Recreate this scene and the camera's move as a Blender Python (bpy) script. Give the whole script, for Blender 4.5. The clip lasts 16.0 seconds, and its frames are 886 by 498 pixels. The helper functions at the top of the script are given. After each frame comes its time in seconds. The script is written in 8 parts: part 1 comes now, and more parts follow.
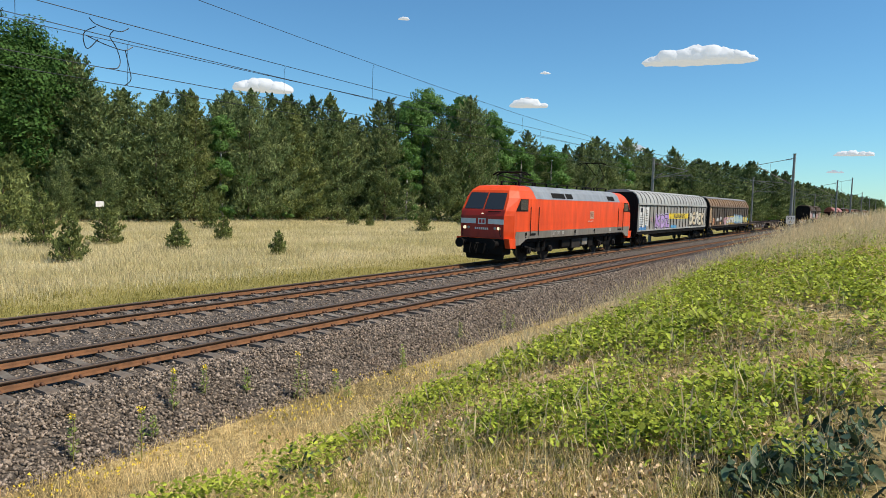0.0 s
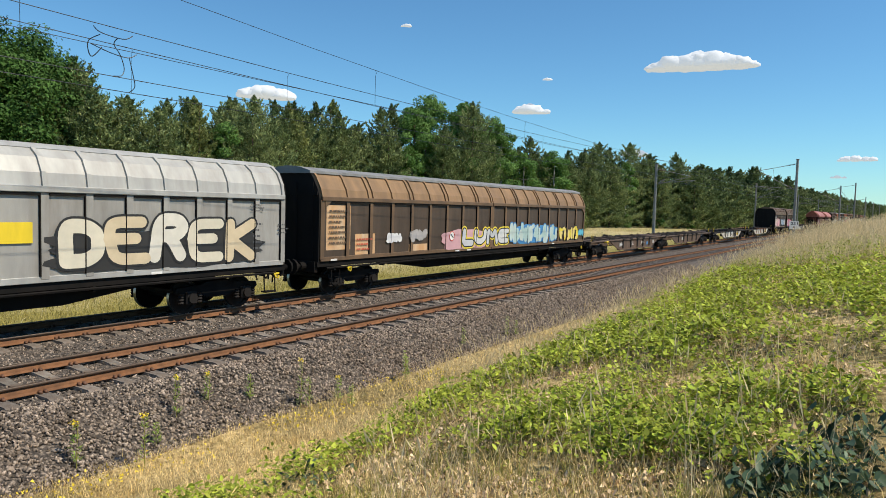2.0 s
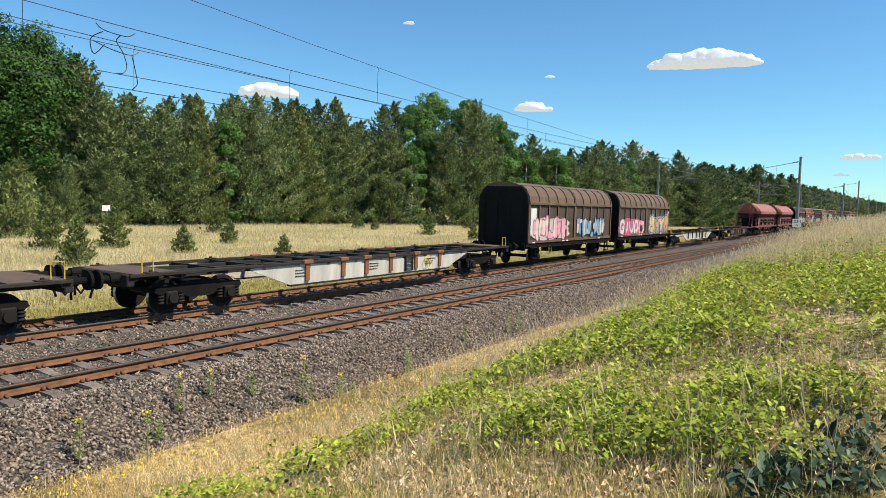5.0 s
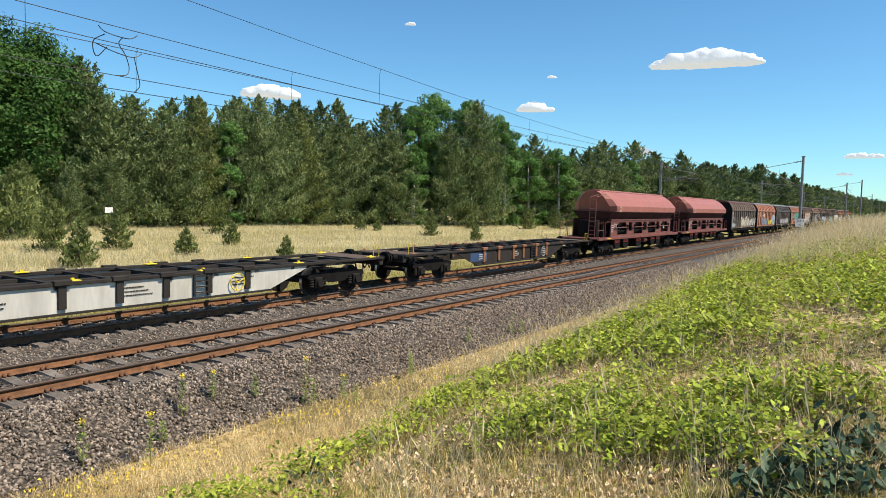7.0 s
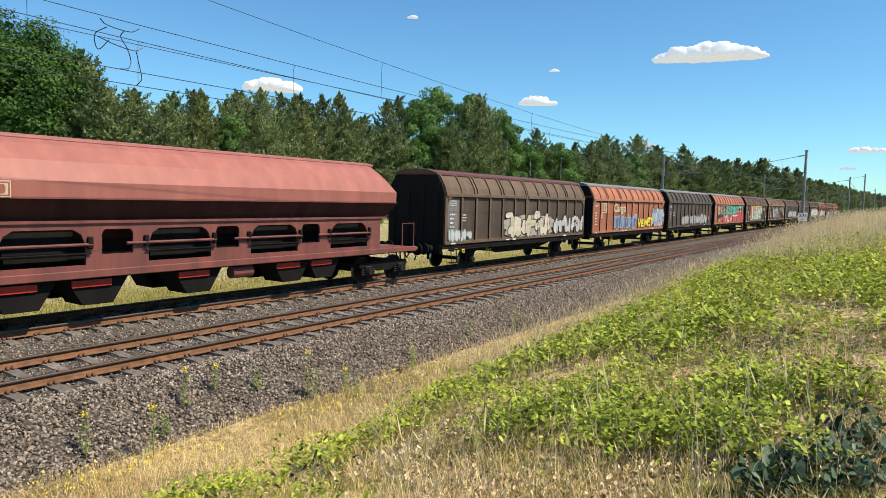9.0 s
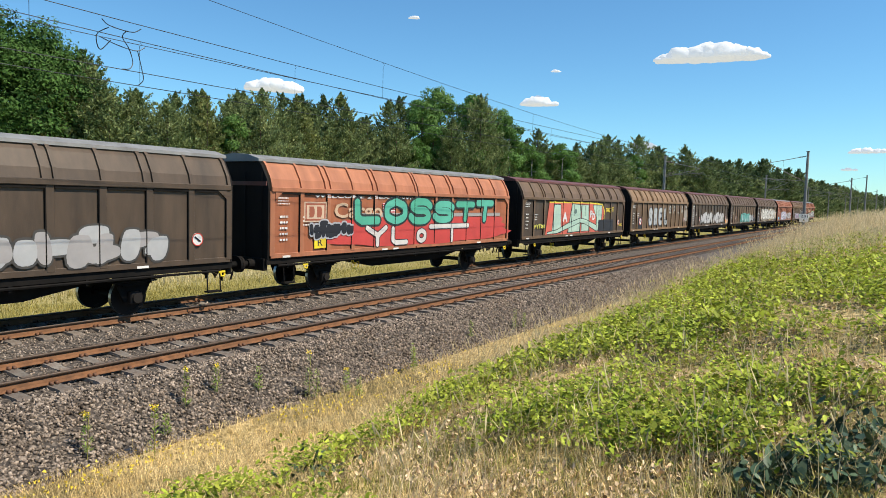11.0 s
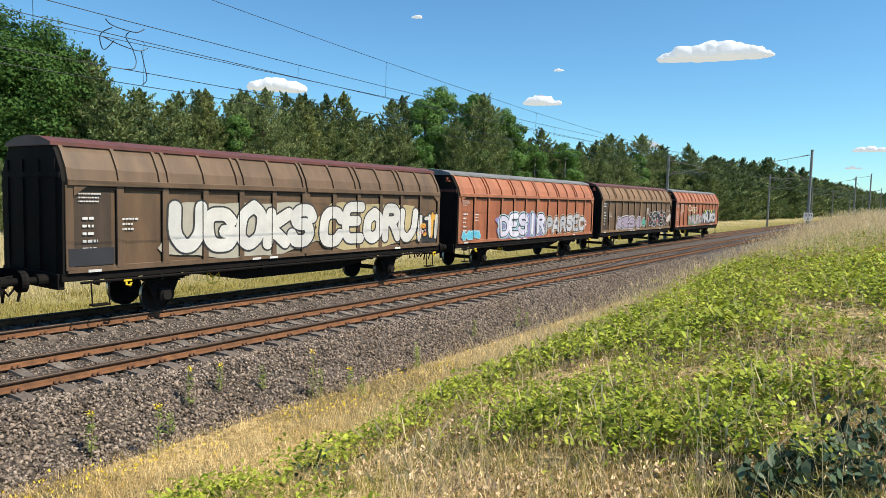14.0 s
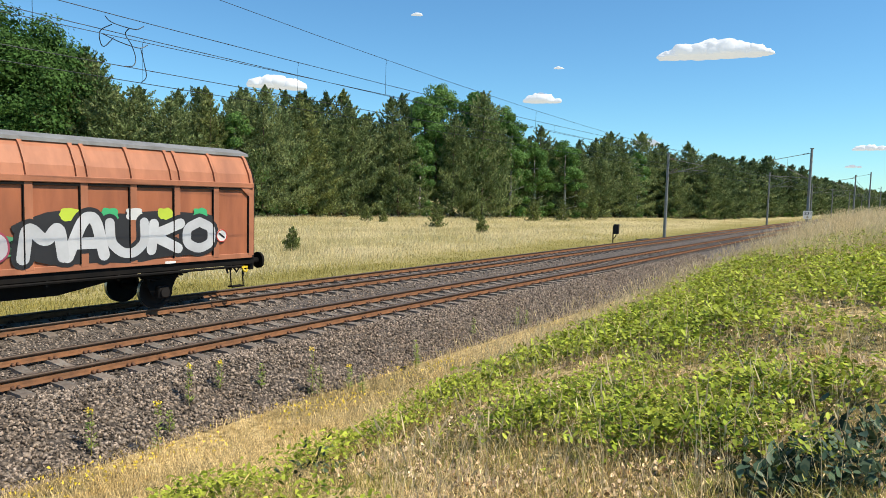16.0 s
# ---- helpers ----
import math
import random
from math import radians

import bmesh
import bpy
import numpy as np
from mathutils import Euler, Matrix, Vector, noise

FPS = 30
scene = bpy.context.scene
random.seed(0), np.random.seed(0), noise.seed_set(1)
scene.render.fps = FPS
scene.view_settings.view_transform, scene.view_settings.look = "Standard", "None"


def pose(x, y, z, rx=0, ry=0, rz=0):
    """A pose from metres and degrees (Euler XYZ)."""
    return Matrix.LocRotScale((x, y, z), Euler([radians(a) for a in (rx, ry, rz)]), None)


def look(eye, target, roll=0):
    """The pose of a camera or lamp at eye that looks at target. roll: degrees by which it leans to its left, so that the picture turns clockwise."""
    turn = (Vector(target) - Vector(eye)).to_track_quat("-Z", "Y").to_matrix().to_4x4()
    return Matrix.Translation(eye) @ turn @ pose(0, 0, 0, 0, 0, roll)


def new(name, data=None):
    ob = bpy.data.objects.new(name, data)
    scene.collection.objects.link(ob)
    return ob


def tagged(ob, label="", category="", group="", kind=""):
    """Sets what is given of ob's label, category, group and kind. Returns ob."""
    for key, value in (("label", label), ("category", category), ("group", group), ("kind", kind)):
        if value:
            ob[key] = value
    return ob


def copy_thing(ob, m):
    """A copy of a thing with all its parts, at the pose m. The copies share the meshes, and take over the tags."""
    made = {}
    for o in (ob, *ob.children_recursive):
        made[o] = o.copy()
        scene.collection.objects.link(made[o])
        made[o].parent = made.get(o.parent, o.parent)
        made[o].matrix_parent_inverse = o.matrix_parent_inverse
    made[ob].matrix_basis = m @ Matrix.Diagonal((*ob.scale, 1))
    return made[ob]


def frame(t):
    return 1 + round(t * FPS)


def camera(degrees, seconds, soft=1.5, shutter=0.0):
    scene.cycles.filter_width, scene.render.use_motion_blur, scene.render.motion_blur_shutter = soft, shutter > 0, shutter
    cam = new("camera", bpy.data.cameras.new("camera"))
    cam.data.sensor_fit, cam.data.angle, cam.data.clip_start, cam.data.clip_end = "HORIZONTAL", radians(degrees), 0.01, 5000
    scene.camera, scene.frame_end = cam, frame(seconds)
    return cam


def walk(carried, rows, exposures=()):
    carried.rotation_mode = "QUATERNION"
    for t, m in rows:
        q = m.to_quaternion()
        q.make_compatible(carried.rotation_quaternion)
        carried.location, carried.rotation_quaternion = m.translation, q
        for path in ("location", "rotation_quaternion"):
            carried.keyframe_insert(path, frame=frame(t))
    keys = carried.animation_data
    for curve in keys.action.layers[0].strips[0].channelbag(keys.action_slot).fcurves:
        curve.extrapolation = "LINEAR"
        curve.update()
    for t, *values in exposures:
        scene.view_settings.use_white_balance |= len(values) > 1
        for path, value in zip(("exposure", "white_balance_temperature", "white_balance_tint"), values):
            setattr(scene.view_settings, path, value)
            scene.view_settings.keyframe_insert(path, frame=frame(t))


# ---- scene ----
EYE = (0.0, 0.0, 3.079)
cam = camera(66.635, 16.0, soft=0.5)
walk(cam, [
    (0.0, look(EYE, (83.417, 54.666, -4.213), 1.708)),
    (0.5, look(EYE, (83.288, 54.886, -4.038), 1.609)),
    (1.0, look(EYE, (83.224, 54.979, -4.073), 1.596)),
    (1.5, look(EYE, (83.289, 54.896, -3.941), 1.572)),
    (2.0, look(EYE, (83.221, 55.076, -3.318), 1.585)),
    (2.5, look(EYE, (83.064, 55.340, -3.074), 1.528)),
    (3.0, look(EYE, (83.026, 55.387, -3.160), 1.613)),
    (3.5, look(EYE, (82.986, 55.400, -3.572), 1.630)),
    (4.0, look(EYE, (83.049, 55.287, -3.717), 1.624)),
    (6.5, look(EYE, (82.918, 55.498, -3.597), 1.575)),
    (7.0, look(EYE, (82.834, 55.625, -3.588), 1.425)),
    (7.5, look(EYE, (82.765, 55.721, -3.640), 1.376)),
    (8.0, look(EYE, (82.783, 55.673, -3.819), 1.381)),
    (8.5, look(EYE, (82.770, 55.641, -4.214), 1.436)),
    (9.0, look(EYE, (82.635, 55.804, -4.495), 1.496)),
    (11.5, look(EYE, (82.468, 56.067, -4.367), 1.601)),
    (12.0, look(EYE, (82.309, 56.313, -4.268), 1.618)),
    (12.5, look(EYE, (82.271, 56.355, -4.379), 1.593)),
    (13.0, look(EYE, (82.271, 56.339, -4.499), 1.635)),
    (13.5, look(EYE, (82.233, 56.393, -4.510), 1.561)),
    (14.0, look(EYE, (82.270, 56.334, -4.544), 1.473)),
    (14.5, look(EYE, (82.410, 56.118, -4.621), 1.503)),
    (15.0, look(EYE, (82.291, 56.275, -4.748), 1.566)),
    (15.5, look(EYE, (82.234, 56.346, -4.839), 1.479)),
    (16.0, look(EYE, (82.287, 56.264, -4.867), 1.561)),

], exposures=((0.0, 0.18), (1.5, 0.2), (4.0, 0.4), (7.0, 0.42), (16.0, 0.42)))


# ---- world, sun ----
SUN_AZ, SUN_EL = radians(-74), radians(55)
world = bpy.data.worlds.new("sky")
scene.world = world
world.use_nodes = True
wn = world.node_tree
sky = wn.nodes.new("ShaderNodeTexSky")
sky.sky_type, sky.sun_disc = "NISHITA", False
sky.sun_elevation, sky.sun_rotation = SUN_EL, math.pi / 2 - SUN_AZ
sky.air_density, sky.dust_density, sky.ozone_density = 1.0, 0.0, 1.6
air = wn.nodes.new("ShaderNodeMixRGB")
air.blend_type = "MULTIPLY"
air.inputs[0].default_value, air.inputs[2].default_value = 1.0, (0.58, 0.96, 1.15, 1)
wn.links.new(sky.outputs[0], air.inputs[1])
wn.links.new(air.outputs[0], wn.nodes["Background"].inputs[0])
wn.nodes["Background"].inputs[1].default_value = 0.10
sun = new("sun", bpy.data.lights.new("sun", "SUN"))
sun.data.energy, sun.data.angle, sun.data.color = 5.0, radians(0.55), (1.0, 0.90, 0.74)
sun.matrix_world = look((math.cos(SUN_AZ) * math.cos(SUN_EL) * 50, math.sin(SUN_AZ) * math.cos(SUN_EL) * 50, math.sin(SUN_EL) * 50), (0, 0, 0))


# ---- plan: x along the line, y across it, z up from the rail heads ----
CURVE = -5.7e-5
Y_NEAR, Y_FAR = 12.28, 16.40
SPEED = 27.77


def bend(x):
    return CURVE * x * x / 2


def step(a, b, v):
    u = min(max((v - a) / (b - a), 0.0), 1.0)
    return u * u * (3 - 2 * u)


BANK = ((-40, 3.2), (-5, 1.9), (0, 1.45), (2.5, 0.95), (4, 0.5), (5, 0.1), (6.5, -0.45), (8.4, -0.86), (9.4, -0.95), (9.8, -0.98),
        (11, -1.0), (17.5, -1.0), (18.6, -0.86), (19.2, -0.8), (26, -0.9), (60, -0.7), (400, 0.5))


def ground_z(x, y):
    """Height of the ground: the bank on the near side, the cess, the meadow beyond the line."""
    yy = y - bend(min(max(x, -400), 700))
    for (a, za), (b, zb) in zip(BANK, BANK[1:]):
        if yy <= b:
            z = za + (zb - za) * max(0, (yy - a) / (b - a)) if yy > a else za
            break
    else:
        z = BANK[-1][1]
    rise = 1.15 * min(max((x - 5) / 30, 0), 1) + 0.5 * min(max((x - 35) / 60, 0), 1)
    z += rise * (1 - step(3.6, 7.6, yy))
    if yy < 9 or yy > 19.5:
        z += 0.07 * noise.noise((x * 0.5, y * 0.5, 0)) + 0.03 * noise.noise((x * 1.7, y * 1.7, 3))
        if yy > 24:
            z += 0.25 * noise.noise((x * 0.06, y * 0.06, 9)) * min((yy - 24) / 10, 1)
    return z


# ---- materials ----
def node(nt, kind, **inputs):
    n = nt.nodes.new(kind)
    for k, v in inputs.items():
        k = k.replace("_", " ")
        if isinstance(v, bpy.types.NodeSocket):
            nt.links.new(v, n.inputs[k])
        else:
            n.inputs[k].default_value = v
    return n


def rgb(c):
    return (*c, 1.0)


def ramp(nt, fac, stops):
    r = nt.nodes.new("ShaderNodeValToRGB")
    nt.links.new(fac, r.inputs[0])
    e = r.color_ramp.elements
    while len(e) < len(stops):
        e.new(0.5)
    for s, (p, c) in zip(e, stops):
        s.position, s.color = p, rgb(c)
    return r.outputs[0]


def mix(nt, fac, a, b, blend="MIX"):
    m = nt.nodes.new("ShaderNodeMixRGB")
    m.blend_type = blend
    for i, v in enumerate((fac, a, b)):
        if isinstance(v, bpy.types.NodeSocket):
            nt.links.new(v, m.inputs[i])
        else:
            m.inputs[i].default_value = v if i == 0 else rgb(v)
    return m.outputs[0]


def tex_noise(nt, scale, detail=4.0, rough=0.55, stretch=None, space="Object"):
    co = nt.nodes.new("ShaderNodeTexCoord").outputs[space]
    if stretch:
        mp = nt.nodes.new("ShaderNodeMapping")
        mp.inputs["Scale"].default_value = stretch
        nt.links.new(co, mp.inputs[0])
        co = mp.outputs[0]
    n = node(nt, "ShaderNodeTexNoise", Vector=co, Scale=scale, Detail=detail, Roughness=rough)
    return n.outputs["Fac"]


def material(name, colours, scale=3.0, rough=0.7, metal=0.0, bump=0.0, bump_scale=40.0, dirt=None, dirt_scale=0.8, dirt_amount=0.5,
             stretch=None, island=0.0, per_object=0.0, alpha_trans=0.0, specular=0.5):
    """A two-scale surface: colours mixed by a fine noise, dirt by a coarse one, relief by a third."""
    m = bpy.data.materials.new(name)
    m.use_nodes = True
    nt = m.node_tree
    bsdf = nt.nodes["Principled BSDF"]
    if len(colours) == 1:
        col = None
        base = colours[0]
        colours = [tuple(c * 0.88 for c in base), tuple(min(1, c * 1.1) for c in base)]
    n = tex_noise(nt, scale, stretch=stretch)
    k = len(colours)
    col = ramp(nt, n, [(0.3 + 0.4 * i / (k - 1), c) for i, c in enumerate(colours)])
    if dirt:
        d = tex_noise(nt, dirt_scale, 6.0, 0.65, stretch=stretch)
        mask = ramp(nt, d, [(0.42, (0, 0, 0)), (0.7, (dirt_amount,) * 3)])
        col = mix(nt, mask, col, dirt)
    if island or per_object:
        src = nt.nodes.new("ShaderNodeNewGeometry").outputs["Random Per Island"] if island else nt.nodes.new("ShaderNodeObjectInfo").outputs["Random"]
        a = island or per_object
        shade = ramp(nt, src, [(0.0, (1 - a,) * 3), (1.0, (1 + a * 0.6,) * 3)])
        col = mix(nt, 1.0, col, shade, "MULTIPLY")
    nt.links.new(col, bsdf.inputs["Base Color"])
    bsdf.inputs["Roughness"].default_value = rough
    bsdf.inputs["Metallic"].default_value = metal
    bsdf.inputs["Specular IOR Level"].default_value = specular
    if alpha_trans:
        tr = nt.nodes.new("ShaderNodeBsdfTranslucent")
        nt.links.new(col, tr.inputs[0])
        ms = nt.nodes.new("ShaderNodeMixShader")
        ms.inputs[0].default_value = alpha_trans
        nt.links.new(bsdf.outputs[0], ms.inputs[1])
        nt.links.new(tr.outputs[0], ms.inputs[2])
        nt.links.new(ms.outputs[0], nt.nodes["Material Output"].inputs[0])
    if bump:
        b = node(nt, "ShaderNodeBump", Strength=bump, Distance=0.02, Height=tex_noise(nt, bump_scale))
        nt.links.new(b.outputs[0], bsdf.inputs["Normal"])
    return m


M_rust = material("rusty_rail", [(0.13, 0.062, 0.031), (0.23, 0.108, 0.052)], 6, 0.9, bump=0.3, bump_scale=90, dirt=(0.08, 0.05, 0.034), dirt_scale=2, specular=0.15)
M_head = material("rail_head_steel", [(0.075, 0.052, 0.038), (0.13, 0.09, 0.064)], 8, 0.5, metal=0.4)
M_concrete = material("sleeper_concrete", [(0.13, 0.112, 0.094), (0.22, 0.195, 0.165)], 14, 0.9, bump=0.3, bump_scale=120, dirt=(0.12, 0.075, 0.05), dirt_scale=4, dirt_amount=0.8, per_object=0.25)
M_clip = material("rusty_fastening", [(0.07, 0.035, 0.02), (0.16, 0.07, 0.035)], 30, 0.8)
M_stone = material("ballast_stone", [(0.11, 0.09, 0.073), (0.38, 0.31, 0.25)], 20, 0.9, bump=0.3, bump_scale=150, island=0.8, dirt=(0.19, 0.13, 0.085), dirt_scale=0.6, dirt_amount=0.4, specular=0.2)
# the bed's darkest stops stand in for shadow between the stones
M_bed = material("ballast_bed", [(0.010, 0.0085, 0.0075), (0.06, 0.049, 0.040), (0.27, 0.22, 0.175)], 17, 0.95, bump=1.0, bump_scale=20, dirt=(0.06, 0.042, 0.03), dirt_scale=0.7, dirt_amount=0.4)
M_mast = material("galvanised_mast", [(0.20, 0.20, 0.19), (0.30, 0.30, 0.285)], 5, 0.6, metal=0.3, dirt=(0.14, 0.12, 0.10))
M_wire = material("catenary_wire", [(0.02, 0.025, 0.03)], 5, 0.5, metal=0.5)
M_insul = material("brown_insulator", [(0.10, 0.045, 0.03)], 6, 0.3)
M_bark = material("pine_bark", [(0.07, 0.05, 0.04), (0.17, 0.11, 0.075)], 5, 0.95, stretch=(1, 1, 0.3), bump=0.5, bump_scale=20)
M_birch = material("birch_bark", [(0.25, 0.23, 0.20), (0.5, 0.48, 0.44)], 5, 0.9, stretch=(1, 1, 0.5))
M_pine = material("pine_needles", [(0.09, 0.135, 0.052), (0.185, 0.24, 0.095), (0.36, 0.405, 0.18)], 0.45, 0.7, island=0.55, alpha_trans=0.25, specular=0.1)
M_pine_olive = material("olive_pine_needles", [(0.10, 0.13, 0.042), (0.20, 0.24, 0.08), (0.37, 0.39, 0.15)], 0.45, 0.7, island=0.55, alpha_trans=0.25, specular=0.12)
M_pine_dark = material("dark_pine_needles", [(0.05, 0.08, 0.034), (0.11, 0.155, 0.06), (0.21, 0.26, 0.11)], 0.45, 0.7, island=0.45, alpha_trans=0.25, specular=0.12)
M_leaf = material("broad_leaves", [(0.085, 0.19, 0.042), (0.16, 0.28, 0.07)], 0.4, 0.55, island=0.4, alpha_trans=0.35, specular=0.15)
M_oak = material("oak_leaves", [(0.034, 0.085, 0.018), (0.08, 0.16, 0.036)], 0.4, 0.6, island=0.5, alpha_trans=0.2, specular=0.1)
M_straw = material("straw_grass", [(0.68, 0.49, 0.20), (0.90, 0.73, 0.40)], 1.2, 0.85, island=0.6, alpha_trans=0.25, specular=0.2)
M_seed = material("seeding_grass", [(0.60, 0.47, 0.25), (0.84, 0.71, 0.46)], 1.2, 0.85, island=0.4, alpha_trans=0.4, specular=0.2)
M_meadow = material("meadow_grass", [(0.50, 0.43, 0.21), (0.76, 0.67, 0.43)], 0.22, 0.85, island=0.35, alpha_trans=0.35, specular=0.15)
M_verge = material("olive_verge_grass", [(0.26, 0.235, 0.06), (0.47, 0.40, 0.13)], 0.35, 0.85, island=0.4, alpha_trans=0.3, specular=0.15)
M_green = material("green_grass", [(0.24, 0.25, 0.05), (0.46, 0.43, 0.13)], 1.2, 0.7, island=0.6, alpha_trans=0.25, specular=0.15)
M_bramble = material("bramble_leaves", [(0.19, 0.265, 0.022), (0.48, 0.52, 0.075)], 1.6, 0.55, island=0.65, alpha_trans=0.25, specular=0.12)
M_dock = material("dark_dock_leaves", [(0.03, 0.06, 0.028), (0.10, 0.15, 0.085)], 3.0, 0.5, island=0.6, alpha_trans=0.1, specular=0.2)
M_yellow = material("yellow_blossom", [(0.75, 0.55, 0.02), (0.85, 0.66, 0.05)], 8, 0.7)
M_weed = material("weed_leaves", [(0.19, 0.29, 0.05), (0.36, 0.45, 0.10)], 6.0, 0.6, island=0.4, alpha_trans=0.25, specular=0.2)
M_litter = material("withered_leaves", [(0.44, 0.28, 0.15), (0.78, 0.62, 0.42)], 3.0, 0.8, island=0.7, specular=0.2)
M_cloud = material("cloud_white", [(0.30, 0.31, 0.33), (0.33, 0.34, 0.36)], 0.01, 1.0, specular=0.0)
# added glow whitens the grey clouds and lifts their shaded bases
M_cloud.node_tree.nodes["Principled BSDF"].inputs["Emission Color"].default_value = (0.86, 0.93, 1.0, 1)
M_cloud.node_tree.nodes["Principled BSDF"].inputs["Emission Strength"].default_value = 0.42


# ---- mesh helpers ----
def mesh_of(name, verts, faces, mat, smooth=False):
    me = bpy.data.meshes.new(name)
    me.from_pydata(verts, [], faces)
    me.materials.append(mat)
    if smooth:
        me.polygons.foreach_set("use_smooth", [True] * len(me.polygons))
    me.update()
    return me


def poly_mesh(name, polys, mat):
    """Mesh from an array (n, k, 3) of separate polygons with k corners."""
    n, k = polys.shape[:2]
    me = bpy.data.meshes.new(name)
    me.vertices.add(n * k)
    me.vertices.foreach_set("co", polys.astype(np.float32).ravel())
    me.loops.add(n * k)
    me.loops.foreach_set("vertex_index", np.arange(n * k, dtype=np.int32))
    me.polygons.add(n)
    me.polygons.foreach_set("loop_start", np.arange(n, dtype=np.int32) * k)
    me.materials.append(mat)
    me.update(calc_edges=True)
    return me


def indexed_mesh(name, verts, faces, mat, smooth=False):
    """Mesh from arrays of vertices (n, 3) and of faces with the same number of corners."""
    faces = np.asarray(faces, dtype=np.int32)
    n, k = faces.shape
    me = bpy.data.meshes.new(name)
    me.vertices.add(len(verts))
    me.vertices.foreach_set("co", np.asarray(verts, dtype=np.float32).ravel())
    me.loops.add(n * k)
    me.loops.foreach_set("vertex_index", faces.ravel())
    me.polygons.add(n)
    me.polygons.foreach_set("loop_start", np.arange(n, dtype=np.int32) * k)
    if smooth:
        me.polygons.foreach_set("use_smooth", np.ones(n, dtype=bool))
    me.materials.append(mat)
    me.update(calc_edges=True)
    return me


def add_mesh(name, me, parent=None, label="", m=None):
    ob = new(name, me)
    if m is not None:
        ob.matrix_basis = m
    if parent is not None:
        ob.parent = parent
    if label:
        ob["label"] = label
    return ob


def part(name, bm, mat, parent, label="", smooth=False):
    me = bpy.data.meshes.new(name)
    bm.to_mesh(me)
    bm.free()
    me.materials.append(mat)
    if smooth:
        me.polygons.foreach_set("use_smooth", [True] * len(me.polygons))
    return add_mesh(name, me, parent, label)


def box(bm, x0, x1, y0, y1, z0, z1, bevel=0.0):
    r = bmesh.ops.create_cube(bm, size=1, matrix=Matrix.LocRotScale(((x0 + x1) / 2, (y0 + y1) / 2, (z0 + z1) / 2), None, (x1 - x0, y1 - y0, z1 - z0)))
    if bevel:
        es = list({e for v in r["verts"] for e in v.link_edges})
        bmesh.ops.bevel(bm, geom=es, offset=bevel, segments=1, affect="EDGES")
    return bm


def cyl(bm, a, b, r, n=10, r2=None):
    a, b = Vector(a), Vector(b)
    d = b - a
    m = Matrix.Translation((a + b) / 2) @ d.to_track_quat("Z", "Y").to_matrix().to_4x4()
    bmesh.ops.create_cone(bm, cap_ends=True, segments=n, radius1=r, radius2=r if r2 is None else r2, depth=d.length, matrix=m)
    return bm


def tube(bm, pts, r, n=6):
    """A round bar along a bent line, in one piece."""
    pts = [Vector(p) for p in pts]
    rows, side = [], None
    for i, p in enumerate(pts):
        d = (pts[min(i + 1, len(pts) - 1)] - pts[max(i - 1, 0)]).normalized()
        if side is None:
            side = d.orthogonal().normalized()
        side = (side - d * side.dot(d)).normalized()
        up = d.cross(side)
        rows.append([bm.verts.new(p + (side * math.cos(2 * math.pi * k / n) + up * math.sin(2 * math.pi * k / n)) * r) for k in range(n)])
    for a, b in zip(rows, rows[1:]):
        for k in range(n):
            bm.faces.new((a[k], a[(k + 1) % n], b[(k + 1) % n], b[k]))
    bm.faces.new(rows[0][::-1])
    bm.faces.new(rows[-1])
    return bm


def prism(bm, outline, y0, y1, axis="y"):
    """A plate or block: an outline (u, z) drawn along the line (axis y: u is x) or across it (axis x: u is y), from y0 to y1."""
    place = (lambda u, w, z: (u, w, z)) if axis == "y" else (lambda u, w, z: (w, u, z))
    a = [bm.verts.new(place(u, y0, z)) for u, z in outline]
    b = [bm.verts.new(place(u, y1, z)) for u, z in outline]
    n = len(outline)
    fs = [bm.faces.new(a), bm.faces.new(b[::-1])]
    for i in range(n):
        fs.append(bm.faces.new((a[i], b[i], b[(i + 1) % n], a[(i + 1) % n])))
    bmesh.ops.recalc_face_normals(bm, faces=fs)
    return bm


def thing(name, label, category, group="", m=None):
    ob = new(name)
    ob.empty_display_size = 0.2
    if m is not None:
        ob.matrix_basis = m
    return tagged(ob, label, category, group)


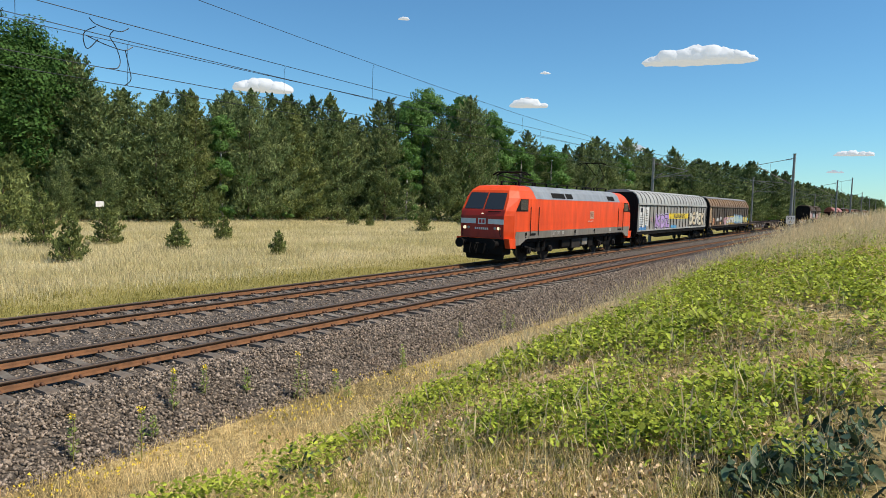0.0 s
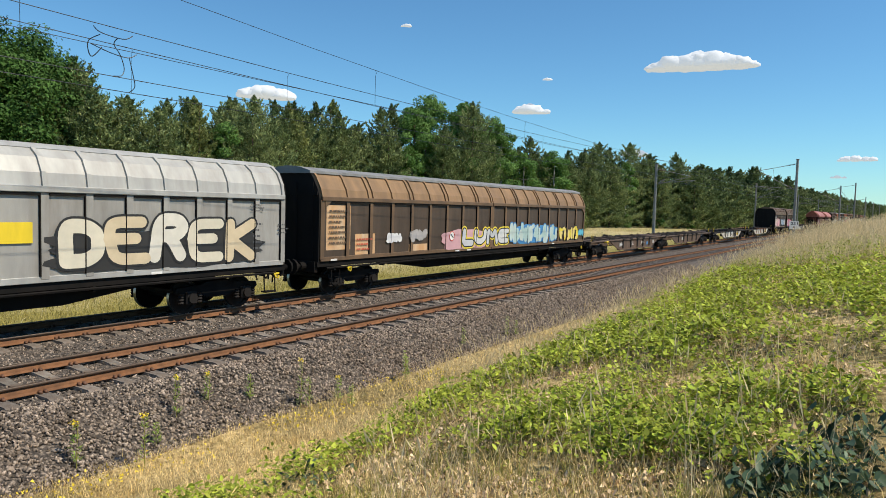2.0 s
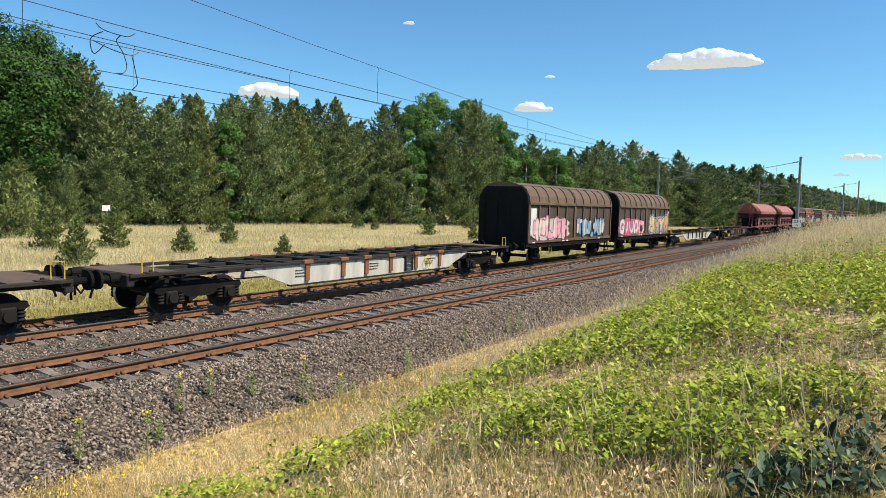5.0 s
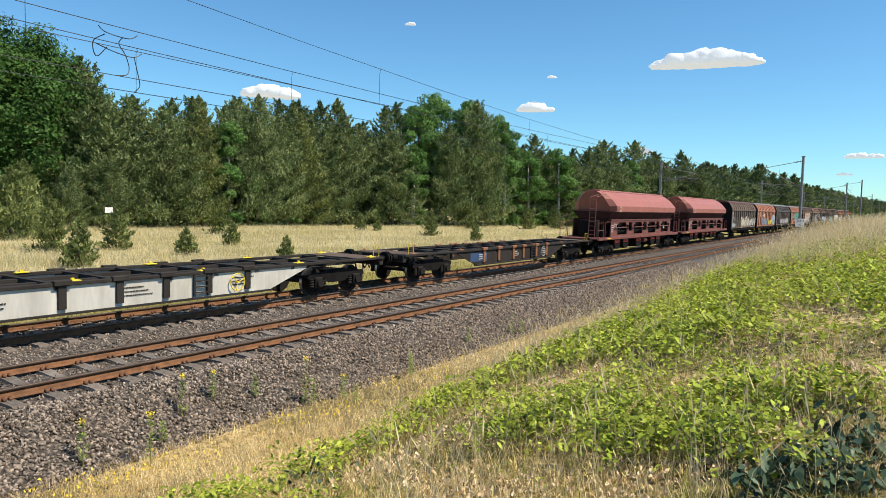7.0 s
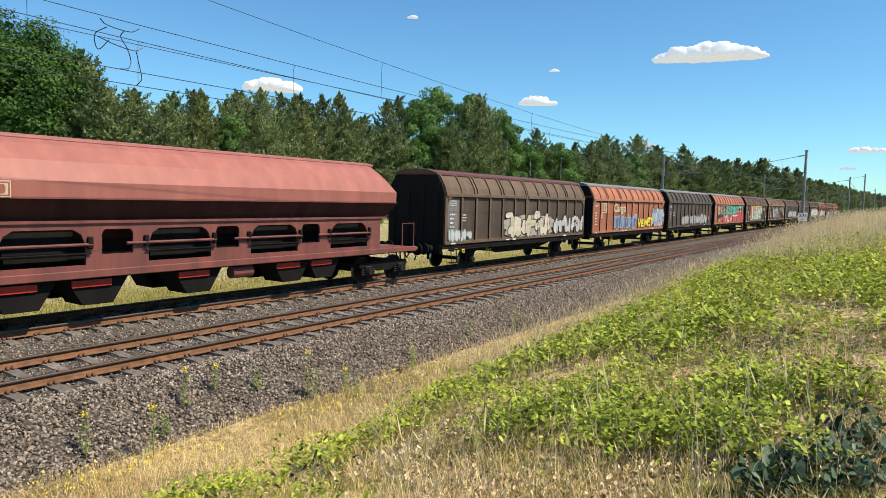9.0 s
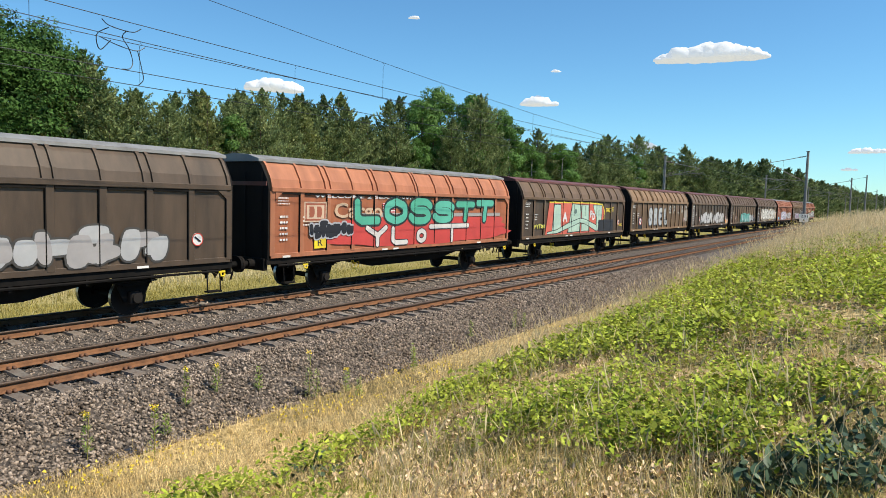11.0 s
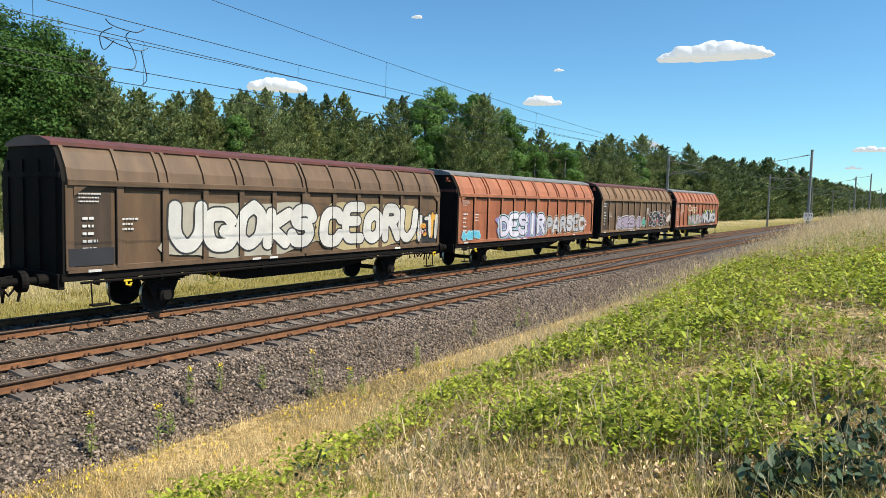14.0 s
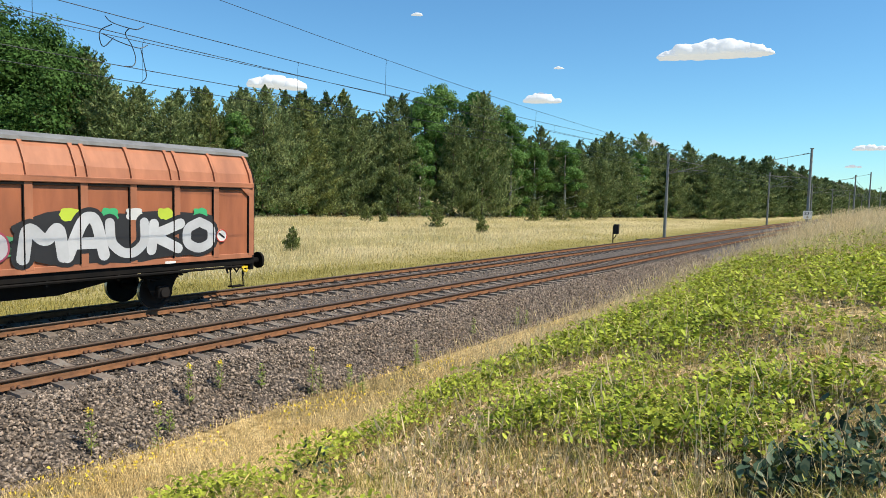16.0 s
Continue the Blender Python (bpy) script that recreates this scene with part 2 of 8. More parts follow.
# ---- ground ----
def ground_material():
    m = bpy.data.materials.new("ground_cover")
    m.use_nodes = True
    nt = m.node_tree
    bsdf = nt.nodes["Principled BSDF"]
    fine = tex_noise(nt, 9, 6, 0.7)
    mid = tex_noise(nt, 0.35, 5, 0.6)
    # low stops kept dark to stand in for shade between the blades
    dry = ramp(nt, fine, [(0.36, (0.09, 0.06, 0.028)), (0.5, (0.40, 0.30, 0.13)), (0.64, (0.68, 0.53, 0.29))])
    green = ramp(nt, fine, [(0.38, (0.03, 0.026, 0.012)), (0.64, (0.20, 0.165, 0.07))])
    sandy = ramp(nt, fine, [(0.3, (0.30, 0.24, 0.15)), (0.7, (0.46, 0.39, 0.27))])
    col = mix(nt, ramp(nt, mid, [(0.42, (0, 0, 0)), (0.62, (0.75,) * 3)]), dry, green)
    col = mix(nt, ramp(nt, tex_noise(nt, 0.11, 3, 0.5), [(0.60, (0, 0, 0)), (0.72, (0.5,) * 3)]), col, sandy)
    # beyond the line: an olive verge, then pale hay with mossy and sandy places
    pale = ramp(nt, fine, [(0.32, (0.22, 0.18, 0.075)), (0.5, (0.42, 0.35, 0.17)), (0.66, (0.62, 0.53, 0.32))])
    mossy = ramp(nt, fine, [(0.34, (0.12, 0.115, 0.032)), (0.64, (0.34, 0.29, 0.095))])
    hay = mix(nt, ramp(nt, tex_noise(nt, 0.13, 4, 0.6, (0.5, 1, 1)), [(0.46, (0, 0, 0)), (0.62, (0.75,) * 3)]), pale, mossy)
    sep = node(nt, "ShaderNodeSeparateXYZ", Vector=nt.nodes.new("ShaderNodeTexCoord").outputs["Object"])
    sway = node(nt, "ShaderNodeMath", Value=tex_noise(nt, 0.3, 3))
    sway.operation = "MULTIPLY_ADD"
    sway.inputs[1].default_value = 7.0
    nt.links.new(sep.outputs["Y"], sway.inputs[2])
    metres = node(nt, "ShaderNodeMath", Value=sway.outputs[0])
    metres.operation = "DIVIDE"
    metres.inputs[1].default_value = 100.0
    verge = mix(nt, ramp(nt, metres.outputs[0], [(0.26, (1, 1, 1)), (0.33, (0, 0, 0))]), hay, mossy)
    col = mix(nt, ramp(nt, metres.outputs[0], [(0.19, (0, 0, 0)), (0.215, (1, 1, 1))]), col, verge)
    nt.links.new(col, bsdf.inputs["Base Color"])
    bsdf.inputs["Roughness"].default_value = 0.95
    bsdf.inputs["Specular IOR Level"].default_value = 0.1
    b = node(nt, "ShaderNodeBump", Strength=0.8, Distance=0.05, Height=tex_noise(nt, 14, 6))
    nt.links.new(b.outputs[0], bsdf.inputs["Normal"])
    return m


def build_ground():
    xs = np.concatenate([np.linspace(-900, -60, 8)[:-1], np.linspace(-60, -6, 12)[:-1], np.arange(-6, 40, 0.45), np.linspace(40, 140, 50), np.linspace(150, 500, 36), np.linspace(540, 3500, 14)])
    ys = np.concatenate([np.linspace(-900, -60, 8)[:-1], np.linspace(-60, -6, 12)[:-1], np.arange(-6, 10, 0.4), np.linspace(10.2, 20, 14), np.linspace(20.6, 60, 40), np.linspace(64, 200, 20), np.linspace(230, 3500, 14)])
    vs = [(x, y, ground_z(x, y)) for x in xs for y in ys]
    n = len(ys)
    fs = [(i * n + j, (i + 1) * n + j, (i + 1) * n + j + 1, i * n + j + 1) for i in range(len(xs) - 1) for j in range(n - 1)]
    me = indexed_mesh("ground", np.array(vs), fs, ground_material(), True)
    tagged(add_mesh("ground", me), "dry grassy ground with sandy patches beside the railway", "ground", kind="structure")


BED = ((9.3, -0.99), (9.55, -0.86), (10.35, -0.33), (10.6, -0.235), (11.2, -0.23), (12.28, -0.225), (13.4, -0.23), (14.3, -0.26), (15.3, -0.23), (16.4, -0.225), (17.5, -0.23), (18.1, -0.25), (18.4, -0.38), (19.3, -0.95))


def build_bed():
    ys = []
    for (a, za), (b, zb) in zip(BED, BED[1:]):
        k = max(1, round((b - a) / 0.14))
        ys += [(a + (b - a) * i / k, za + (zb - za) * i / k) for i in range(k)]
    ys.append(BED[-1])
    xs = np.concatenate([np.linspace(-60, -2, 20)[:-1], np.arange(-2, 45, 0.16), np.linspace(45, 120, 120), np.linspace(122, 700, 120)])
    vs, n = [], len(ys)
    for x in xs:
        for y, z in ys:
            vs.append((x, y + bend(x), z + 0.035 * noise.noise((x * 3.3, y * 3.3, 1)) + 0.02 * noise.noise((x * 9, y * 9, 5))))
    fs = [(i * n + j, (i + 1) * n + j, (i + 1) * n + j + 1, i * n + j + 1) for i in range(len(xs) - 1) for j in range(n - 1)]
    me = indexed_mesh("ballast_bed", np.array(vs), fs, M_bed, False)
    tagged(add_mesh("ballast_bed", me), "grey-brown crushed stone ballast bed under both tracks", "ballast", kind="structure")


def bed_z(y):
    for (a, za), (b, zb) in zip(BED, BED[1:]):
        if a <= y <= b:
            return za + (zb - za) * (y - a) / (b - a)
    return -1.0


OCTA_F = [(0, 1, 2), (0, 2, 3), (0, 3, 4), (0, 4, 1), (5, 2, 1), (5, 3, 2), (5, 4, 3), (5, 1, 4)]


def stones(name, xs, ys, zs, size, label, rng):
    """Crushed stones: rough eight-sided lumps, joined in one mesh."""
    n = len(xs)
    base = np.array([(0, 0, 1), (1, 0, 0), (0, 1, 0), (-1, 0, 0), (0, -1, 0), (0, 0, -1)], float)
    v = base[None] * rng.uniform(0.65, 1.25, (n, 6, 1)) + rng.uniform(-0.28, 0.28, (n, 6, 3))
    v *= rng.uniform(0.6, 1.35, (n, 1, 1)) * size * np.array([1.15, 0.9, 0.62])
    q = rng.normal(size=(n, 4))
    q /= np.linalg.norm(q, axis=1, keepdims=True)
    w, x, y, z = q.T
    rot = np.stack([1 - 2 * (y * y + z * z), 2 * (x * y - w * z), 2 * (x * z + w * y), 2 * (x * y + w * z), 1 - 2 * (x * x + z * z), 2 * (y * z - w * x), 2 * (x * z - w * y), 2 * (y * z + w * x), 1 - 2 * (x * x + y * y)], 1).reshape(n, 3, 3)
    v = np.einsum("nij,nkj->nki", rot, v) + np.stack([xs, ys, zs], 1)[:, None]
    f = (np.array(OCTA_F)[None] + 6 * np.arange(n)[:, None, None]).reshape(-1, 3)
    me = indexed_mesh(name, v.reshape(-1, 3), f, M_stone)
    return tagged(add_mesh(name, me), label, "ballast", kind="stuff")


def build_stones():
    rng = np.random.default_rng(4)
    n = 34000
    x = 1.5 + 43 * rng.uniform(0, 1, n) ** 1.35
    y = rng.uniform(9.35, 11.05, n)
    z = np.array([bed_z(a) for a in y]) + rng.uniform(-0.01, 0.025, n)
    stones("ballast_stones", x, y + bend(x), z, 0.036, "loose grey-brown crushed stones on the ballast shoulder", rng)
    n = 26000
    x = 2 + 34 * rng.uniform(0, 1, n) ** 1.2
    y = rng.uniform(11.0, 18.2, n)
    z = np.array([bed_z(a) for a in y]) + rng.uniform(-0.02, 0.015, n)
    stones("ballast_stones", x, y + bend(x), z, 0.036, "crushed stones between and beside the rails", rng)


# ---- track ----
def rail_profile():
    body = [(-0.075, -0.172), (0.075, -0.172), (0.075, -0.160), (0.02, -0.145), (0.0085, -0.13), (0.0085, -0.052),
            (-0.0085, -0.052), (-0.0085, -0.13), (-0.02, -0.145), (-0.075, -0.160)]
    head = [(-0.0085, -0.052), (0.0085, -0.052), (0.034, -0.04), (0.0365, -0.006), (0.028, 0.0), (-0.028, 0.0), (-0.0365, -0.006), (-0.034, -0.04)]
    return body, head


def sweep(name, outline, y, mat, xs):
    vs, n = [], len(outline)
    for x in xs:
        vs += [(x, y + bend(x) + u, z) for u, z in outline]
    fs = [(i * n + j, i * n + (j + 1) % n, (i + 1) * n + (j + 1) % n, (i + 1) * n + j) for i in range(len(xs) - 1) for j in range(n)]
    return indexed_mesh(name, np.array(vs), [f[::-1] for f in fs], mat)


def sleeper_verts():
    vs = []
    st = [(-1.3, 0.145, 0.10, -0.205), (-1.24, 0.15, 0.105, -0.172), (-0.52, 0.15, 0.105, -0.172), (-0.3, 0.12, 0.09, -0.2), (0.3, 0.12, 0.09, -0.2), (0.52, 0.15, 0.105, -0.172), (1.24, 0.15, 0.105, -0.172), (1.3, 0.145, 0.10, -0.205)]
    for u, wb, wt, z in st:
        vs += [(-wb, u, -0.38), (wb, u, -0.38), (wt, u, z), (-wt, u, z)]
    fs = [(0, 3, 2, 1)]
    for i in range(len(st) - 1):
        for j in range(4):
            fs.append((i * 4 + j, i * 4 + (j + 1) % 4, i * 4 + 4 + (j + 1) % 4, i * 4 + 4 + j))
    k = (len(st) - 1) * 4
    fs.append((k, k + 1, k + 2, k + 3))
    return vs, fs


def build_track(y0, x_first, label):
    track = thing("railway_track", label, "railway track", "tracks")
    xs = np.concatenate([np.arange(-60, 100, 4.0), np.arange(100, 700, 15.0)])
    body, head = rail_profile()
    for s in (-0.7525, 0.7525):
        r = add_mesh("rail", sweep("rail", body, y0 + s, M_rust, xs), track, "rust-brown steel rail")
        add_mesh("rail_head", sweep("rail_head", head, y0 + s, M_head, xs), r, "worn dark steel running surface")
    vs, fs = sleeper_verts()
    me = mesh_of("sleeper", vs, fs, M_concrete)
    SP = 0.6405
    k0 = int((x_first + 4) / SP)
    far_v, far_f = [], []
    cv, cf = [], []
    cube_f = [(0, 1, 3, 2), (4, 6, 7, 5), (0, 4, 5, 1), (2, 3, 7, 6), (0, 2, 6, 4), (1, 5, 7, 3)]
    for i in range(-k0 - 60, 560):
        x = x_first + SP * i
        if -3 < x < 88:
            add_mesh("sleeper", me, track, "", Matrix.Translation((x, y0 + bend(x), 0)))
        else:
            b = len(far_v)
            far_v += [(x + a, y0 + bend(x) + u, z) for a, u, z in vs]
            far_f += [tuple(b + j for j in f) for f in fs]
        if -1 < x < 70:
            for s in (-0.7525, 0.7525):
                for d in (-0.105, 0.105):
                    for e in (-0.045, 0.045):
                        b = len(cv)
                        cv += [(x + e + p * 0.022, y0 + bend(x) + s + d + q * (0.045 - r * 0.012), -0.168 + (0.0 if r == 0 else 0.052 - 0.015 * (q * d > 0))) for p in (-1, 1) for q in (-1, 1) for r in (0, 1)]
                        cf += [tuple(b + j for j in f) for f in cube_f]
    fm = bpy.data.meshes.new("far_sleepers")
    fm.from_pydata(far_v, [], far_f)
    fm.materials.append(M_concrete)
    tagged(add_mesh("far_sleepers", fm, track), kind="stuff")
    tagged(add_mesh("rail_fastening", indexed_mesh("rail_fastening", np.array(cv), cf, M_clip), track, "rusty spring clips holding the rails"), kind="stuff")


# ---- trees ----
def shards(centres, size, rng, flat=1.0, k=3, face=None):
    """Small polygons about the centres: needles in tufts or leaves. face: the way in which they tend to look."""
    n = len(centres)
    a = rng.normal(size=(n, 3))
    a[:, 2] *= flat
    b = rng.normal(size=(n, 3))
    if face is not None:
        w = face + rng.normal(size=(n, 3)) * 0.55
        w /= np.linalg.norm(w, axis=1, keepdims=True)
        a -= w * np.sum(a * w, 1, keepdims=True)
        a /= np.linalg.norm(a, axis=1, keepdims=True)
        b = np.cross(w, a)
    else:
        a /= np.linalg.norm(a, axis=1, keepdims=True)
        b -= a * np.sum(a * b, 1, keepdims=True)
        b /= np.linalg.norm(b, axis=1, keepdims=True)
    s = (size * rng.uniform(0.6, 1.4, n))[:, None]
    if k == 3:
        return np.stack([centres + b * s, centres - b * s * 0.5 + a * s * 0.6, centres - b * s * 0.6 - a * s * 0.55], 1)
    return np.stack([centres + b * s, centres + a * s * 0.5, centres - b * s, centres - a * s * 0.5], 1)


def trunk_mesh(rng, height, r, mat, bare, limbs):
    bm = bmesh.new()
    pts, p = [], Vector((0, 0, -0.15))
    k = 7
    for i in range(k + 1):
        pts.append(p.copy())
        p = p + Vector((rng.normal() * 0.06, rng.normal() * 0.06, height / k))
    for i in range(k):
        cyl(bm, pts[i], pts[i + 1], r * (1 - 0.9 * i / k), 8, r * (1 - 0.9 * (i + 1) / k))
    for _ in range(limbs):
        h = rng.uniform(bare, 0.9)
        a = rng.uniform(0, 2 * math.pi)
        ln = height * 0.2 * (1.15 - h)
        o = pts[min(k, int(h * k))]
        cyl(bm, o, (o.x + math.cos(a) * ln, o.y + math.sin(a) * ln, o.z + ln * 0.35), r * 0.28 * (1.2 - h), 5, r * 0.05)
    me = bpy.data.meshes.new("trunk")
    bm.to_mesh(me)
    bm.free()
    me.materials.append(mat)
    me.polygons.foreach_set("use_smooth", [True] * len(me.polygons))
    return me


def pine(name, seed, height, spread, bare, count, mat, label, size=0.2, clumps=62, taper=1.6):
    """A Scots pine: whorls of limbs one above the other, each limb a flat fan of needle shoots that turn up at their ends, with dark gaps between the whorls and a spire of young shoots on top."""
    rng = np.random.default_rng(seed)
    tree = thing(name, label, "tree", "pines of the wood")
    add_mesh("trunk", trunk_mesh(rng, height * 0.97, height * 0.011 + 0.02, M_bark, bare, 22), tree)
    whorls = max(6, clumps // 6)
    lean = rng.normal(0, 0.02, 2) * height
    cs, ax = [], []
    weights, limbs = [], []
    for i in range(whorls):
        f = (i + rng.uniform(-0.25, 0.25)) / whorls
        f = min(max(f, 0.0), 0.985)
        z = height * (bare + (0.97 - bare) * f)
        prof = (1 - f ** taper) ** 0.8
        off = rng.uniform(0, 6.28)
        k = int(rng.integers(5, 8))
        for b in range(k):
            reach = spread * (prof * rng.uniform(0.42, 1.12) + 0.06)
            limbs.append((f, z + rng.normal(0, 0.024) * height, off + b * 2 * math.pi / k + rng.uniform(-0.35, 0.35), reach))
            weights.append((reach / spread) ** 1.25 + 0.04)
    weights = np.array(weights) / sum(weights)
    for (f, z, a, reach), share in zip(limbs, weights):
        n = max(6, int(count * 0.94 * share))
        d = np.array([math.cos(a), math.sin(a), 0.0])
        e = np.array([-math.sin(a), math.cos(a), 0.0])
        u = rng.uniform(0.12, 1.0, n) ** 0.6
        fan = reach * 0.30 * np.sin(np.pi * np.clip(u * 0.8 + 0.12, 0, 1)) + 0.05
        lat = rng.uniform(-1, 1, n) * fan
        droop = rng.uniform(-0.02, 0.3) + 0.5 * f
        c = np.array([lean[0] * f, lean[1] * f, z]) + d * (u * reach)[:, None] + e * lat[:, None]
        c[:, 2] += reach * (droop * u + 0.22 * u ** 3) - 0.10 * np.abs(lat) + rng.normal(0, 0.055, n) * (0.6 + reach * 0.6)
        cs.append(c)
        ax.append(d * 0.55 + e * (lat / fan)[:, None] * 0.45 + np.stack([0 * u, 0 * u, 0.35 + 0.6 * u], 1))
    # the spire and the upright shoots at the limb ends near the top
    n = max(20, int(count * 0.06))
    u = rng.uniform(0.0, 1.0, n)
    cs.append(np.stack([lean[0] + rng.normal(0, 0.022, n) * height * (1.05 - u), lean[1] + rng.normal(0, 0.022, n) * height * (1.05 - u), height * (0.90 + 0.11 * u)], 1))
    ax.append(np.stack([rng.normal(0, 0.25, n), rng.normal(0, 0.25, n), np.ones(n)], 1))
    c, b = np.concatenate(cs), np.concatenate(ax)
    n = len(c)
    b = b + rng.normal(size=(n, 3)) * 0.55
    b /= np.linalg.norm(b, axis=1, keepdims=True) + 1e-9
    w = rng.normal(size=(n, 3)) * 0.8 + np.array([0, 0, 0.9])
    w -= b * np.sum(b * w, 1, keepdims=True)
    w /= np.linalg.norm(w, axis=1, keepdims=True) + 1e-9
    q = np.cross(w, b)
    s = (size * rng.uniform(0.6, 1.4, n))[:, None]
    add_mesh("crown", poly_mesh("crown", np.stack([c + b * s * 1.05, c - b * s * 0.75 + q * s * 0.40, c - b * s * 0.75 - q * s * 0.40], 1), mat), tree)
    return tree


def broadleaf(name, seed, height, spread, bare, count, mat, label, bark, size=0.28, lumps=34):
    """A broad-leaved tree: lumps of leaves round limbs, with gaps between them."""
    rng = np.random.default_rng(seed)
    tree = thing(name, label, "tree", "broad-leaved trees of the wood")
    add_mesh("trunk", trunk_mesh(rng, height * 0.85, height * 0.016 + 0.03, bark, bare, 16), tree)
    cs, fc = [], []
    for i in range(lumps):
        f = rng.uniform(0, 1)
        z = height * (bare + (1 - bare) * f * 0.93)
        prof = math.sin(math.pi * min(1, 0.18 + f * 0.80)) ** 0.7
        a, rr = rng.uniform(0, 2 * math.pi), spread * prof * rng.uniform(0.35, 1.0)
        o = np.array([math.cos(a) * rr, math.sin(a) * rr, z])
        lump = spread * rng.uniform(0.18, 0.34)
        v = rng.normal(size=(count // lumps, 3))
        v /= np.linalg.norm(v, axis=1, keepdims=True)
        cs.append(o + v * lump * rng.uniform(0.55, 1.05, (len(v), 1)) * np.array([1, 1, 0.8]))
        fc.append(v + np.array([math.cos(a) * 0.4, math.sin(a) * 0.4, 0.4]))
    add_mesh("crown", poly_mesh("crown", shards(np.concatenate(cs), size, rng, 1.0, 3, np.concatenate(fc)), mat), tree)
    return tree


EDGE = ((-60, 96), (20, 92), (40, 88), (46, 80), (60, 76), (81, 75), (95, 66), (112, 60), (150, 50), (163, 39), (220, 34), (300, 30), (520, 24), (700, 12), (900, -4))
# height of the wood's top above the meadow along its edge: (distance along the line, metres)
TOPS = ((20, 24.0), (36, 23.5), (40, 23.0), (43, 21.0), (46, 18.4), (48, 16.9), (53, 18.8), (58, 18.0), (64, 20.1), (68, 17.7), (74, 19.5), (80, 21.2), (86, 19.9), (92, 20.6), (97, 23.8), (100, 25.2), (106, 24.0), (109, 24.7), (113, 18.6), (124, 18.0), (137, 15.0), (143, 19.2), (150, 21.6), (156, 19.8), (160, 18.0), (172, 17.5), (190, 16.1), (215, 16.8), (240, 19.8), (262, 19.2), (300, 18.0), (520, 18.0))


def top_height(x):
    for (a, ya), (b, yb) in zip(TOPS, TOPS[1:]):
        if x <= b:
            return ya + (yb - ya) * max(0.0, (x - a) / (b - a))
    return TOPS[-1][1]


def edge_y(x):
    for (a, ya), (b, yb) in zip(EDGE, EDGE[1:]):
        if x <= b:
            return ya + (yb - ya) * (x - a) / (b - a)
    return EDGE[-1][1]


SMALL, PUT = [], []


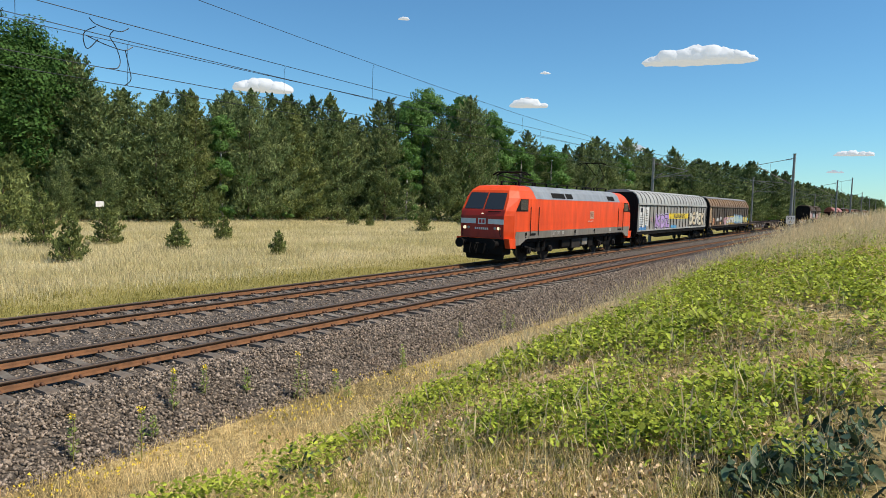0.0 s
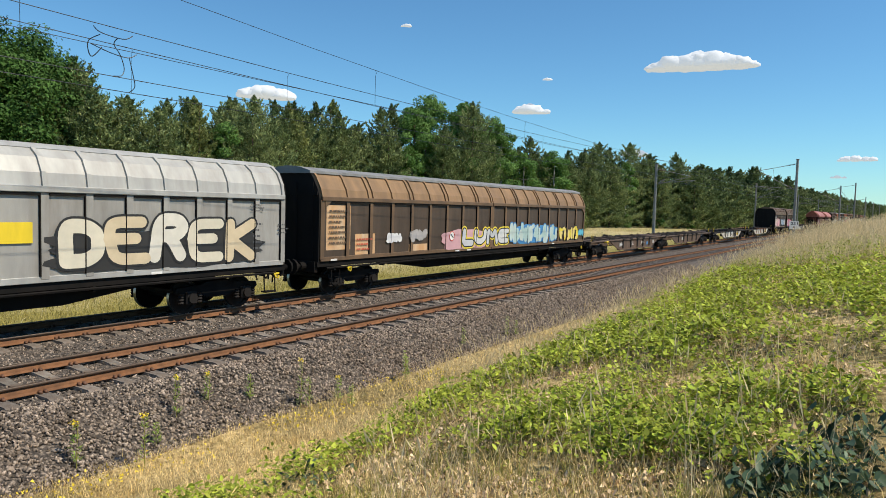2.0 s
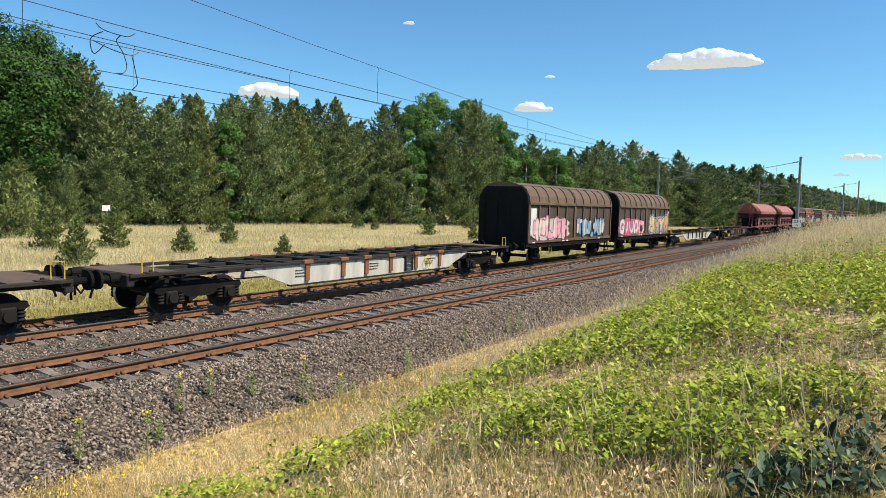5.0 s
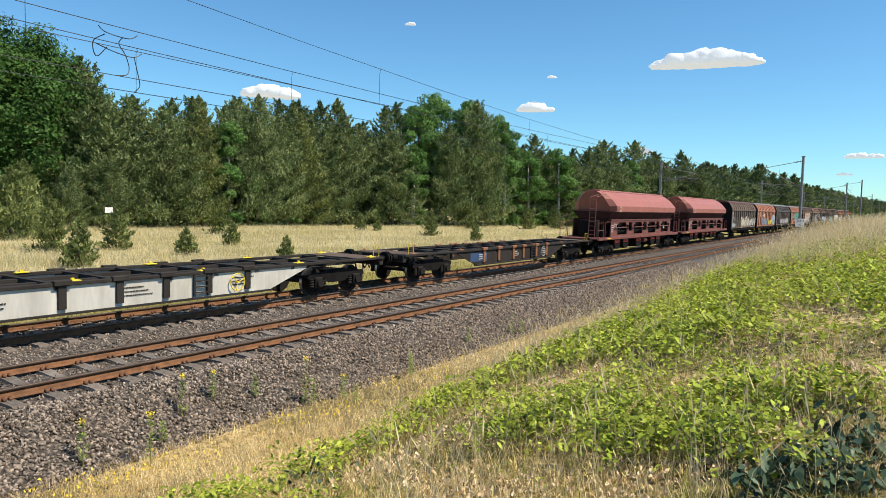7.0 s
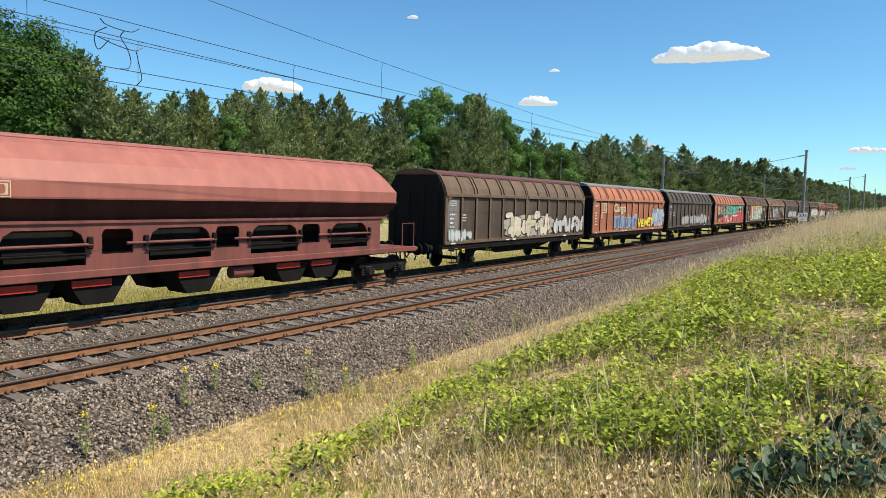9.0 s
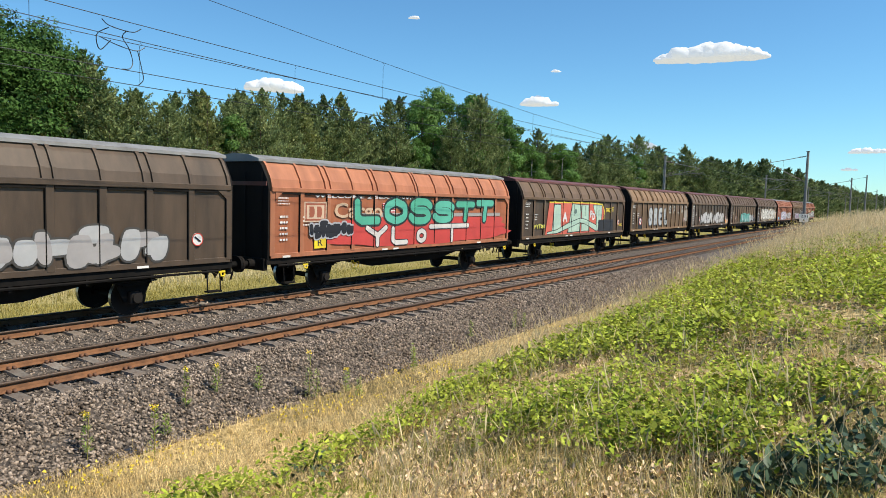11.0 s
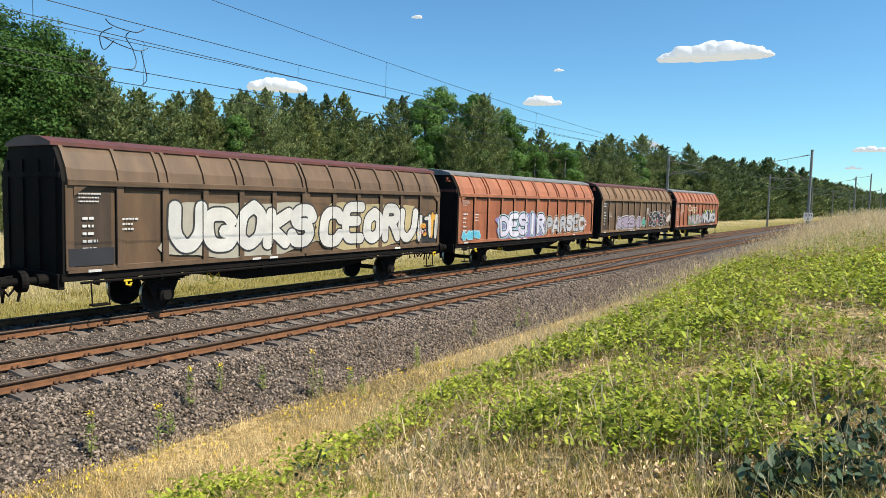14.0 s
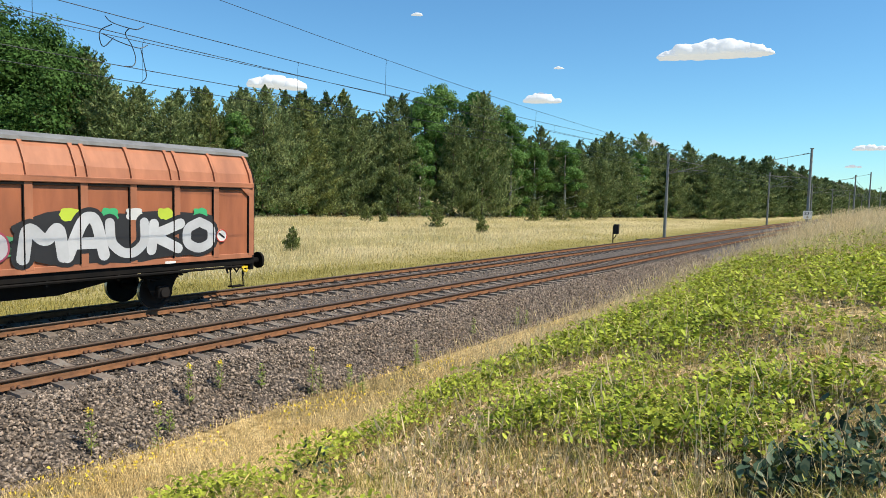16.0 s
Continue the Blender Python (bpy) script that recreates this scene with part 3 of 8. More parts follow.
def build_wood():
    rng = np.random.default_rng(11)
    pines = [pine("pine_tree", 20 + i, 14.0, s, b, n, m, lab, 0.17, c, tp)
             for i, (s, b, n, m, lab, c, tp) in enumerate(((4.4, 0.03, 17000, M_pine, "grey-green Scots pine branched to the ground at the wood's edge", 190, 1.35), (5.0, 0.02, 19000, M_pine, "broad grey-green Scots pine at the edge of the wood", 200, 1.7),
                                                          (4.0, 0.34, 12000, M_pine_dark, "dark Scots pine with a bare lower trunk", 110, 2.0), (4.1, 0.04, 16000, M_pine_olive, "olive-green Scots pine at the edge of the wood", 180, 1.1), (4.3, 0.10, 14000, M_pine_dark, "dark green Scots pine in the wood", 150, 1.3)))]
    far_pines = [pine("pine_tree", 30 + i, 14.0, 4.4, 0.03, 5200, m, "Scots pine in the distant part of the wood", 0.33, 110, tp) for i, (m, tp) in enumerate(((M_pine, 1.5), (M_pine_dark, 1.8)))]
    leafy = [broadleaf("broadleaf_tree", 40 + i, 14.0, s, b, n, m, lab, bk, 0.15 if m is not M_oak else 0.13, lm)
             for i, (s, b, n, m, lab, bk, lm) in enumerate(((3.9, 0.10, 13000, M_leaf, "bright green broad-leaved tree rising over the pines", M_bark, 44),
                                                           (3.2, 0.03, 11000, M_leaf, "green birch with a pale trunk at the wood's edge", M_birch, 40),
                                                           (4.8, 0.03, 30000, M_oak, "tall dark green oak with a broad crown", M_bark, 170)))]
    small = [pine("young_pine", 60 + i, h, s, 0.02, n, M_pine_olive, "young pine standing alone in the dry meadow", 0.12, 84, 1.0) for i, (h, s, n) in enumerate(((3.2, 1.3, 2300), (2.3, 1.0, 1500), (1.7, 0.8, 1000)))]
    bush = [broadleaf("bush", 70 + i, h, s, 0.0, n, m, "low green bush at the foot of the wood", M_bark, 0.13, 14) for i, (h, s, n, m) in enumerate(((2.6, 1.5, 1300, M_leaf), (3.4, 1.5, 1500, M_pine)))]
    used = set()

    def put(ob, x, y, s=1.0, group="", wide=None):
        m = Matrix.Translation((x, y, ground_z(x, y) - 0.05)) @ Matrix.Rotation(rng.uniform(0, 6.28), 4, "Z")
        if ob not in used:
            used.add(ob)
            o = ob
            o.matrix_basis = m
        else:
            o = copy_thing(ob, m)
        q = s if wide is None else wide
        o.scale = (q * rng.uniform(0.9, 1.1), q * rng.uniform(0.9, 1.1), s)
        if group:
            o["group"] = group
        return o

    # the edge of the wood, row behind row
    for row, (off, gap) in enumerate(((0, 6.8), (5, 5.8), (10, 5.6))):
        x = 41.0 + row
        while x < (480, 880, 880)[row]:
            y = edge_y(x) + off + rng.uniform(-1.5, 1.5)
            h = top_height(x - off * 0.3)
            f = (rng.uniform(0.7, 0.93), rng.uniform(0.84, 1.0), rng.uniform(0.84, 1.04))[row]
            pick = pines[(0, 1, 3, 0, 1)[rng.integers(0, 5)]] if row < 2 else pines[(2, 4, 0)[rng.integers(0, 3)]]
            if 96 < x < 112 and row > 0:
                pick, f = leafy[0], rng.uniform(0.9, 1.02)
            elif 106 < x < 124 and row == 0:
                pick, f = leafy[1], rng.uniform(0.75, 0.95)
            elif row == 0 and rng.uniform() < 0.08:
                pick = leafy[1]
            if x > 165:
                pick = far_pines[rng.integers(0, 2)]
            s = h * f / 14.0
            put(pick, x, y, s, "", (0.62 + 0.45 * s) * rng.uniform(0.95, 1.25))
            x += gap * rng.uniform(0.75, 1.25) * (0.72 if 40 < x < 100 else 0.9 if x < 170 else 1.7 if x < 480 else 2.6)
    for x, y, h in ((41.0, 88, 24.0), (35.5, 89, 25.0), (31, 92, 24.5), (44.5, 90, 21.5)):
        put(leafy[2], x, y, h / 14.0, "", 1.85)
    for x, y, s in ((44, 77, 0.62), (40, 78, 0.5), (36, 79, 0.42), (33, 80, 0.45), (42, 81, 0.6)):
        put(pines[1], x, y, s, "", s * 0.9)
    x = 30.0
    while x < 260:
        put(bush[rng.integers(0, 2)], x, edge_y(x) - rng.uniform(0.5, 2.6), rng.uniform(0.5, 1.15), "bushes at the foot of the wood")
        x += rng.uniform(1.6, 4.0)
    SMALL.extend(small)
    PUT.append(put)


# ---- rolling stock materials ----
def paint(name, c, dirt=(0.06, 0.05, 0.042), amount=0.6, rough=0.55, metal=0.0, specular=0.3):
    return material(name, [tuple(v * 0.82 for v in c), tuple(min(1, v * 1.12) for v in c)], 1.6, rough, metal, 0.12, 60, dirt, 1.1, amount, stretch=(1.6, 1, 0.35), specular=specular)


P_black = paint("black_underframe", (0.010, 0.0095, 0.009), (0.022, 0.017, 0.014), 0.5, 0.85, 0.0, 0.1)
P_wheel = paint("brown_wheel_steel", (0.022, 0.019, 0.017), (0.012, 0.011, 0.010), 0.5, 0.8, 0.2, 0.2)
P_tread = paint("bright_wheel_tread", (0.32, 0.31, 0.30), (0.1, 0.08, 0.06), 0.3, 0.3, 0.9)
P_red = paint("traffic_red_paint", (0.78, 0.075, 0.010), (0.55, 0.06, 0.02), 0.3, 0.5)
# darker red: the shade of the locomotive's front is in the colour
P_redfront = paint("shaded_red_paint", (0.42, 0.03, 0.018), (0.10, 0.02, 0.015), 0.7, 0.45)
P_skirt = paint("grey_skirt_paint", (0.23, 0.2127, 0.184), (0.115, 0.092, 0.069), 0.6)
P_silver = paint("silver_roof_paint", (0.27, 0.29, 0.31), (0.15, 0.15, 0.145), 0.5, 0.45, 0.1)
P_white = paint("white_paint", (0.72, 0.71, 0.68), (0.4, 0.36, 0.3), 0.35)
P_yellow = paint("yellow_paint", (0.75, 0.55, 0.03), (0.3, 0.2, 0.05), 0.3)
P_lightgrey = paint("light_grey_wagon_paint", (0.33, 0.319, 0.2915), (0.154, 0.132, 0.11), 0.6)
P_palegrey = paint("pale_aluminium_roof", (0.40, 0.395, 0.37), (0.22, 0.20, 0.18), 0.5, 0.5, 0.1)
P_brown = paint("brown_wagon_paint", (0.155, 0.096, 0.053), (0.075, 0.053, 0.037), 0.7)
P_tan = paint("tan_brown_paint", (0.25, 0.1525, 0.0775), (0.1125, 0.075, 0.045), 0.6)
P_dark = paint("dark_brown_wagon_paint", (0.086, 0.06, 0.041), (0.038, 0.029, 0.022), 0.7)
# end walls: shade and dirt together put into one near-black colour
P_endwall = paint("shaded_end_wall_paint", (0.016, 0.014, 0.013), (0.010, 0.009, 0.008), 0.6, 0.8, 0.0, 0.1)
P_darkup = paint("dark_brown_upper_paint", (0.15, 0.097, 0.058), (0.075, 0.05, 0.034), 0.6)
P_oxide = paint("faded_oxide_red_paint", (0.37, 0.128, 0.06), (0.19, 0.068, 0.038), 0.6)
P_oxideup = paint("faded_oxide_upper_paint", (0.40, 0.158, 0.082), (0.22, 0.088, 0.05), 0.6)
P_hopper = paint("red_oxide_hopper_paint", (0.35, 0.125, 0.095), (0.27, 0.10, 0.08), 0.5, 0.5)
P_hopperlow = paint("dirty_red_hopper_frame", (0.21, 0.068, 0.053), (0.07, 0.037, 0.032), 0.6)
# hopper red darkened to hold the shade under the overhang
P_slope = paint("shaded_hopper_underside", (0.075, 0.032, 0.027), (0.03, 0.018, 0.016), 0.6, 0.8, 0.0, 0.1)
P_roofgrey = paint("grey_roof_cover", (0.22, 0.22, 0.215), (0.11, 0.10, 0.09), 0.6)
P_roofred = paint("dark_red_roof_cover", (0.14, 0.05, 0.04), (0.07, 0.045, 0.04), 0.6)
P_flatbrown = paint("brown_flat_wagon_paint", (0.1313, 0.0925, 0.0688), (0.0562, 0.0413, 0.0325), 0.6, 0.75, 0.0, 0.15)
P_flatwhite = paint("dirty_white_wagon_paint", (0.572, 0.55, 0.484), (0.264, 0.22, 0.165), 0.5)
P_flatblack = paint("charcoal_wagon_paint", (0.038, 0.033, 0.029), (0.022, 0.017, 0.014), 0.5, 0.8, 0.0, 0.12)
P_blue = paint("blue_paint", (0.05, 0.22, 0.5), (0.05, 0.1, 0.2), 0.3)
P_rustbeam = paint("rusty_spigot", (0.26, 0.11, 0.05), (0.1, 0.05, 0.03), 0.5)
M_glass = bpy.data.materials.new("cab_glass")
M_glass.use_nodes = True
M_glass.node_tree.nodes["Principled BSDF"].inputs["Base Color"].default_value = (0.03, 0.035, 0.04, 1)
M_glass.node_tree.nodes["Principled BSDF"].inputs["Roughness"].default_value = 0.04
M_glass.node_tree.nodes["Principled BSDF"].inputs["IOR"].default_value = 1.6
M_lamp = bpy.data.materials.new("headlight_glow")
M_lamp.use_nodes = True
M_lamp.node_tree.nodes["Principled BSDF"].inputs["Emission Color"].default_value = (1.0, 0.78, 0.4, 1)
M_lamp.node_tree.nodes["Principled BSDF"].inputs["Emission Strength"].default_value = 0.9
SPRAY = {}


def spray(c):
    if c not in SPRAY:
        SPRAY[c] = material("spray_paint", [tuple(v * 0.85 for v in c), c], 2.5, 0.6, dirt=tuple(v * 0.6 for v in c), dirt_scale=1.5, dirt_amount=0.4)
    return SPRAY[c]


BLK, WHT = (0.015, 0.015, 0.02), (0.70, 0.69, 0.68)


def letters(body, offset=0.0, shear=0.0):
    """Mesh data of a word in the built-in font, scaled to a unit box."""
    key = (body, offset)
    if key in GLYPHS:
        me = GLYPHS[key].copy()
        for v in me.vertices:
            v.co.x += shear * v.co.y
        return me
    cu = bpy.data.curves.new("lettering", "FONT")
    cu.body, cu.offset, cu.resolution_u, cu.fill_mode = body, offset, 2, "FRONT"
    ob = bpy.data.objects.new("lettering", cu)
    scene.collection.objects.link(ob)
    me = bpy.data.meshes.new_from_object(ob.evaluated_get(bpy.context.evaluated_depsgraph_get()))
    bpy.data.objects.remove(ob)
    GLYPHS[key] = me
    return letters(body, offset, shear)


# the letters are cut once, before the scene fills up
GLYPHS = {}
for word in ("Cargo", "WELCOME 2 SEXTOWN", "231", "6"):
    letters(word, 0.02)


def write_on(parent, name, body, x0, x1, z0, z1, y, mat, offset=0.0, shear=0.0, label="", base=None):
    """Lettering on a side wall: fills the box x0..x1, z0..z1 on the plane y, readable from the near side."""
    me = letters(body, offset, shear)
    n = len(me.vertices)
    co = np.zeros(n * 3, np.float32)
    me.vertices.foreach_get("co", co)
    co = co.reshape(n, 3)
    lo, hi = (co.min(0), co.max(0)) if base is None else base
    u = (co - lo) / np.maximum(hi - lo, 1e-6)
    out = np.stack([x0 + u[:, 0] * (x1 - x0), np.full(n, y), z0 + u[:, 1] * (z1 - z0)], 1)
    me.vertices.foreach_set("co", out.astype(np.float32).ravel())
    me.materials.clear()
    me.materials.append(mat)
    me.update()
    add_mesh(name, me, parent, label)
    return lo, hi


def blob(parent, name, x0, x1, z0, z1, y, mat, seed, teeth=9, label=""):
    """A sprayed patch with an uneven edge."""
    rng = np.random.default_rng(seed)
    k = 40
    a = np.linspace(0, 2 * math.pi, k, endpoint=False)
    ph = rng.uniform(0, 6.28, 3)
    r = 1 + 0.05 * np.sin(a * 5 + ph[0]) + 0.05 * np.sin(a * teeth + ph[1])
    c, s = np.cos(a), np.sin(a)
    sq = (np.abs(c) ** 4 + np.abs(s) ** 4) ** -0.25
    vs = [((x0 + x1) / 2 + (x1 - x0) / 2 * c[i] * sq[i] * r[i], y, (z0 + z1) / 2 + (z1 - z0) / 2 * s[i] * sq[i] * r[i]) for i in range(k)]
    add_mesh(name, mesh_of(name, vs, [tuple(range(k))], mat), parent, label)


# strokes of each sprayed letter on a ten by ten lattice: column and row of each bend
STROKES = {"A": "00 39 69 90|23 73", "C": "97 79 29 07 02 20 70 92", "D": "10 19 69 97 92 60 10", "E": "99 19 05 10 90|05 75", "G": "97 79 29 07 02 20 70 92 94 64",
           "H": "10 19|80 89|15 85", "I": "50 59", "K": "10 19|99 15 90", "L": "19 10 90", "M": "00 19 54 89 90", "N": "00 19 80 99", "O": "59 17 12 50 92 97 59", "P": "10 19 79 96 74 14",
           "R": "10 19 79 97 75 15 55 90", "S": "97 79 29 07 25 75 92 70 20 02", "T": "09 99|59 50", "U": "09 03 30 60 93 99", "V": "09 40 50 99", "Y": "09 55|99 55 50", "Z": "09 99 00 90", "4": "70 79 03 93", "6": "89 49 14 12 40 80 92 74 14"}


def sprayed(parent, name, ch, x0, x1, z0, z1, y, r, mat, sh=0.0, label=""):
    """One letter as fat round strokes, every piece a hair above the last."""
    bm = bmesh.new()
    k, last = 0, None
    for st in STROKES[ch].split("|"):
        p = [(int(c[0]) / 9, int(c[1]) / 9) for c in st.split()]
        for _ in range(2 if len(p) > 3 else 1):
            q = [p[0]]
            for a, b in zip(p, p[1:]):
                q += [(a[0] * 0.8 + b[0] * 0.2, a[1] * 0.8 + b[1] * 0.2), (a[0] * 0.2 + b[0] * 0.8, a[1] * 0.2 + b[1] * 0.8)]
            p = q + [p[-1]]
        p = [Vector((x0 + u * (x1 - x0) + sh * (v - 0.5) * (z1 - z0), 0, z0 + v * (z1 - z0))) for u, v in p]
        for i, c in enumerate(p):
            yy = y - 0.00006 * k
            k += 1
            disc = [bm.verts.new((c.x + math.cos(t * math.pi / 6) * r, yy, c.z + math.sin(t * math.pi / 6) * r)) for t in range(12)]
            bm.faces.new(disc)
            if last is not None:
                bm.edges.new((last, disc[0]))
            last = disc[0]
            if i:
                d = (c - p[i - 1])
                if d.length > 1e-4:
                    n = Vector((-d.z, 0, d.x)).normalized() * r
                    strip = [bm.verts.new((v.x, yy - 0.00003, v.z)) for v in (p[i - 1] - n, c - n, c + n, p[i - 1] + n)]
                    bm.faces.new(strip)
                    bm.edges.new((last, strip[1]))
    part(name, bm, mat, parent, label)


def graffiti(parent, word, x0, x1, z0, z1, y, fill, edge=BLK, back=None, seed=1, glow=None, upright=False, fat=1.0, thick=1.0, label="sprayed graffiti lettering"):
    """A sprayed piece: a patch behind, a halo, a thick outline, the filled round letters, each a little uneven."""
    rng = np.random.default_rng(seed)
    if back is not None:
        blob(parent, "graffiti_patch", x0 - 0.12, x1 + 0.12, z0 - 0.03, z1 - 0.05, y + 0.004, spray(back), seed)
    n = len(word)
    w = (x1 - x0) / n
    for i, ch in enumerate(word):
        if ch == " ":
            continue
        r = min(w, 0.95 * (z1 - z0)) * thick * rng.uniform(0.12, 0.15) * (1.0 if not upright else 0.75)
        g = max(0.03, w * 0.05)
        a, b = x0 + i * w + r + 0.02 * w, x0 + (i + 1) * w * 1.0 - r + (fat - 1) * w * 0.5
        za, zb = z0 + r + g + rng.uniform(0, 0.08) * (z1 - z0), z1 - r - g - rng.uniform(-0.06, 0.12) * (z1 - z0)
        sh = 0.0 if upright else rng.uniform(-0.12, 0.2)
        if glow:
            sprayed(parent, "graffiti_halo", ch, a, b, za, zb, y, r + 2.1 * g, spray(glow), sh)
        sprayed(parent, "graffiti_outline", ch, a, b, za, zb, y - 0.004, r + g, spray(edge), sh)
        sprayed(parent, "graffiti_letter", ch, a, b, za, zb, y - 0.008 - 0.0004 * (i % 2), r, spray(fill[i % len(fill)]), sh, label)


def bars(parent, x0, x1, z0, z1, y, rows, mat, seed=0, name="data_panel"):
    """Small unreadable writing: short bars in rows."""
    rng = np.random.default_rng(seed)
    bm = bmesh.new()
    h = (z1 - z0) / (rows * 2.8)
    for r in range(rows):
        z = z1 - (r + 0.5) * (z1 - z0) / rows
        x = x0
        end = x0 + (x1 - x0) * rng.uniform(0.6, 1.0)
        while x < end:
            w = min(rng.uniform(0.5, 2.2) * h, end - x)
            box(bm, x, x + w, y - 0.003, y, z - h / 2, z + h / 2)
            x += w + h * 0.5
    tagged(part(name, bm, mat, parent), kind="stuff")


def loft(bm, rings_):
    rows = [[bm.verts.new(p) for p in r] for r in rings_]
    n = len(rows[0])
    for a, b in zip(rows, rows[1:]):
        for j in range(n):
            bm.faces.new((a[j], a[(j + 1) % n], b[(j + 1) % n], b[j]))
    bm.faces.new(rows[0][::-1])
    bm.faces.new(rows[-1])
    bmesh.ops.recalc_face_normals(bm, faces=bm.faces)
    return bm


# ---- running gear ----
def ring(bm, c, r0, r1, w, n=20):
    """A wheel or ring about the y axis."""
    vs = []
    for i in range(n):
        a = 2 * math.pi * i / n
        for r, y in ((r0, -w), (r1, -w), (r1, w), (r0, w)):
            vs.append(bm.verts.new((c[0] + math.cos(a) * r, c[1] + y, c[2] + math.sin(a) * r)))
    for i in range(n):
        for j in range(4):
            bm.faces.new((vs[i * 4 + j], vs[i * 4 + (j + 1) % 4], vs[(i + 1) % n * 4 + (j + 1) % 4], vs[(i + 1) % n * 4 + j]))
    return bm


MESHES = {}


def shared(key, build):
    if key not in MESHES:
        bm = bmesh.new()
        mat = build(bm)
        me = bpy.data.meshes.new(key)
        bmesh.ops.recalc_face_normals(bm, faces=bm.faces)
        bm.to_mesh(me)
        bm.free()
        me.materials.append(mat)
        MESHES[key] = me
    return MESHES[key]


def wheel_mesh(bm):
    ring(bm, (0, 0, 0), 0.36, 0.455, 0.065, 28)
    cyl(bm, (0, -0.03, 0), (0, 0.03, 0), 0.37, 28)
    cyl(bm, (0, -0.09, 0), (0, 0.09, 0), 0.12, 14)
    return P_wheel


def axle_mesh(bm):
    cyl(bm, (0, -1.0, 0), (0, 1.0, 0), 0.08, 10)
    return P_wheel


def tread_mesh(bm):
    ring(bm, (0, 0, 0), 0.445, 0.46, 0.055, 28)
    return P_tread


def wheelset(parent, x):
    ax = add_mesh("axle", shared("axle", axle_mesh), parent, "", Matrix.Translation((x, 0, 0.46)))
    for s in (-0.75, 0.75):
        w = add_mesh("wheel", shared("wheel", wheel_mesh), parent, "", Matrix.Translation((x, s, 0.46)))
        add_mesh("wheel_tread", shared("tread", tread_mesh), w, "bright worn running tread")


def bogie_mesh(bm):
    out = [(-1.35, 0.62), (-1.15, 0.5), (-0.75, 0.62), (-0.35, 0.42), (0.35, 0.42), (0.75, 0.62), (1.15, 0.5), (1.35, 0.62), (1.3, 0.74), (0.55, 0.78), (0.3, 0.86), (-0.3, 0.86), (-0.55, 0.78), (-1.3, 0.74)]
    for s in (-1, 1):
        prism(bm, out, s * 0.98, s * 1.07)
    box(bm, -0.25, 0.25, -0.98, 0.98, 0.5, 0.84, 0.03)
    for x in (-1.3, 1.3):
        box(bm, x - 0.05, x + 0.05, -0.98, 0.98, 0.6, 0.7)
    return P_black


def axlebox_mesh(bm):
    box(bm, -0.17, 0.17, -0.1, 0.1, -0.17, 0.17, 0.03)
    cyl(bm, (0, -0.16, 0), (0, 0, 0), 0.13, 14)
    return P_wheel


def spring_mesh(bm):
    loft(bm, [[(math.cos(2 * math.pi * j / 10) * r, math.sin(2 * math.pi * j / 10) * r, z) for j in range(10)] for z, r in [(-0.16 + 0.04 * k, 0.09 if k % 2 else 0.06) for k in range(8)]])
    return P_wheel


def bogie(parent, x, base=1.8):
    for dx in (-base / 2, base / 2):
        wheelset(parent, x + dx)
        for s in (-1.06, 1.06):
            m = Matrix.Translation((x + dx, s, 0.46)) @ Matrix.Rotation(0 if s < 0 else math.pi, 4, "Z")
            add_mesh("axle_box", shared("axlebox", axlebox_mesh), parent, "", m)
            for e in (-0.28, 0.28):
                add_mesh("coil_spring", shared("spring", spring_mesh), parent, "", Matrix.Translation((x + dx + e, s, 0.46)))
    m = Matrix.Translation((x, 0, 0)) @ Matrix.Diagonal((base / 1.8, 1, 1, 1))
    add_mesh("bogie_frame", shared("bogie", bogie_mesh), parent, "", Matrix.Translation((x, 0, 0)))


def buffer_mesh(bm):
    cyl(bm, (0.07, 0, 0), (0.38, 0, 0), 0.085, 12)
    cyl(bm, (0.3, 0, 0), (0.62, 0, 0), 0.13, 12)
    cyl(bm, (0, 0, 0), (0.07, 0, 0), 0.235, 18)
    return P_black


def hook_mesh(bm):
    cyl(bm, (0.05, 0, 0), (0.6, 0, 0), 0.04, 8)
    tube(bm, [(0.1, 0.02, 0), (0.0, 0.02, -0.25), (0.12, 0.02, -0.42), (0.25, 0.02, -0.25), (0.3, 0.02, 0)], 0.03, 6)
    tube(bm, [(0.3, 0.4, 0), (0.18, 0.4, -0.3), (0.15, 0.35, -0.5)], 0.03, 6)
    tube(bm, [(0.3, -0.4, 0), (0.18, -0.4, -0.3), (0.15, -0.35, -0.5)], 0.03, 6)
    return P_black


def ends(parent, L):
    for x, r in ((0.0, 0), (L, math.pi)):
        for s in (-0.875, 0.875):
            add_mesh("buffer", shared("buffer", buffer_mesh), parent, "", Matrix.Translation((x, s, 1.05)) @ Matrix.Rotation(r, 4, "Z"))
        add_mesh("coupling", shared("hook", hook_mesh), parent, "", Matrix.Translation((x, 0, 1.05)) @ Matrix.Rotation(r, 4, "Z"))


def hand_wheel(parent, x, z, y, mat, r=0.2):
    bm = bmesh.new()
    n = 20
    pts = [(x + math.cos(2 * math.pi * i / n) * r, y, z + math.sin(2 * math.pi * i / n) * r) for i in range(n + 1)]
    tube(bm, pts, 0.016, 5)
    for a in (0.3, 2.4, 4.5):
        cyl(bm, (x, y, z), (x + math.cos(a) * r, y, z + math.sin(a) * r), 0.013, 5)
    cyl(bm, (x, y - 0.02, z), (x, y + 0.1, z), 0.03, 8)
    part("hand_wheel", bm, mat, parent, "round hand brake wheel")


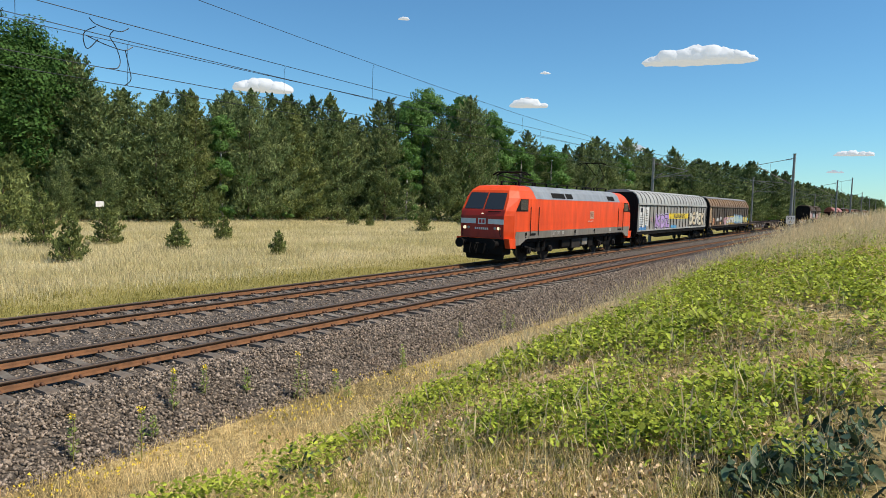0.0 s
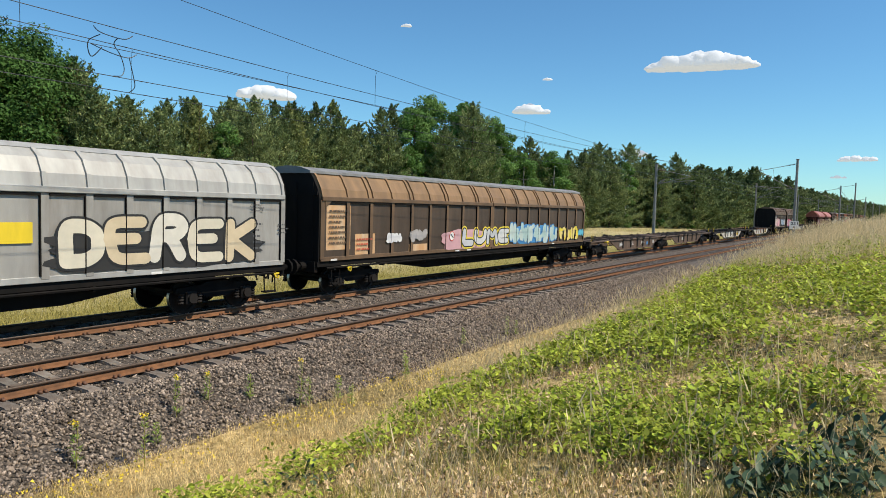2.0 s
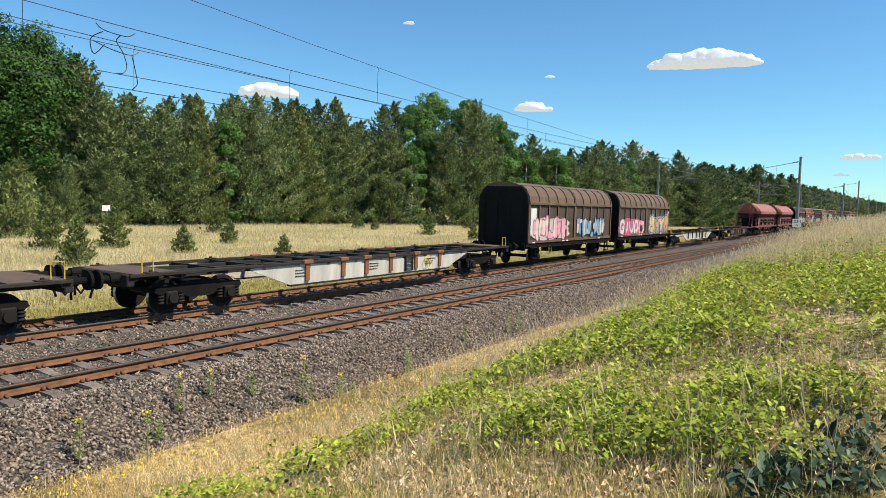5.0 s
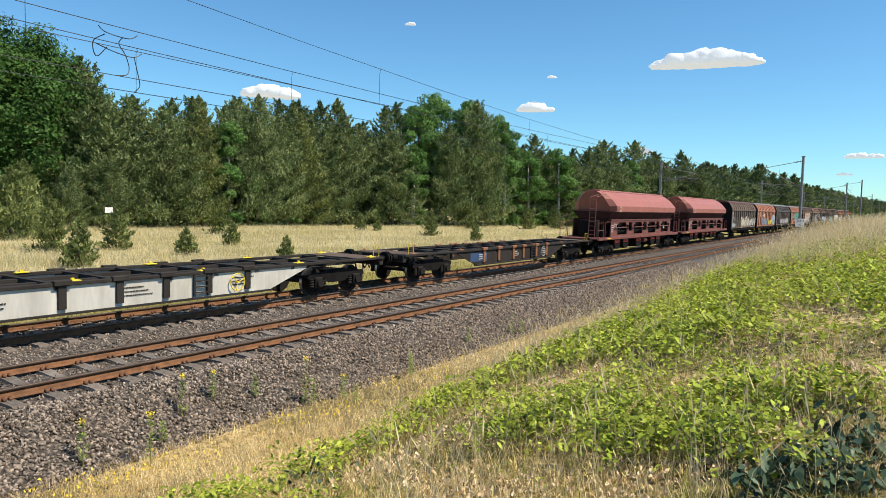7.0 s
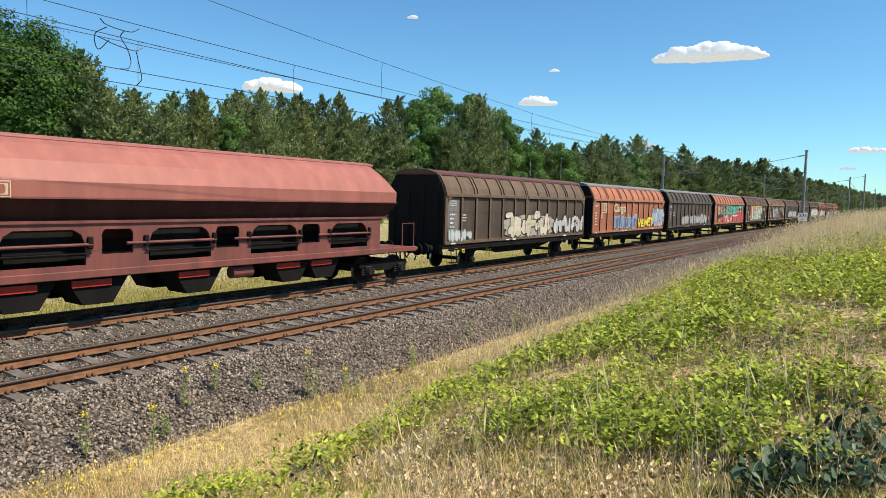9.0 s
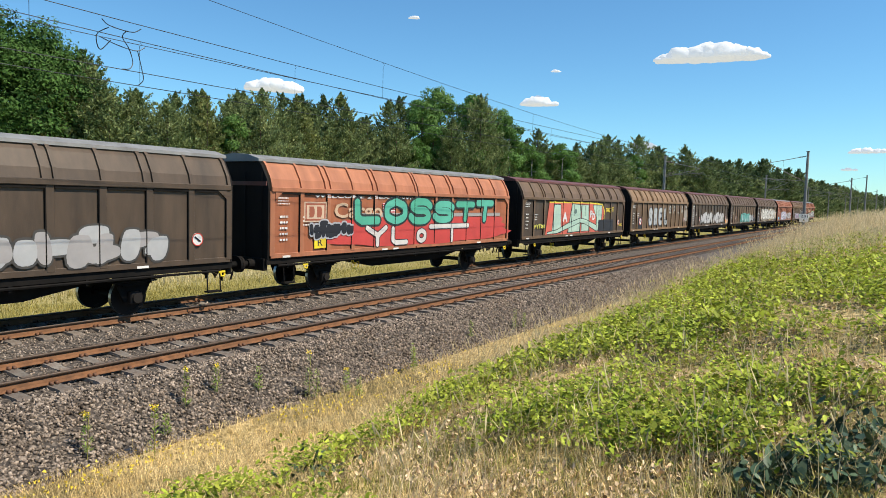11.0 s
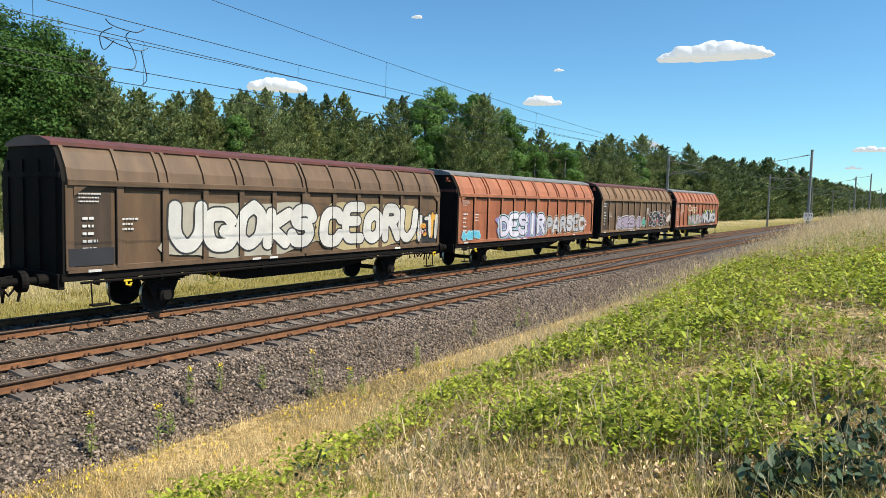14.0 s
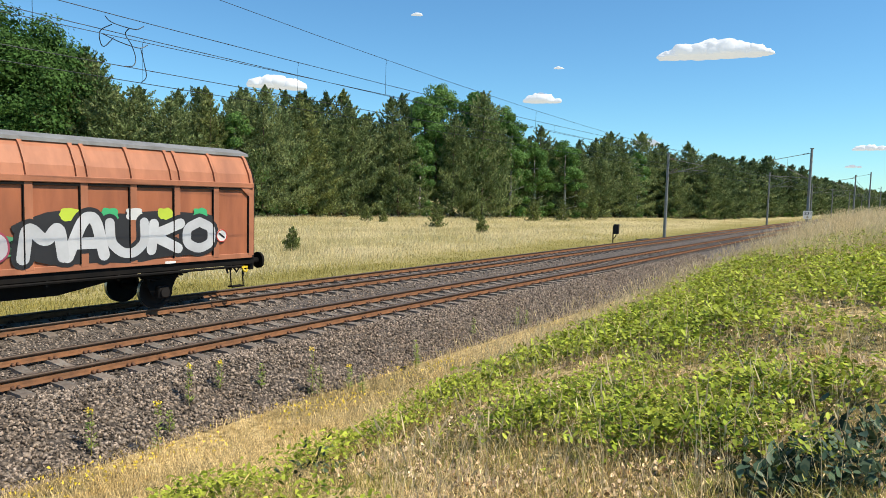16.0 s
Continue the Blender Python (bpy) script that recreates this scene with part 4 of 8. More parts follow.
# ---- sliding-wall wagons ----
def sliding_wagon(label, L, wall, upper, roofmat, doors=2, ribs=7, round_roof=False, bogies=False, post=None, category="goods wagon"):
    w = thing("sliding_wall_wagon", label, category, "wagons of the goods train")
    post = post or wall
    e0, e1 = 0.62, L - 0.62
    if round_roof:
        sec = [(-1.40, 1.18), (-1.42, 3.22), (-1.36, 3.55), (-1.18, 3.88), (-0.9, 4.08), (-0.5, 4.2), (0.5, 4.2), (0.9, 4.08), (1.18, 3.88), (1.36, 3.55), (1.42, 3.22), (1.40, 1.18)]
    else:
        sec = [(-1.40, 1.18), (-1.42, 3.22), (-1.34, 3.5), (-1.12, 3.88), (-0.98, 4.02), (-0.5, 4.12), (0.5, 4.12), (0.98, 4.02), (1.12, 3.88), (1.34, 3.5), (1.42, 3.22), (1.40, 1.18)]
    # ends: near-black, with the shade of these faces and dirt in the paint
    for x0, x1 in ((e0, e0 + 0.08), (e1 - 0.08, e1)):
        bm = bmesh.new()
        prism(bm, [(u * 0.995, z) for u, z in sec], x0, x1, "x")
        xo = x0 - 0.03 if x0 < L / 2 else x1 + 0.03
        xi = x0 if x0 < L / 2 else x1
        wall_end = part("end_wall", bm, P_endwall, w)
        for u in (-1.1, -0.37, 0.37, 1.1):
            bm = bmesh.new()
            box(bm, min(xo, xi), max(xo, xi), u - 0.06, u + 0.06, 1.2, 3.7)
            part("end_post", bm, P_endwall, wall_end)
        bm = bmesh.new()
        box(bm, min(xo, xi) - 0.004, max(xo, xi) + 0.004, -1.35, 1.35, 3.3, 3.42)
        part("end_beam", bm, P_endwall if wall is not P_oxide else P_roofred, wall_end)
    # dark core that closes the load space
    bm = bmesh.new()
    prism(bm, [(u * 0.965, z - 0.035) for u, z in sec], e0 + 0.08, e1 - 0.08, "x")
    part("inner_body", bm, P_dark, w)
    # sliding doors, near and far side
    span = (e1 - e0 - 0.12) / doors
    nl = 2
    up = [p for p in sec if p[0] < 0 and 3.0 < p[1] < (4.1 if round_roof else 4.03)]
    for side in (-1, 1):
        for d in range(doors):
            a, b = e0 + 0.06 + d * span + 0.03, e0 + 0.06 + (d + 1) * span - 0.03
            bm = bmesh.new()
            box(bm, a, b, *sorted((side * 1.385, side * 1.41)), 1.27, 3.16)
            door = part("sliding_door", bm, wall, w)
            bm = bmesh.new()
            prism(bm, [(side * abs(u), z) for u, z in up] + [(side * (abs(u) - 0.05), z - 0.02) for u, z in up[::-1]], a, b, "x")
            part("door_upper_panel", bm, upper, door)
            bm = bmesh.new()
            box(bm, a, b, *sorted((side * 1.39, side * 1.485)), 3.13, 3.27, 0.012)
            box(bm, a, b, *sorted((side * 1.39, side * 1.436)), 1.20, 1.34, 0.01)
            part("door_rail", bm, upper if post is wall else post, door)
            for k in range(ribs + 1):
                x = a + 0.05 + (b - a - 0.1) * k / ribs
                bm = bmesh.new()
                box(bm, x - 0.09, x + 0.09, *sorted((side * 1.405, side * 1.4425)), 1.27, 3.14, 0.008)
                part("door_rib", bm, post, door)
                # black strips stand in for the shadow of post and rail on each panel
                if side < 0 and k > 0:
                    bm = bmesh.new()
                    box(bm, x - 0.115, x - 0.088, -1.4605, -1.405, 1.34, 3.12)
                    box(bm, x - (b - a - 0.1) / ribs + 0.09, x - 0.115, -1.4605, -1.405, 3.065, 3.12)
                    part("panel_seal", bm, P_black, door)
                if side < 0 and not round_roof and ((k == 1 and d == 0) or (k == ribs and d == doors - 1)):
                    g, e = (x - (b - a - 0.1) / ribs + 0.085, 0.30) if k == 1 else (x - 0.085, -0.30)
                    bm = bmesh.new()
                    prism(bm, [(g, 3.135), (g + e, 3.135), (g, 3.135 - 0.24)], -1.463, -1.405)
                    part("corner_gusset", bm, post, door)
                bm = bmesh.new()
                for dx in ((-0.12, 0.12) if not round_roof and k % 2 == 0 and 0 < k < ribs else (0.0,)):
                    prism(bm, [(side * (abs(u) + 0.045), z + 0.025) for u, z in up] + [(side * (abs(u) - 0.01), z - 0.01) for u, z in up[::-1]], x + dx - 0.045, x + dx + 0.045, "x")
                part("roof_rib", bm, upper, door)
    # roof cover
    bm = bmesh.new()
    if round_roof:
        prism(bm, [(-0.92, 4.09), (-0.5, 4.22), (0, 4.25), (0.5, 4.22), (0.92, 4.09), (0.88, 4.02), (-0.88, 4.02)], e0 - 0.03, e1 + 0.03, "x")
    else:
        prism(bm, [(-1.06, 4.0), (-1.05, 4.08), (-0.6, 4.2), (0, 4.25), (0.6, 4.2), (1.05, 4.08), (1.06, 4.0), (0.9, 4.0), (-0.9, 4.0)], e0 - 0.06, e1 + 0.06, "x")
    part("roof", bm, roofmat, w, "ridge cover of the roof")
    # underframe
    bm = bmesh.new()
    box(bm, 0.6, L - 0.6, -1.38, 1.38, 1.02, 1.2, 0.01)
    box(bm, 0.55, 0.7, -1.3, 1.3, 0.85, 1.2, 0.01)
    box(bm, L - 0.7, L - 0.55, -1.3, 1.3, 0.85, 1.2, 0.01)
    part("underframe", bm, P_black, w)
    belly = [(3.6, 1.04), (L - 3.6, 1.04), (L - 3.9, 0.95), (L / 2 + 2.0, 0.62), (L / 2 - 2.0, 0.62), (3.9, 0.95)] if not bogies else [(4.3, 1.04), (L - 4.3, 1.04), (L - 4.8, 0.9), (L / 2 + 4.5, 0.6), (L / 2 - 4.5, 0.6), (4.8, 0.9)]
    for s in (-0.92, 0.92):
        bm = bmesh.new()
        prism(bm, belly, s - 0.06, s + 0.06)
        part("truss_beam", bm, P_black, w)
    bm = bmesh.new()
    tube(bm, [(1.0, -1.4, 0.98), (L - 1.0, -1.4, 0.98)], 0.035, 6)
    for i in range(9):
        x = 1.4 + (L - 2.8) * i / 8
        box(bm, x - 0.03, x + 0.03, -1.4, -1.2, 0.9, 1.03)
    part("step_rail", bm, P_black, w)
    for x in (1.15, L * 0.37, L * 0.41, L * 0.78):
        bm = bmesh.new()
        box(bm, x, x + 0.3, -1.447, -1.437, 1.205, 1.265, 0.003)
        part("label_plate", bm, P_white, w)
    for x in (1.25, L - 1.4):
        bm = bmesh.new()
        tube(bm, [(x, -1.36, 1.0), (x, -1.4, 0.45), (x + 0.4, -1.4, 0.45), (x + 0.4, -1.36, 1.0)], 0.02, 5)
        box(bm, x, x + 0.4, -1.46, -1.25, 0.42, 0.46)
        part("foot_step", bm, P_black, w)
    bm = bmesh.new()
    for x in (2.05, L - 1.0):
        tube(bm, [(x, -1.38, 1.0), (x, -1.42, 0.85), (x + 0.09, -1.42, 0.82), (x + 0.12, -1.42, 0.9)], 0.03, 6)
        box(bm, x - 0.07, x + 0.13, -1.43, -1.39, 0.93, 0.98)
    part("tow_hook", bm, P_yellow, w, "small yellow tow hook")
    bm = bmesh.new()
    cyl(bm, (L / 2 + 0.9, -0.3, 0.75), (L / 2 + 1.9, -0.3, 0.75), 0.19, 14)
    box(bm, L / 2 - 1.5, L / 2 - 0.8, -0.7, 0.5, 0.6, 0.95, 0.03)
    part("brake_gear", bm, P_black, w)
    if bogies:
        for x in (2.75, L - 2.75):
            bogie(w, x)
    else:
        hand_wheel(w, L * 0.30, 0.80, -1.15, P_yellow, 0.2)
        for x in (L / 2 - 4.5, L / 2 + 4.5) if L > 14 else (L / 2 - 4.0, L / 2 + 4.0):
            wheelset(w, x)
            for s in (-1.0, 1.0):
                bm = bmesh.new()
                prism(bm, [(x - 0.55, 1.04), (x - 0.24, 0.35), (x - 0.16, 0.35), (x - 0.16, 0.62), (x + 0.16, 0.62), (x + 0.16, 0.35), (x + 0.24, 0.35), (x + 0.55, 1.04)], s - 0.02, s + 0.02)
                part("axle_guard", bm, P_black, w)
                bm = bmesh.new()
                for k in range(4):
                    ln = 0.7 - 0.13 * k
                    box(bm, x - ln, x + ln, s * 1.06 - 0.05, s * 1.06 + 0.05, 0.88 - 0.045 * k, 0.915 - 0.045 * k)
                part("leaf_spring", bm, P_black, w)
                add_mesh("axle_box", shared("abox", lambda b: (box(b, -0.15, 0.15, -0.09, 0.09, -0.15, 0.15, 0.03), cyl(b, (0, -0.14, 0), (0, 0, 0), 0.12, 14), P_wheel)[-1]), w, "", Matrix.Translation((x, s * 1.08, 0.46)))
    ends(w, L)
    return w


def round_sign(w, x, z, y, r=0.17):
    bm = bmesh.new()
    cyl(bm, (x, y, z), (x, y + 0.01, z), r, 20)
    s = part("round_sign", bm, P_white, w, "round white warning sign with a red ring")
    bm = bmesh.new()
    ring(bm, (x, y - 0.003, z), r * 0.86, r, 0.004, 20)
    part("sign_ring", bm, spray((0.6, 0.06, 0.04)), s)
    bm = bmesh.new()
    tube(bm, [(x - r * 0.5, y - 0.005, z + r * 0.4), (x + r * 0.5, y - 0.005, z - r * 0.3)], 0.02, 5)
    part("sign_symbol", bm, spray(BLK), s)


YS = -1.441


def data_panels(w, x, mat, seed):
    bars(w, x, x + 0.55, 2.75, 3.0, YS, 3, mat, seed, "data_panel")
    bars(w, x + 0.08, x + 0.42, 1.65, 2.5, YS, 5, mat, seed + 1, "data_panel")
    bars(w, x + 1.0, x + 1.4, 2.1, 2.45, YS, 3, mat, seed + 2, "data_panel")


# ---- flat wagons ----
def flat_section(w, x0, x1, g0, g1, girder, ribmat, nrib, seed, spigot, ladder=True):
    rng = np.random.default_rng(seed)
    for s in (-1, 1):
        y = s * 1.22
        bm = bmesh.new()
        out = [(g0, 1.08), (g1, 1.08), (g1 - 0.05, 0.98), (g1 - 1.5, 0.46), (g0 + 1.5, 0.46), (g0 + 0.05, 0.98)]
        prism(bm, out, y - 0.03, y + 0.03)
        g = part("side_girder", bm, girder, w)
        bm = bmesh.new()
        box(bm, g0 + 1.5, g1 - 1.5, y - 0.1, y + 0.1, 0.42, 0.47)
        box(bm, x0, x1, y - 0.09, y + 0.09, 1.07, 1.15, 0.01)
        part("girder_flange", bm, girder if s < 0 and girder is not P_flatwhite else P_flatblack, w)
        for k in range(nrib):
            x = g0 + 1.5 + (g1 - g0 - 3.0) * (k + 0.5) / nrib + rng.uniform(-0.2, 0.2)
            bm = bmesh.new()
            yo = y + s * 0.06
            box(bm, x - 0.09, x + 0.09, min(y, yo) - 0.03, max(y, yo) + 0.03, 0.55, 1.1, 0.01)
            box(bm, x - 0.2, x + 0.2, min(y, y + s * 0.14), max(y, y + s * 0.14), 1.08, 1.2, 0.015)
            part("stanchion", bm, ribmat, w)
    bm = bmesh.new()
    for y in (-0.45, 0.45):
        box(bm, x0 + 0.1, x1 - 0.1, y - 0.1, y + 0.1, 0.9, 1.1)
    for k in range(int((x1 - x0) / 1.35) + 1):
        x = x0 + 0.15 + (x1 - x0 - 0.3) * k / int((x1 - x0) / 1.35)
        box(bm, x - 0.07, x + 0.07, -1.25, 1.25, 0.98, 1.13)
    part("deck_frame", bm, P_flatbrown if girder is P_flatbrown else P_flatblack, w)
    for xa, xb in ((x0 + 0.1, min(g0 + 0.6, x0 + 1.3)), (max(g1 - 0.6, x1 - 1.3), x1 - 0.1)):
        bm = bmesh.new()
        box(bm, xa, xb, -1.2, 1.2, 1.13, 1.16)
        part("end_deck", bm, P_flatbrown, w)
    for k in range(6):
        x = x0 + 0.6 + (x1 - x0 - 1.2) * k / 5
        for s in (-1.2, 1.2):
            bm = bmesh.new()
            box(bm, x - 0.16, x + 0.16, s - 0.1, s + 0.1, 1.15, 1.18, 0.01)
            box(bm, x - 0.04, x + 0.04, s - 0.03, s + 0.03, 1.17, 1.23, 0.01)
            part("container_spigot", bm, spigot, w)


def flat_wagon(label, L, girder, ribmat, spigot, seed, sections=1, wheelx=None):
    w = thing("flat_wagon", label, "goods wagon", "wagons of the goods train")
    if sections == 1:
        flat_section(w, 0.6, L - 0.6, 4.3, L - 4.3, girder, ribmat, 6, seed, spigot)
        for x in (2.75, L - 2.75):
            bogie(w, x)
    else:
        h = L / 2
        flat_section(w, 0.6, h - 0.15, 4.3, h - 1.9, girder, ribmat, 5, seed, spigot)
        flat_section(w, h + 0.15, L - 0.6, h + 1.9, L - 4.3, girder, ribmat, 5, seed + 1, spigot)
        for x in (2.75, h, L - 2.75):
            bogie(w, x)
    for x in (0.65, L - 0.65):
        bm = bmesh.new()
        box(bm, x - 0.1, x + 0.1, -1.25, 1.25, 0.85, 1.15, 0.02)
        part("headstock", bm, P_flatblack, w)
    for x in (1.0, L - 1.0):
        bm = bmesh.new()
        tube(bm, [(x, -1.15, 1.15), (x, -1.15, 1.55), (x + 0.3, -1.15, 1.55), (x + 0.3, -1.15, 1.15)], 0.015, 5)
        part("hand_rail", bm, P_yellow, w, "small yellow hand rail")
    ys = -1.262
    gx = 4.3
    for k in range(3):
        bars(w, gx + 1.7 + k * (L / sections - 10) / 3, gx + 2.5 + k * (L / sections - 10) / 3, 0.66, 0.94, ys, 3, P_white if girder is not P_flatwhite else P_flatblack, seed + k)
    if sections == 1:
        hand_wheel(w, L * 0.64, 0.78, -1.33, P_yellow if girder is P_flatwhite else P_palegrey, 0.24)
        bm = bmesh.new()
        x = L * 0.57
        for u in (x, x + 0.42):
            box(bm, u - 0.025, u + 0.025, -1.33, -1.28, 0.5, 1.1)
        for z in (0.6, 0.75, 0.9, 1.03):
            box(bm, x, x + 0.42, -1.325, -1.285, z - 0.018, z + 0.018)
        part("ladder", bm, P_flatblack, w)
    else:
        for x in (5.9, L / 2 + 5.2, L / 2 - 3.4):
            bm = bmesh.new()
            box(bm, x, x + 0.42, -1.262, -1.258, 0.68, 0.92)
            part("placard", bm, P_palegrey, w, "pale rectangular placard")
        bm = bmesh.new()
        box(bm, 3.1, 3.55, -1.4, -1.2, 1.02, 1.1, 0.02)
        tube(bm, [(3.3, -1.36, 1.0), (3.4, -1.38, 0.85), (3.5, -1.36, 0.9)], 0.02, 5)
        part("brake_handle", bm, P_yellow, w, "yellow brake handle")
        bm = bmesh.new()
        box(bm, L / 2 - 4.9, L / 2 - 4.6, -1.264, -1.256, 0.62, 0.84)
        part("blue_plate", bm, P_blue, w, "small blue plate")
    ends(w, L)
    return w


# ---- hopper wagons ----
def hopper_wagon(label, L):
    w = thing("hopper_wagon", label, "goods wagon", "wagons of the goods train")
    half = [(1.44, 2.86), (1.46, 3.22), (1.16, 3.66), (0.76, 4.02), (0.44, 4.16)]

    a, b = 2.8, L - 1.85
    rings_ = []
    for u, z in half:
        inset = 0.5 if z > 4 else 0.28 if z > 3.5 else 0.0 if z > 2.5 else 0.35
        xf, xr = a - 0.15 + (4.2 - z) * 0.42, b - inset
        rings_.append([(xf, -u * 0.72, z), (xf + 0.3, -u, z), (xr - 0.3, -u, z), (xr, -u * 0.72, z), (xr, u * 0.72, z), (xr - 0.3, u, z), (xf + 0.3, u, z), (xf, u * 0.72, z)])
    bm = bmesh.new()
    loft(bm, rings_)
    part("hopper_body", bm, P_hopper, w, "smooth red-oxide hopper body")
    # lower slope, painted dark in place of the overhang's shadow
    bm = bmesh.new()
    loft(bm, [[(a + d, -u, z), (b - d, -u, z), (b - d, u, z), (a + d, u, z)] for u, z, d in ((0.62, 1.9, 0.8), (1.05, 2.42, 0.3), (1.36, 2.857, 0.06))])
    part("hopper_slope", bm, P_slope, w, "dark underside of the hopper, its shade put into the colour")
    bm = bmesh.new()
    prism(bm, [(-0.46, 4.14), (-0.44, 4.21), (0, 4.27), (0.44, 4.21), (0.46, 4.14)], a + 0.15, b - 0.45, "x")
    part("roof_flap", bm, P_hopper, w)
    bm = bmesh.new()
    for s in (-1, 1):
        box(bm, a + 0.3, b - 0.3, *sorted((s * 1.44, s * 1.465)), 2.84, 2.88)
        box(bm, a + 0.4, b - 0.6, *sorted((s * 0.45, s * 0.49)), 4.13, 4.16)
    part("seam_rail", bm, P_hopperlow, w)
    bm = bmesh.new()
    box(bm, a + 0.9, b - 0.9, -0.6, 0.6, 1.1, 2.2)
    part("inner_body", bm, P_black, w)
    # side frames with openings
    p0, p1 = a, b - 1.0
    for s in (-1, 1):
        y0, y1 = sorted((s * 1.24, s * 1.30))
        bm = bmesh.new()
        box(bm, p0, p1, y0, y1, 2.16, 2.30)
        box(bm, p0, p1 + 0.3, *sorted((s * 1.22, s * 1.35)), 2.30, 2.36)
        box(bm, p0, p1, y0, y1, 1.24, 1.36)
        xs_open = [(4.05, 1.8, 1), (6.22, 0.76, 0), (7.38, 1.8, 1), (9.34, 0.76, 0), (10.5, 1.8, 1), (12.47, 0.76, 0), (13.72, 1.8, 1)]
        x = p0
        for o, wd, big in xs_open:
            if o > x:
                box(bm, x, o, y0, y1, 1.35, 2.17)
            x = o + wd
            c = 0.3 if big else 0.1
            prism(bm, [(o, 2.17), (o + c, 2.17), (o + c * 0.35, 2.17 - c * 0.4), (o, 2.17 - c * 1.2)], y0, y1)
            prism(bm, [(x, 2.17), (x, 2.17 - c * 1.2), (x - c * 0.35, 2.17 - c * 0.4), (x - c, 2.17)], y0, y1)
            if not big:
                box(bm, o, x, y0, y1, 1.35, 1.58)
        if x < p1:
            box(bm, x, p1, y0, y1, 1.35, 2.17)
        part("side_frame", bm, P_hopperlow, w, "dull red side frame with discharge openings")
        for o, wd, big in xs_open:
            if big:
                bm = bmesh.new()
                tube(bm, [(o - 0.1, s * 1.34, 1.62), (o + wd + 0.1, s * 1.34, 1.62)], 0.02, 6)
                tube(bm, [(o - 0.1, s * 1.2, 1.6), (o + wd + 0.1, s * 1.2, 1.6)], 0.04, 6)
                for e in (o - 0.08, o + wd + 0.08):
                    box(bm, e - 0.06, e + 0.06, *sorted((s * 1.28, s * 1.38)), 1.72, 2.0, 0.02)
                part("flap_shaft", bm, P_black, w)
                bm = bmesh.new()
                tube(bm, [(o - 0.6, s * 1.35, 1.82), (o + wd + 0.12, s * 1.35, 1.82)], 0.036, 8)
                part("drive_rod", bm, P_hopperlow, w)
                bm = bmesh.new()
                prism(bm, [(o + 0.1, 2.15), (o + wd - 0.1, 2.15), (o + wd - 0.25, 1.45), (o + 0.25, 1.45)], s * 0.95 - 0.02, s * 0.95 + 0.02)
                part("discharge_flap", bm, P_black, w)
        bm = bmesh.new()
        box(bm, 0.7, L - 0.7, *sorted((s * 1.2, s * 1.34)), 1.06, 1.24, 0.015)
        part("sole_bar", bm, P_hopperlow, w)
    bm = bmesh.new()
    box(bm, 0.6, L - 0.6, -1.15, 1.15, 1.02, 1.12)
    part("underframe", bm, P_black, w)
    for i, x in enumerate((4.55, 6.2, 8.9, 12.2, 13.6)):
        bm = bmesh.new()
        for s in (-1, 1):
            prism(bm, [(x - 0.75, 1.06), (x + 0.75, 1.06), (x + 0.35, 0.42), (x - 0.35, 0.42)], s * 0.75 - 0.4, s * 0.75 + 0.4)
        part("discharge_chute", bm, P_black, w)
        bm = bmesh.new()
        box(bm, x - 0.62, x + 0.3, -1.2, -1.16, 0.84, 1.0)
        part("chute_flap", bm, P_redfront, w)
    # platform with railings and ladder
    bm = bmesh.new()
    box(bm, 0.55, a + 0.2, -1.3, 1.3, 1.12, 1.2, 0.01)
    part("platform", bm, P_hopperlow, w)
    bm = bmesh.new()
    box(bm, b - 1.0, L - 0.55, -1.3, 1.3, 1.12, 1.2, 0.01)
    part("platform", bm, P_hopperlow, w)
    for y in (-1.25, 1.25):
        bm = bmesh.new()
        tube(bm, [(0.75, y, 1.2), (0.75, y, 2.15), (1.7, y, 2.15), (1.7, y, 1.2)], 0.022, 6)
        tube(bm, [(0.75, y, 1.68), (1.7, y, 1.68)], 0.016, 5)
        tube(bm, [(1.95, y, 1.2), (1.95, y, 2.2), (2.8, y, 2.2)], 0.022, 6)
        tube(bm, [(L - 0.8, y, 1.2), (L - 0.8, y, 2.1), (L - 1.5, y, 2.1), (L - 1.5, y, 1.2)], 0.022, 6)
        part("railing", bm, P_hopperlow, w)
    bm = bmesh.new()
    for y in (-0.85, -0.45):
        tube(bm, [(1.2, y, 1.2), (1.35, y, 3.75), (2.9, y, 3.95)], 0.025, 6)
    for k in range(9):
        z = 1.4 + 0.27 * k
        x = 1.2 + 0.15 * (z - 1.2) / 2.55
        cyl(bm, (x, -0.85, z), (x, -0.45, z), 0.015, 5)
    part("ladder", bm, P_hopperlow, w)
    bm = bmesh.new()
    box(bm, 2.1, 2.75, -0.6, 0.6, 1.2, 2.3, 0.04)
    for x in (1.6, 1.8, 2.0):
        tube(bm, [(x, -1.1, 1.2), (x + 0.12, -1.1, 2.3)], 0.025, 6)
    part("control_cabinet", bm, P_black, w)
    bm = bmesh.new()
    cyl(bm, (10.0, -1.05, 0.85), (10.7, -1.05, 0.85), 0.17, 14)
    part("air_tank", bm, P_hopperlow, w)
    bm = bmesh.new()
    box(bm, 2.0, 2.9, -1.36, -1.335, 1.13, 1.17)
    part("yellow_strip", bm, P_yellow, w)
    db_badge(w, 4.0, 3.03, -1.49, 0.5, 0.34)
    bars(w, p0 + 0.1, p0 + 0.5, 1.5, 2.05, -1.305, 4, P_white, 4)
    bars(w, p0 + 0.6, p0 + 1.1, 1.72, 2.12, -1.305, 3, P_white, 6)
    for x in (2.65, L - 2.3):
        bogie(w, x)
    ends(w, L)
    return w


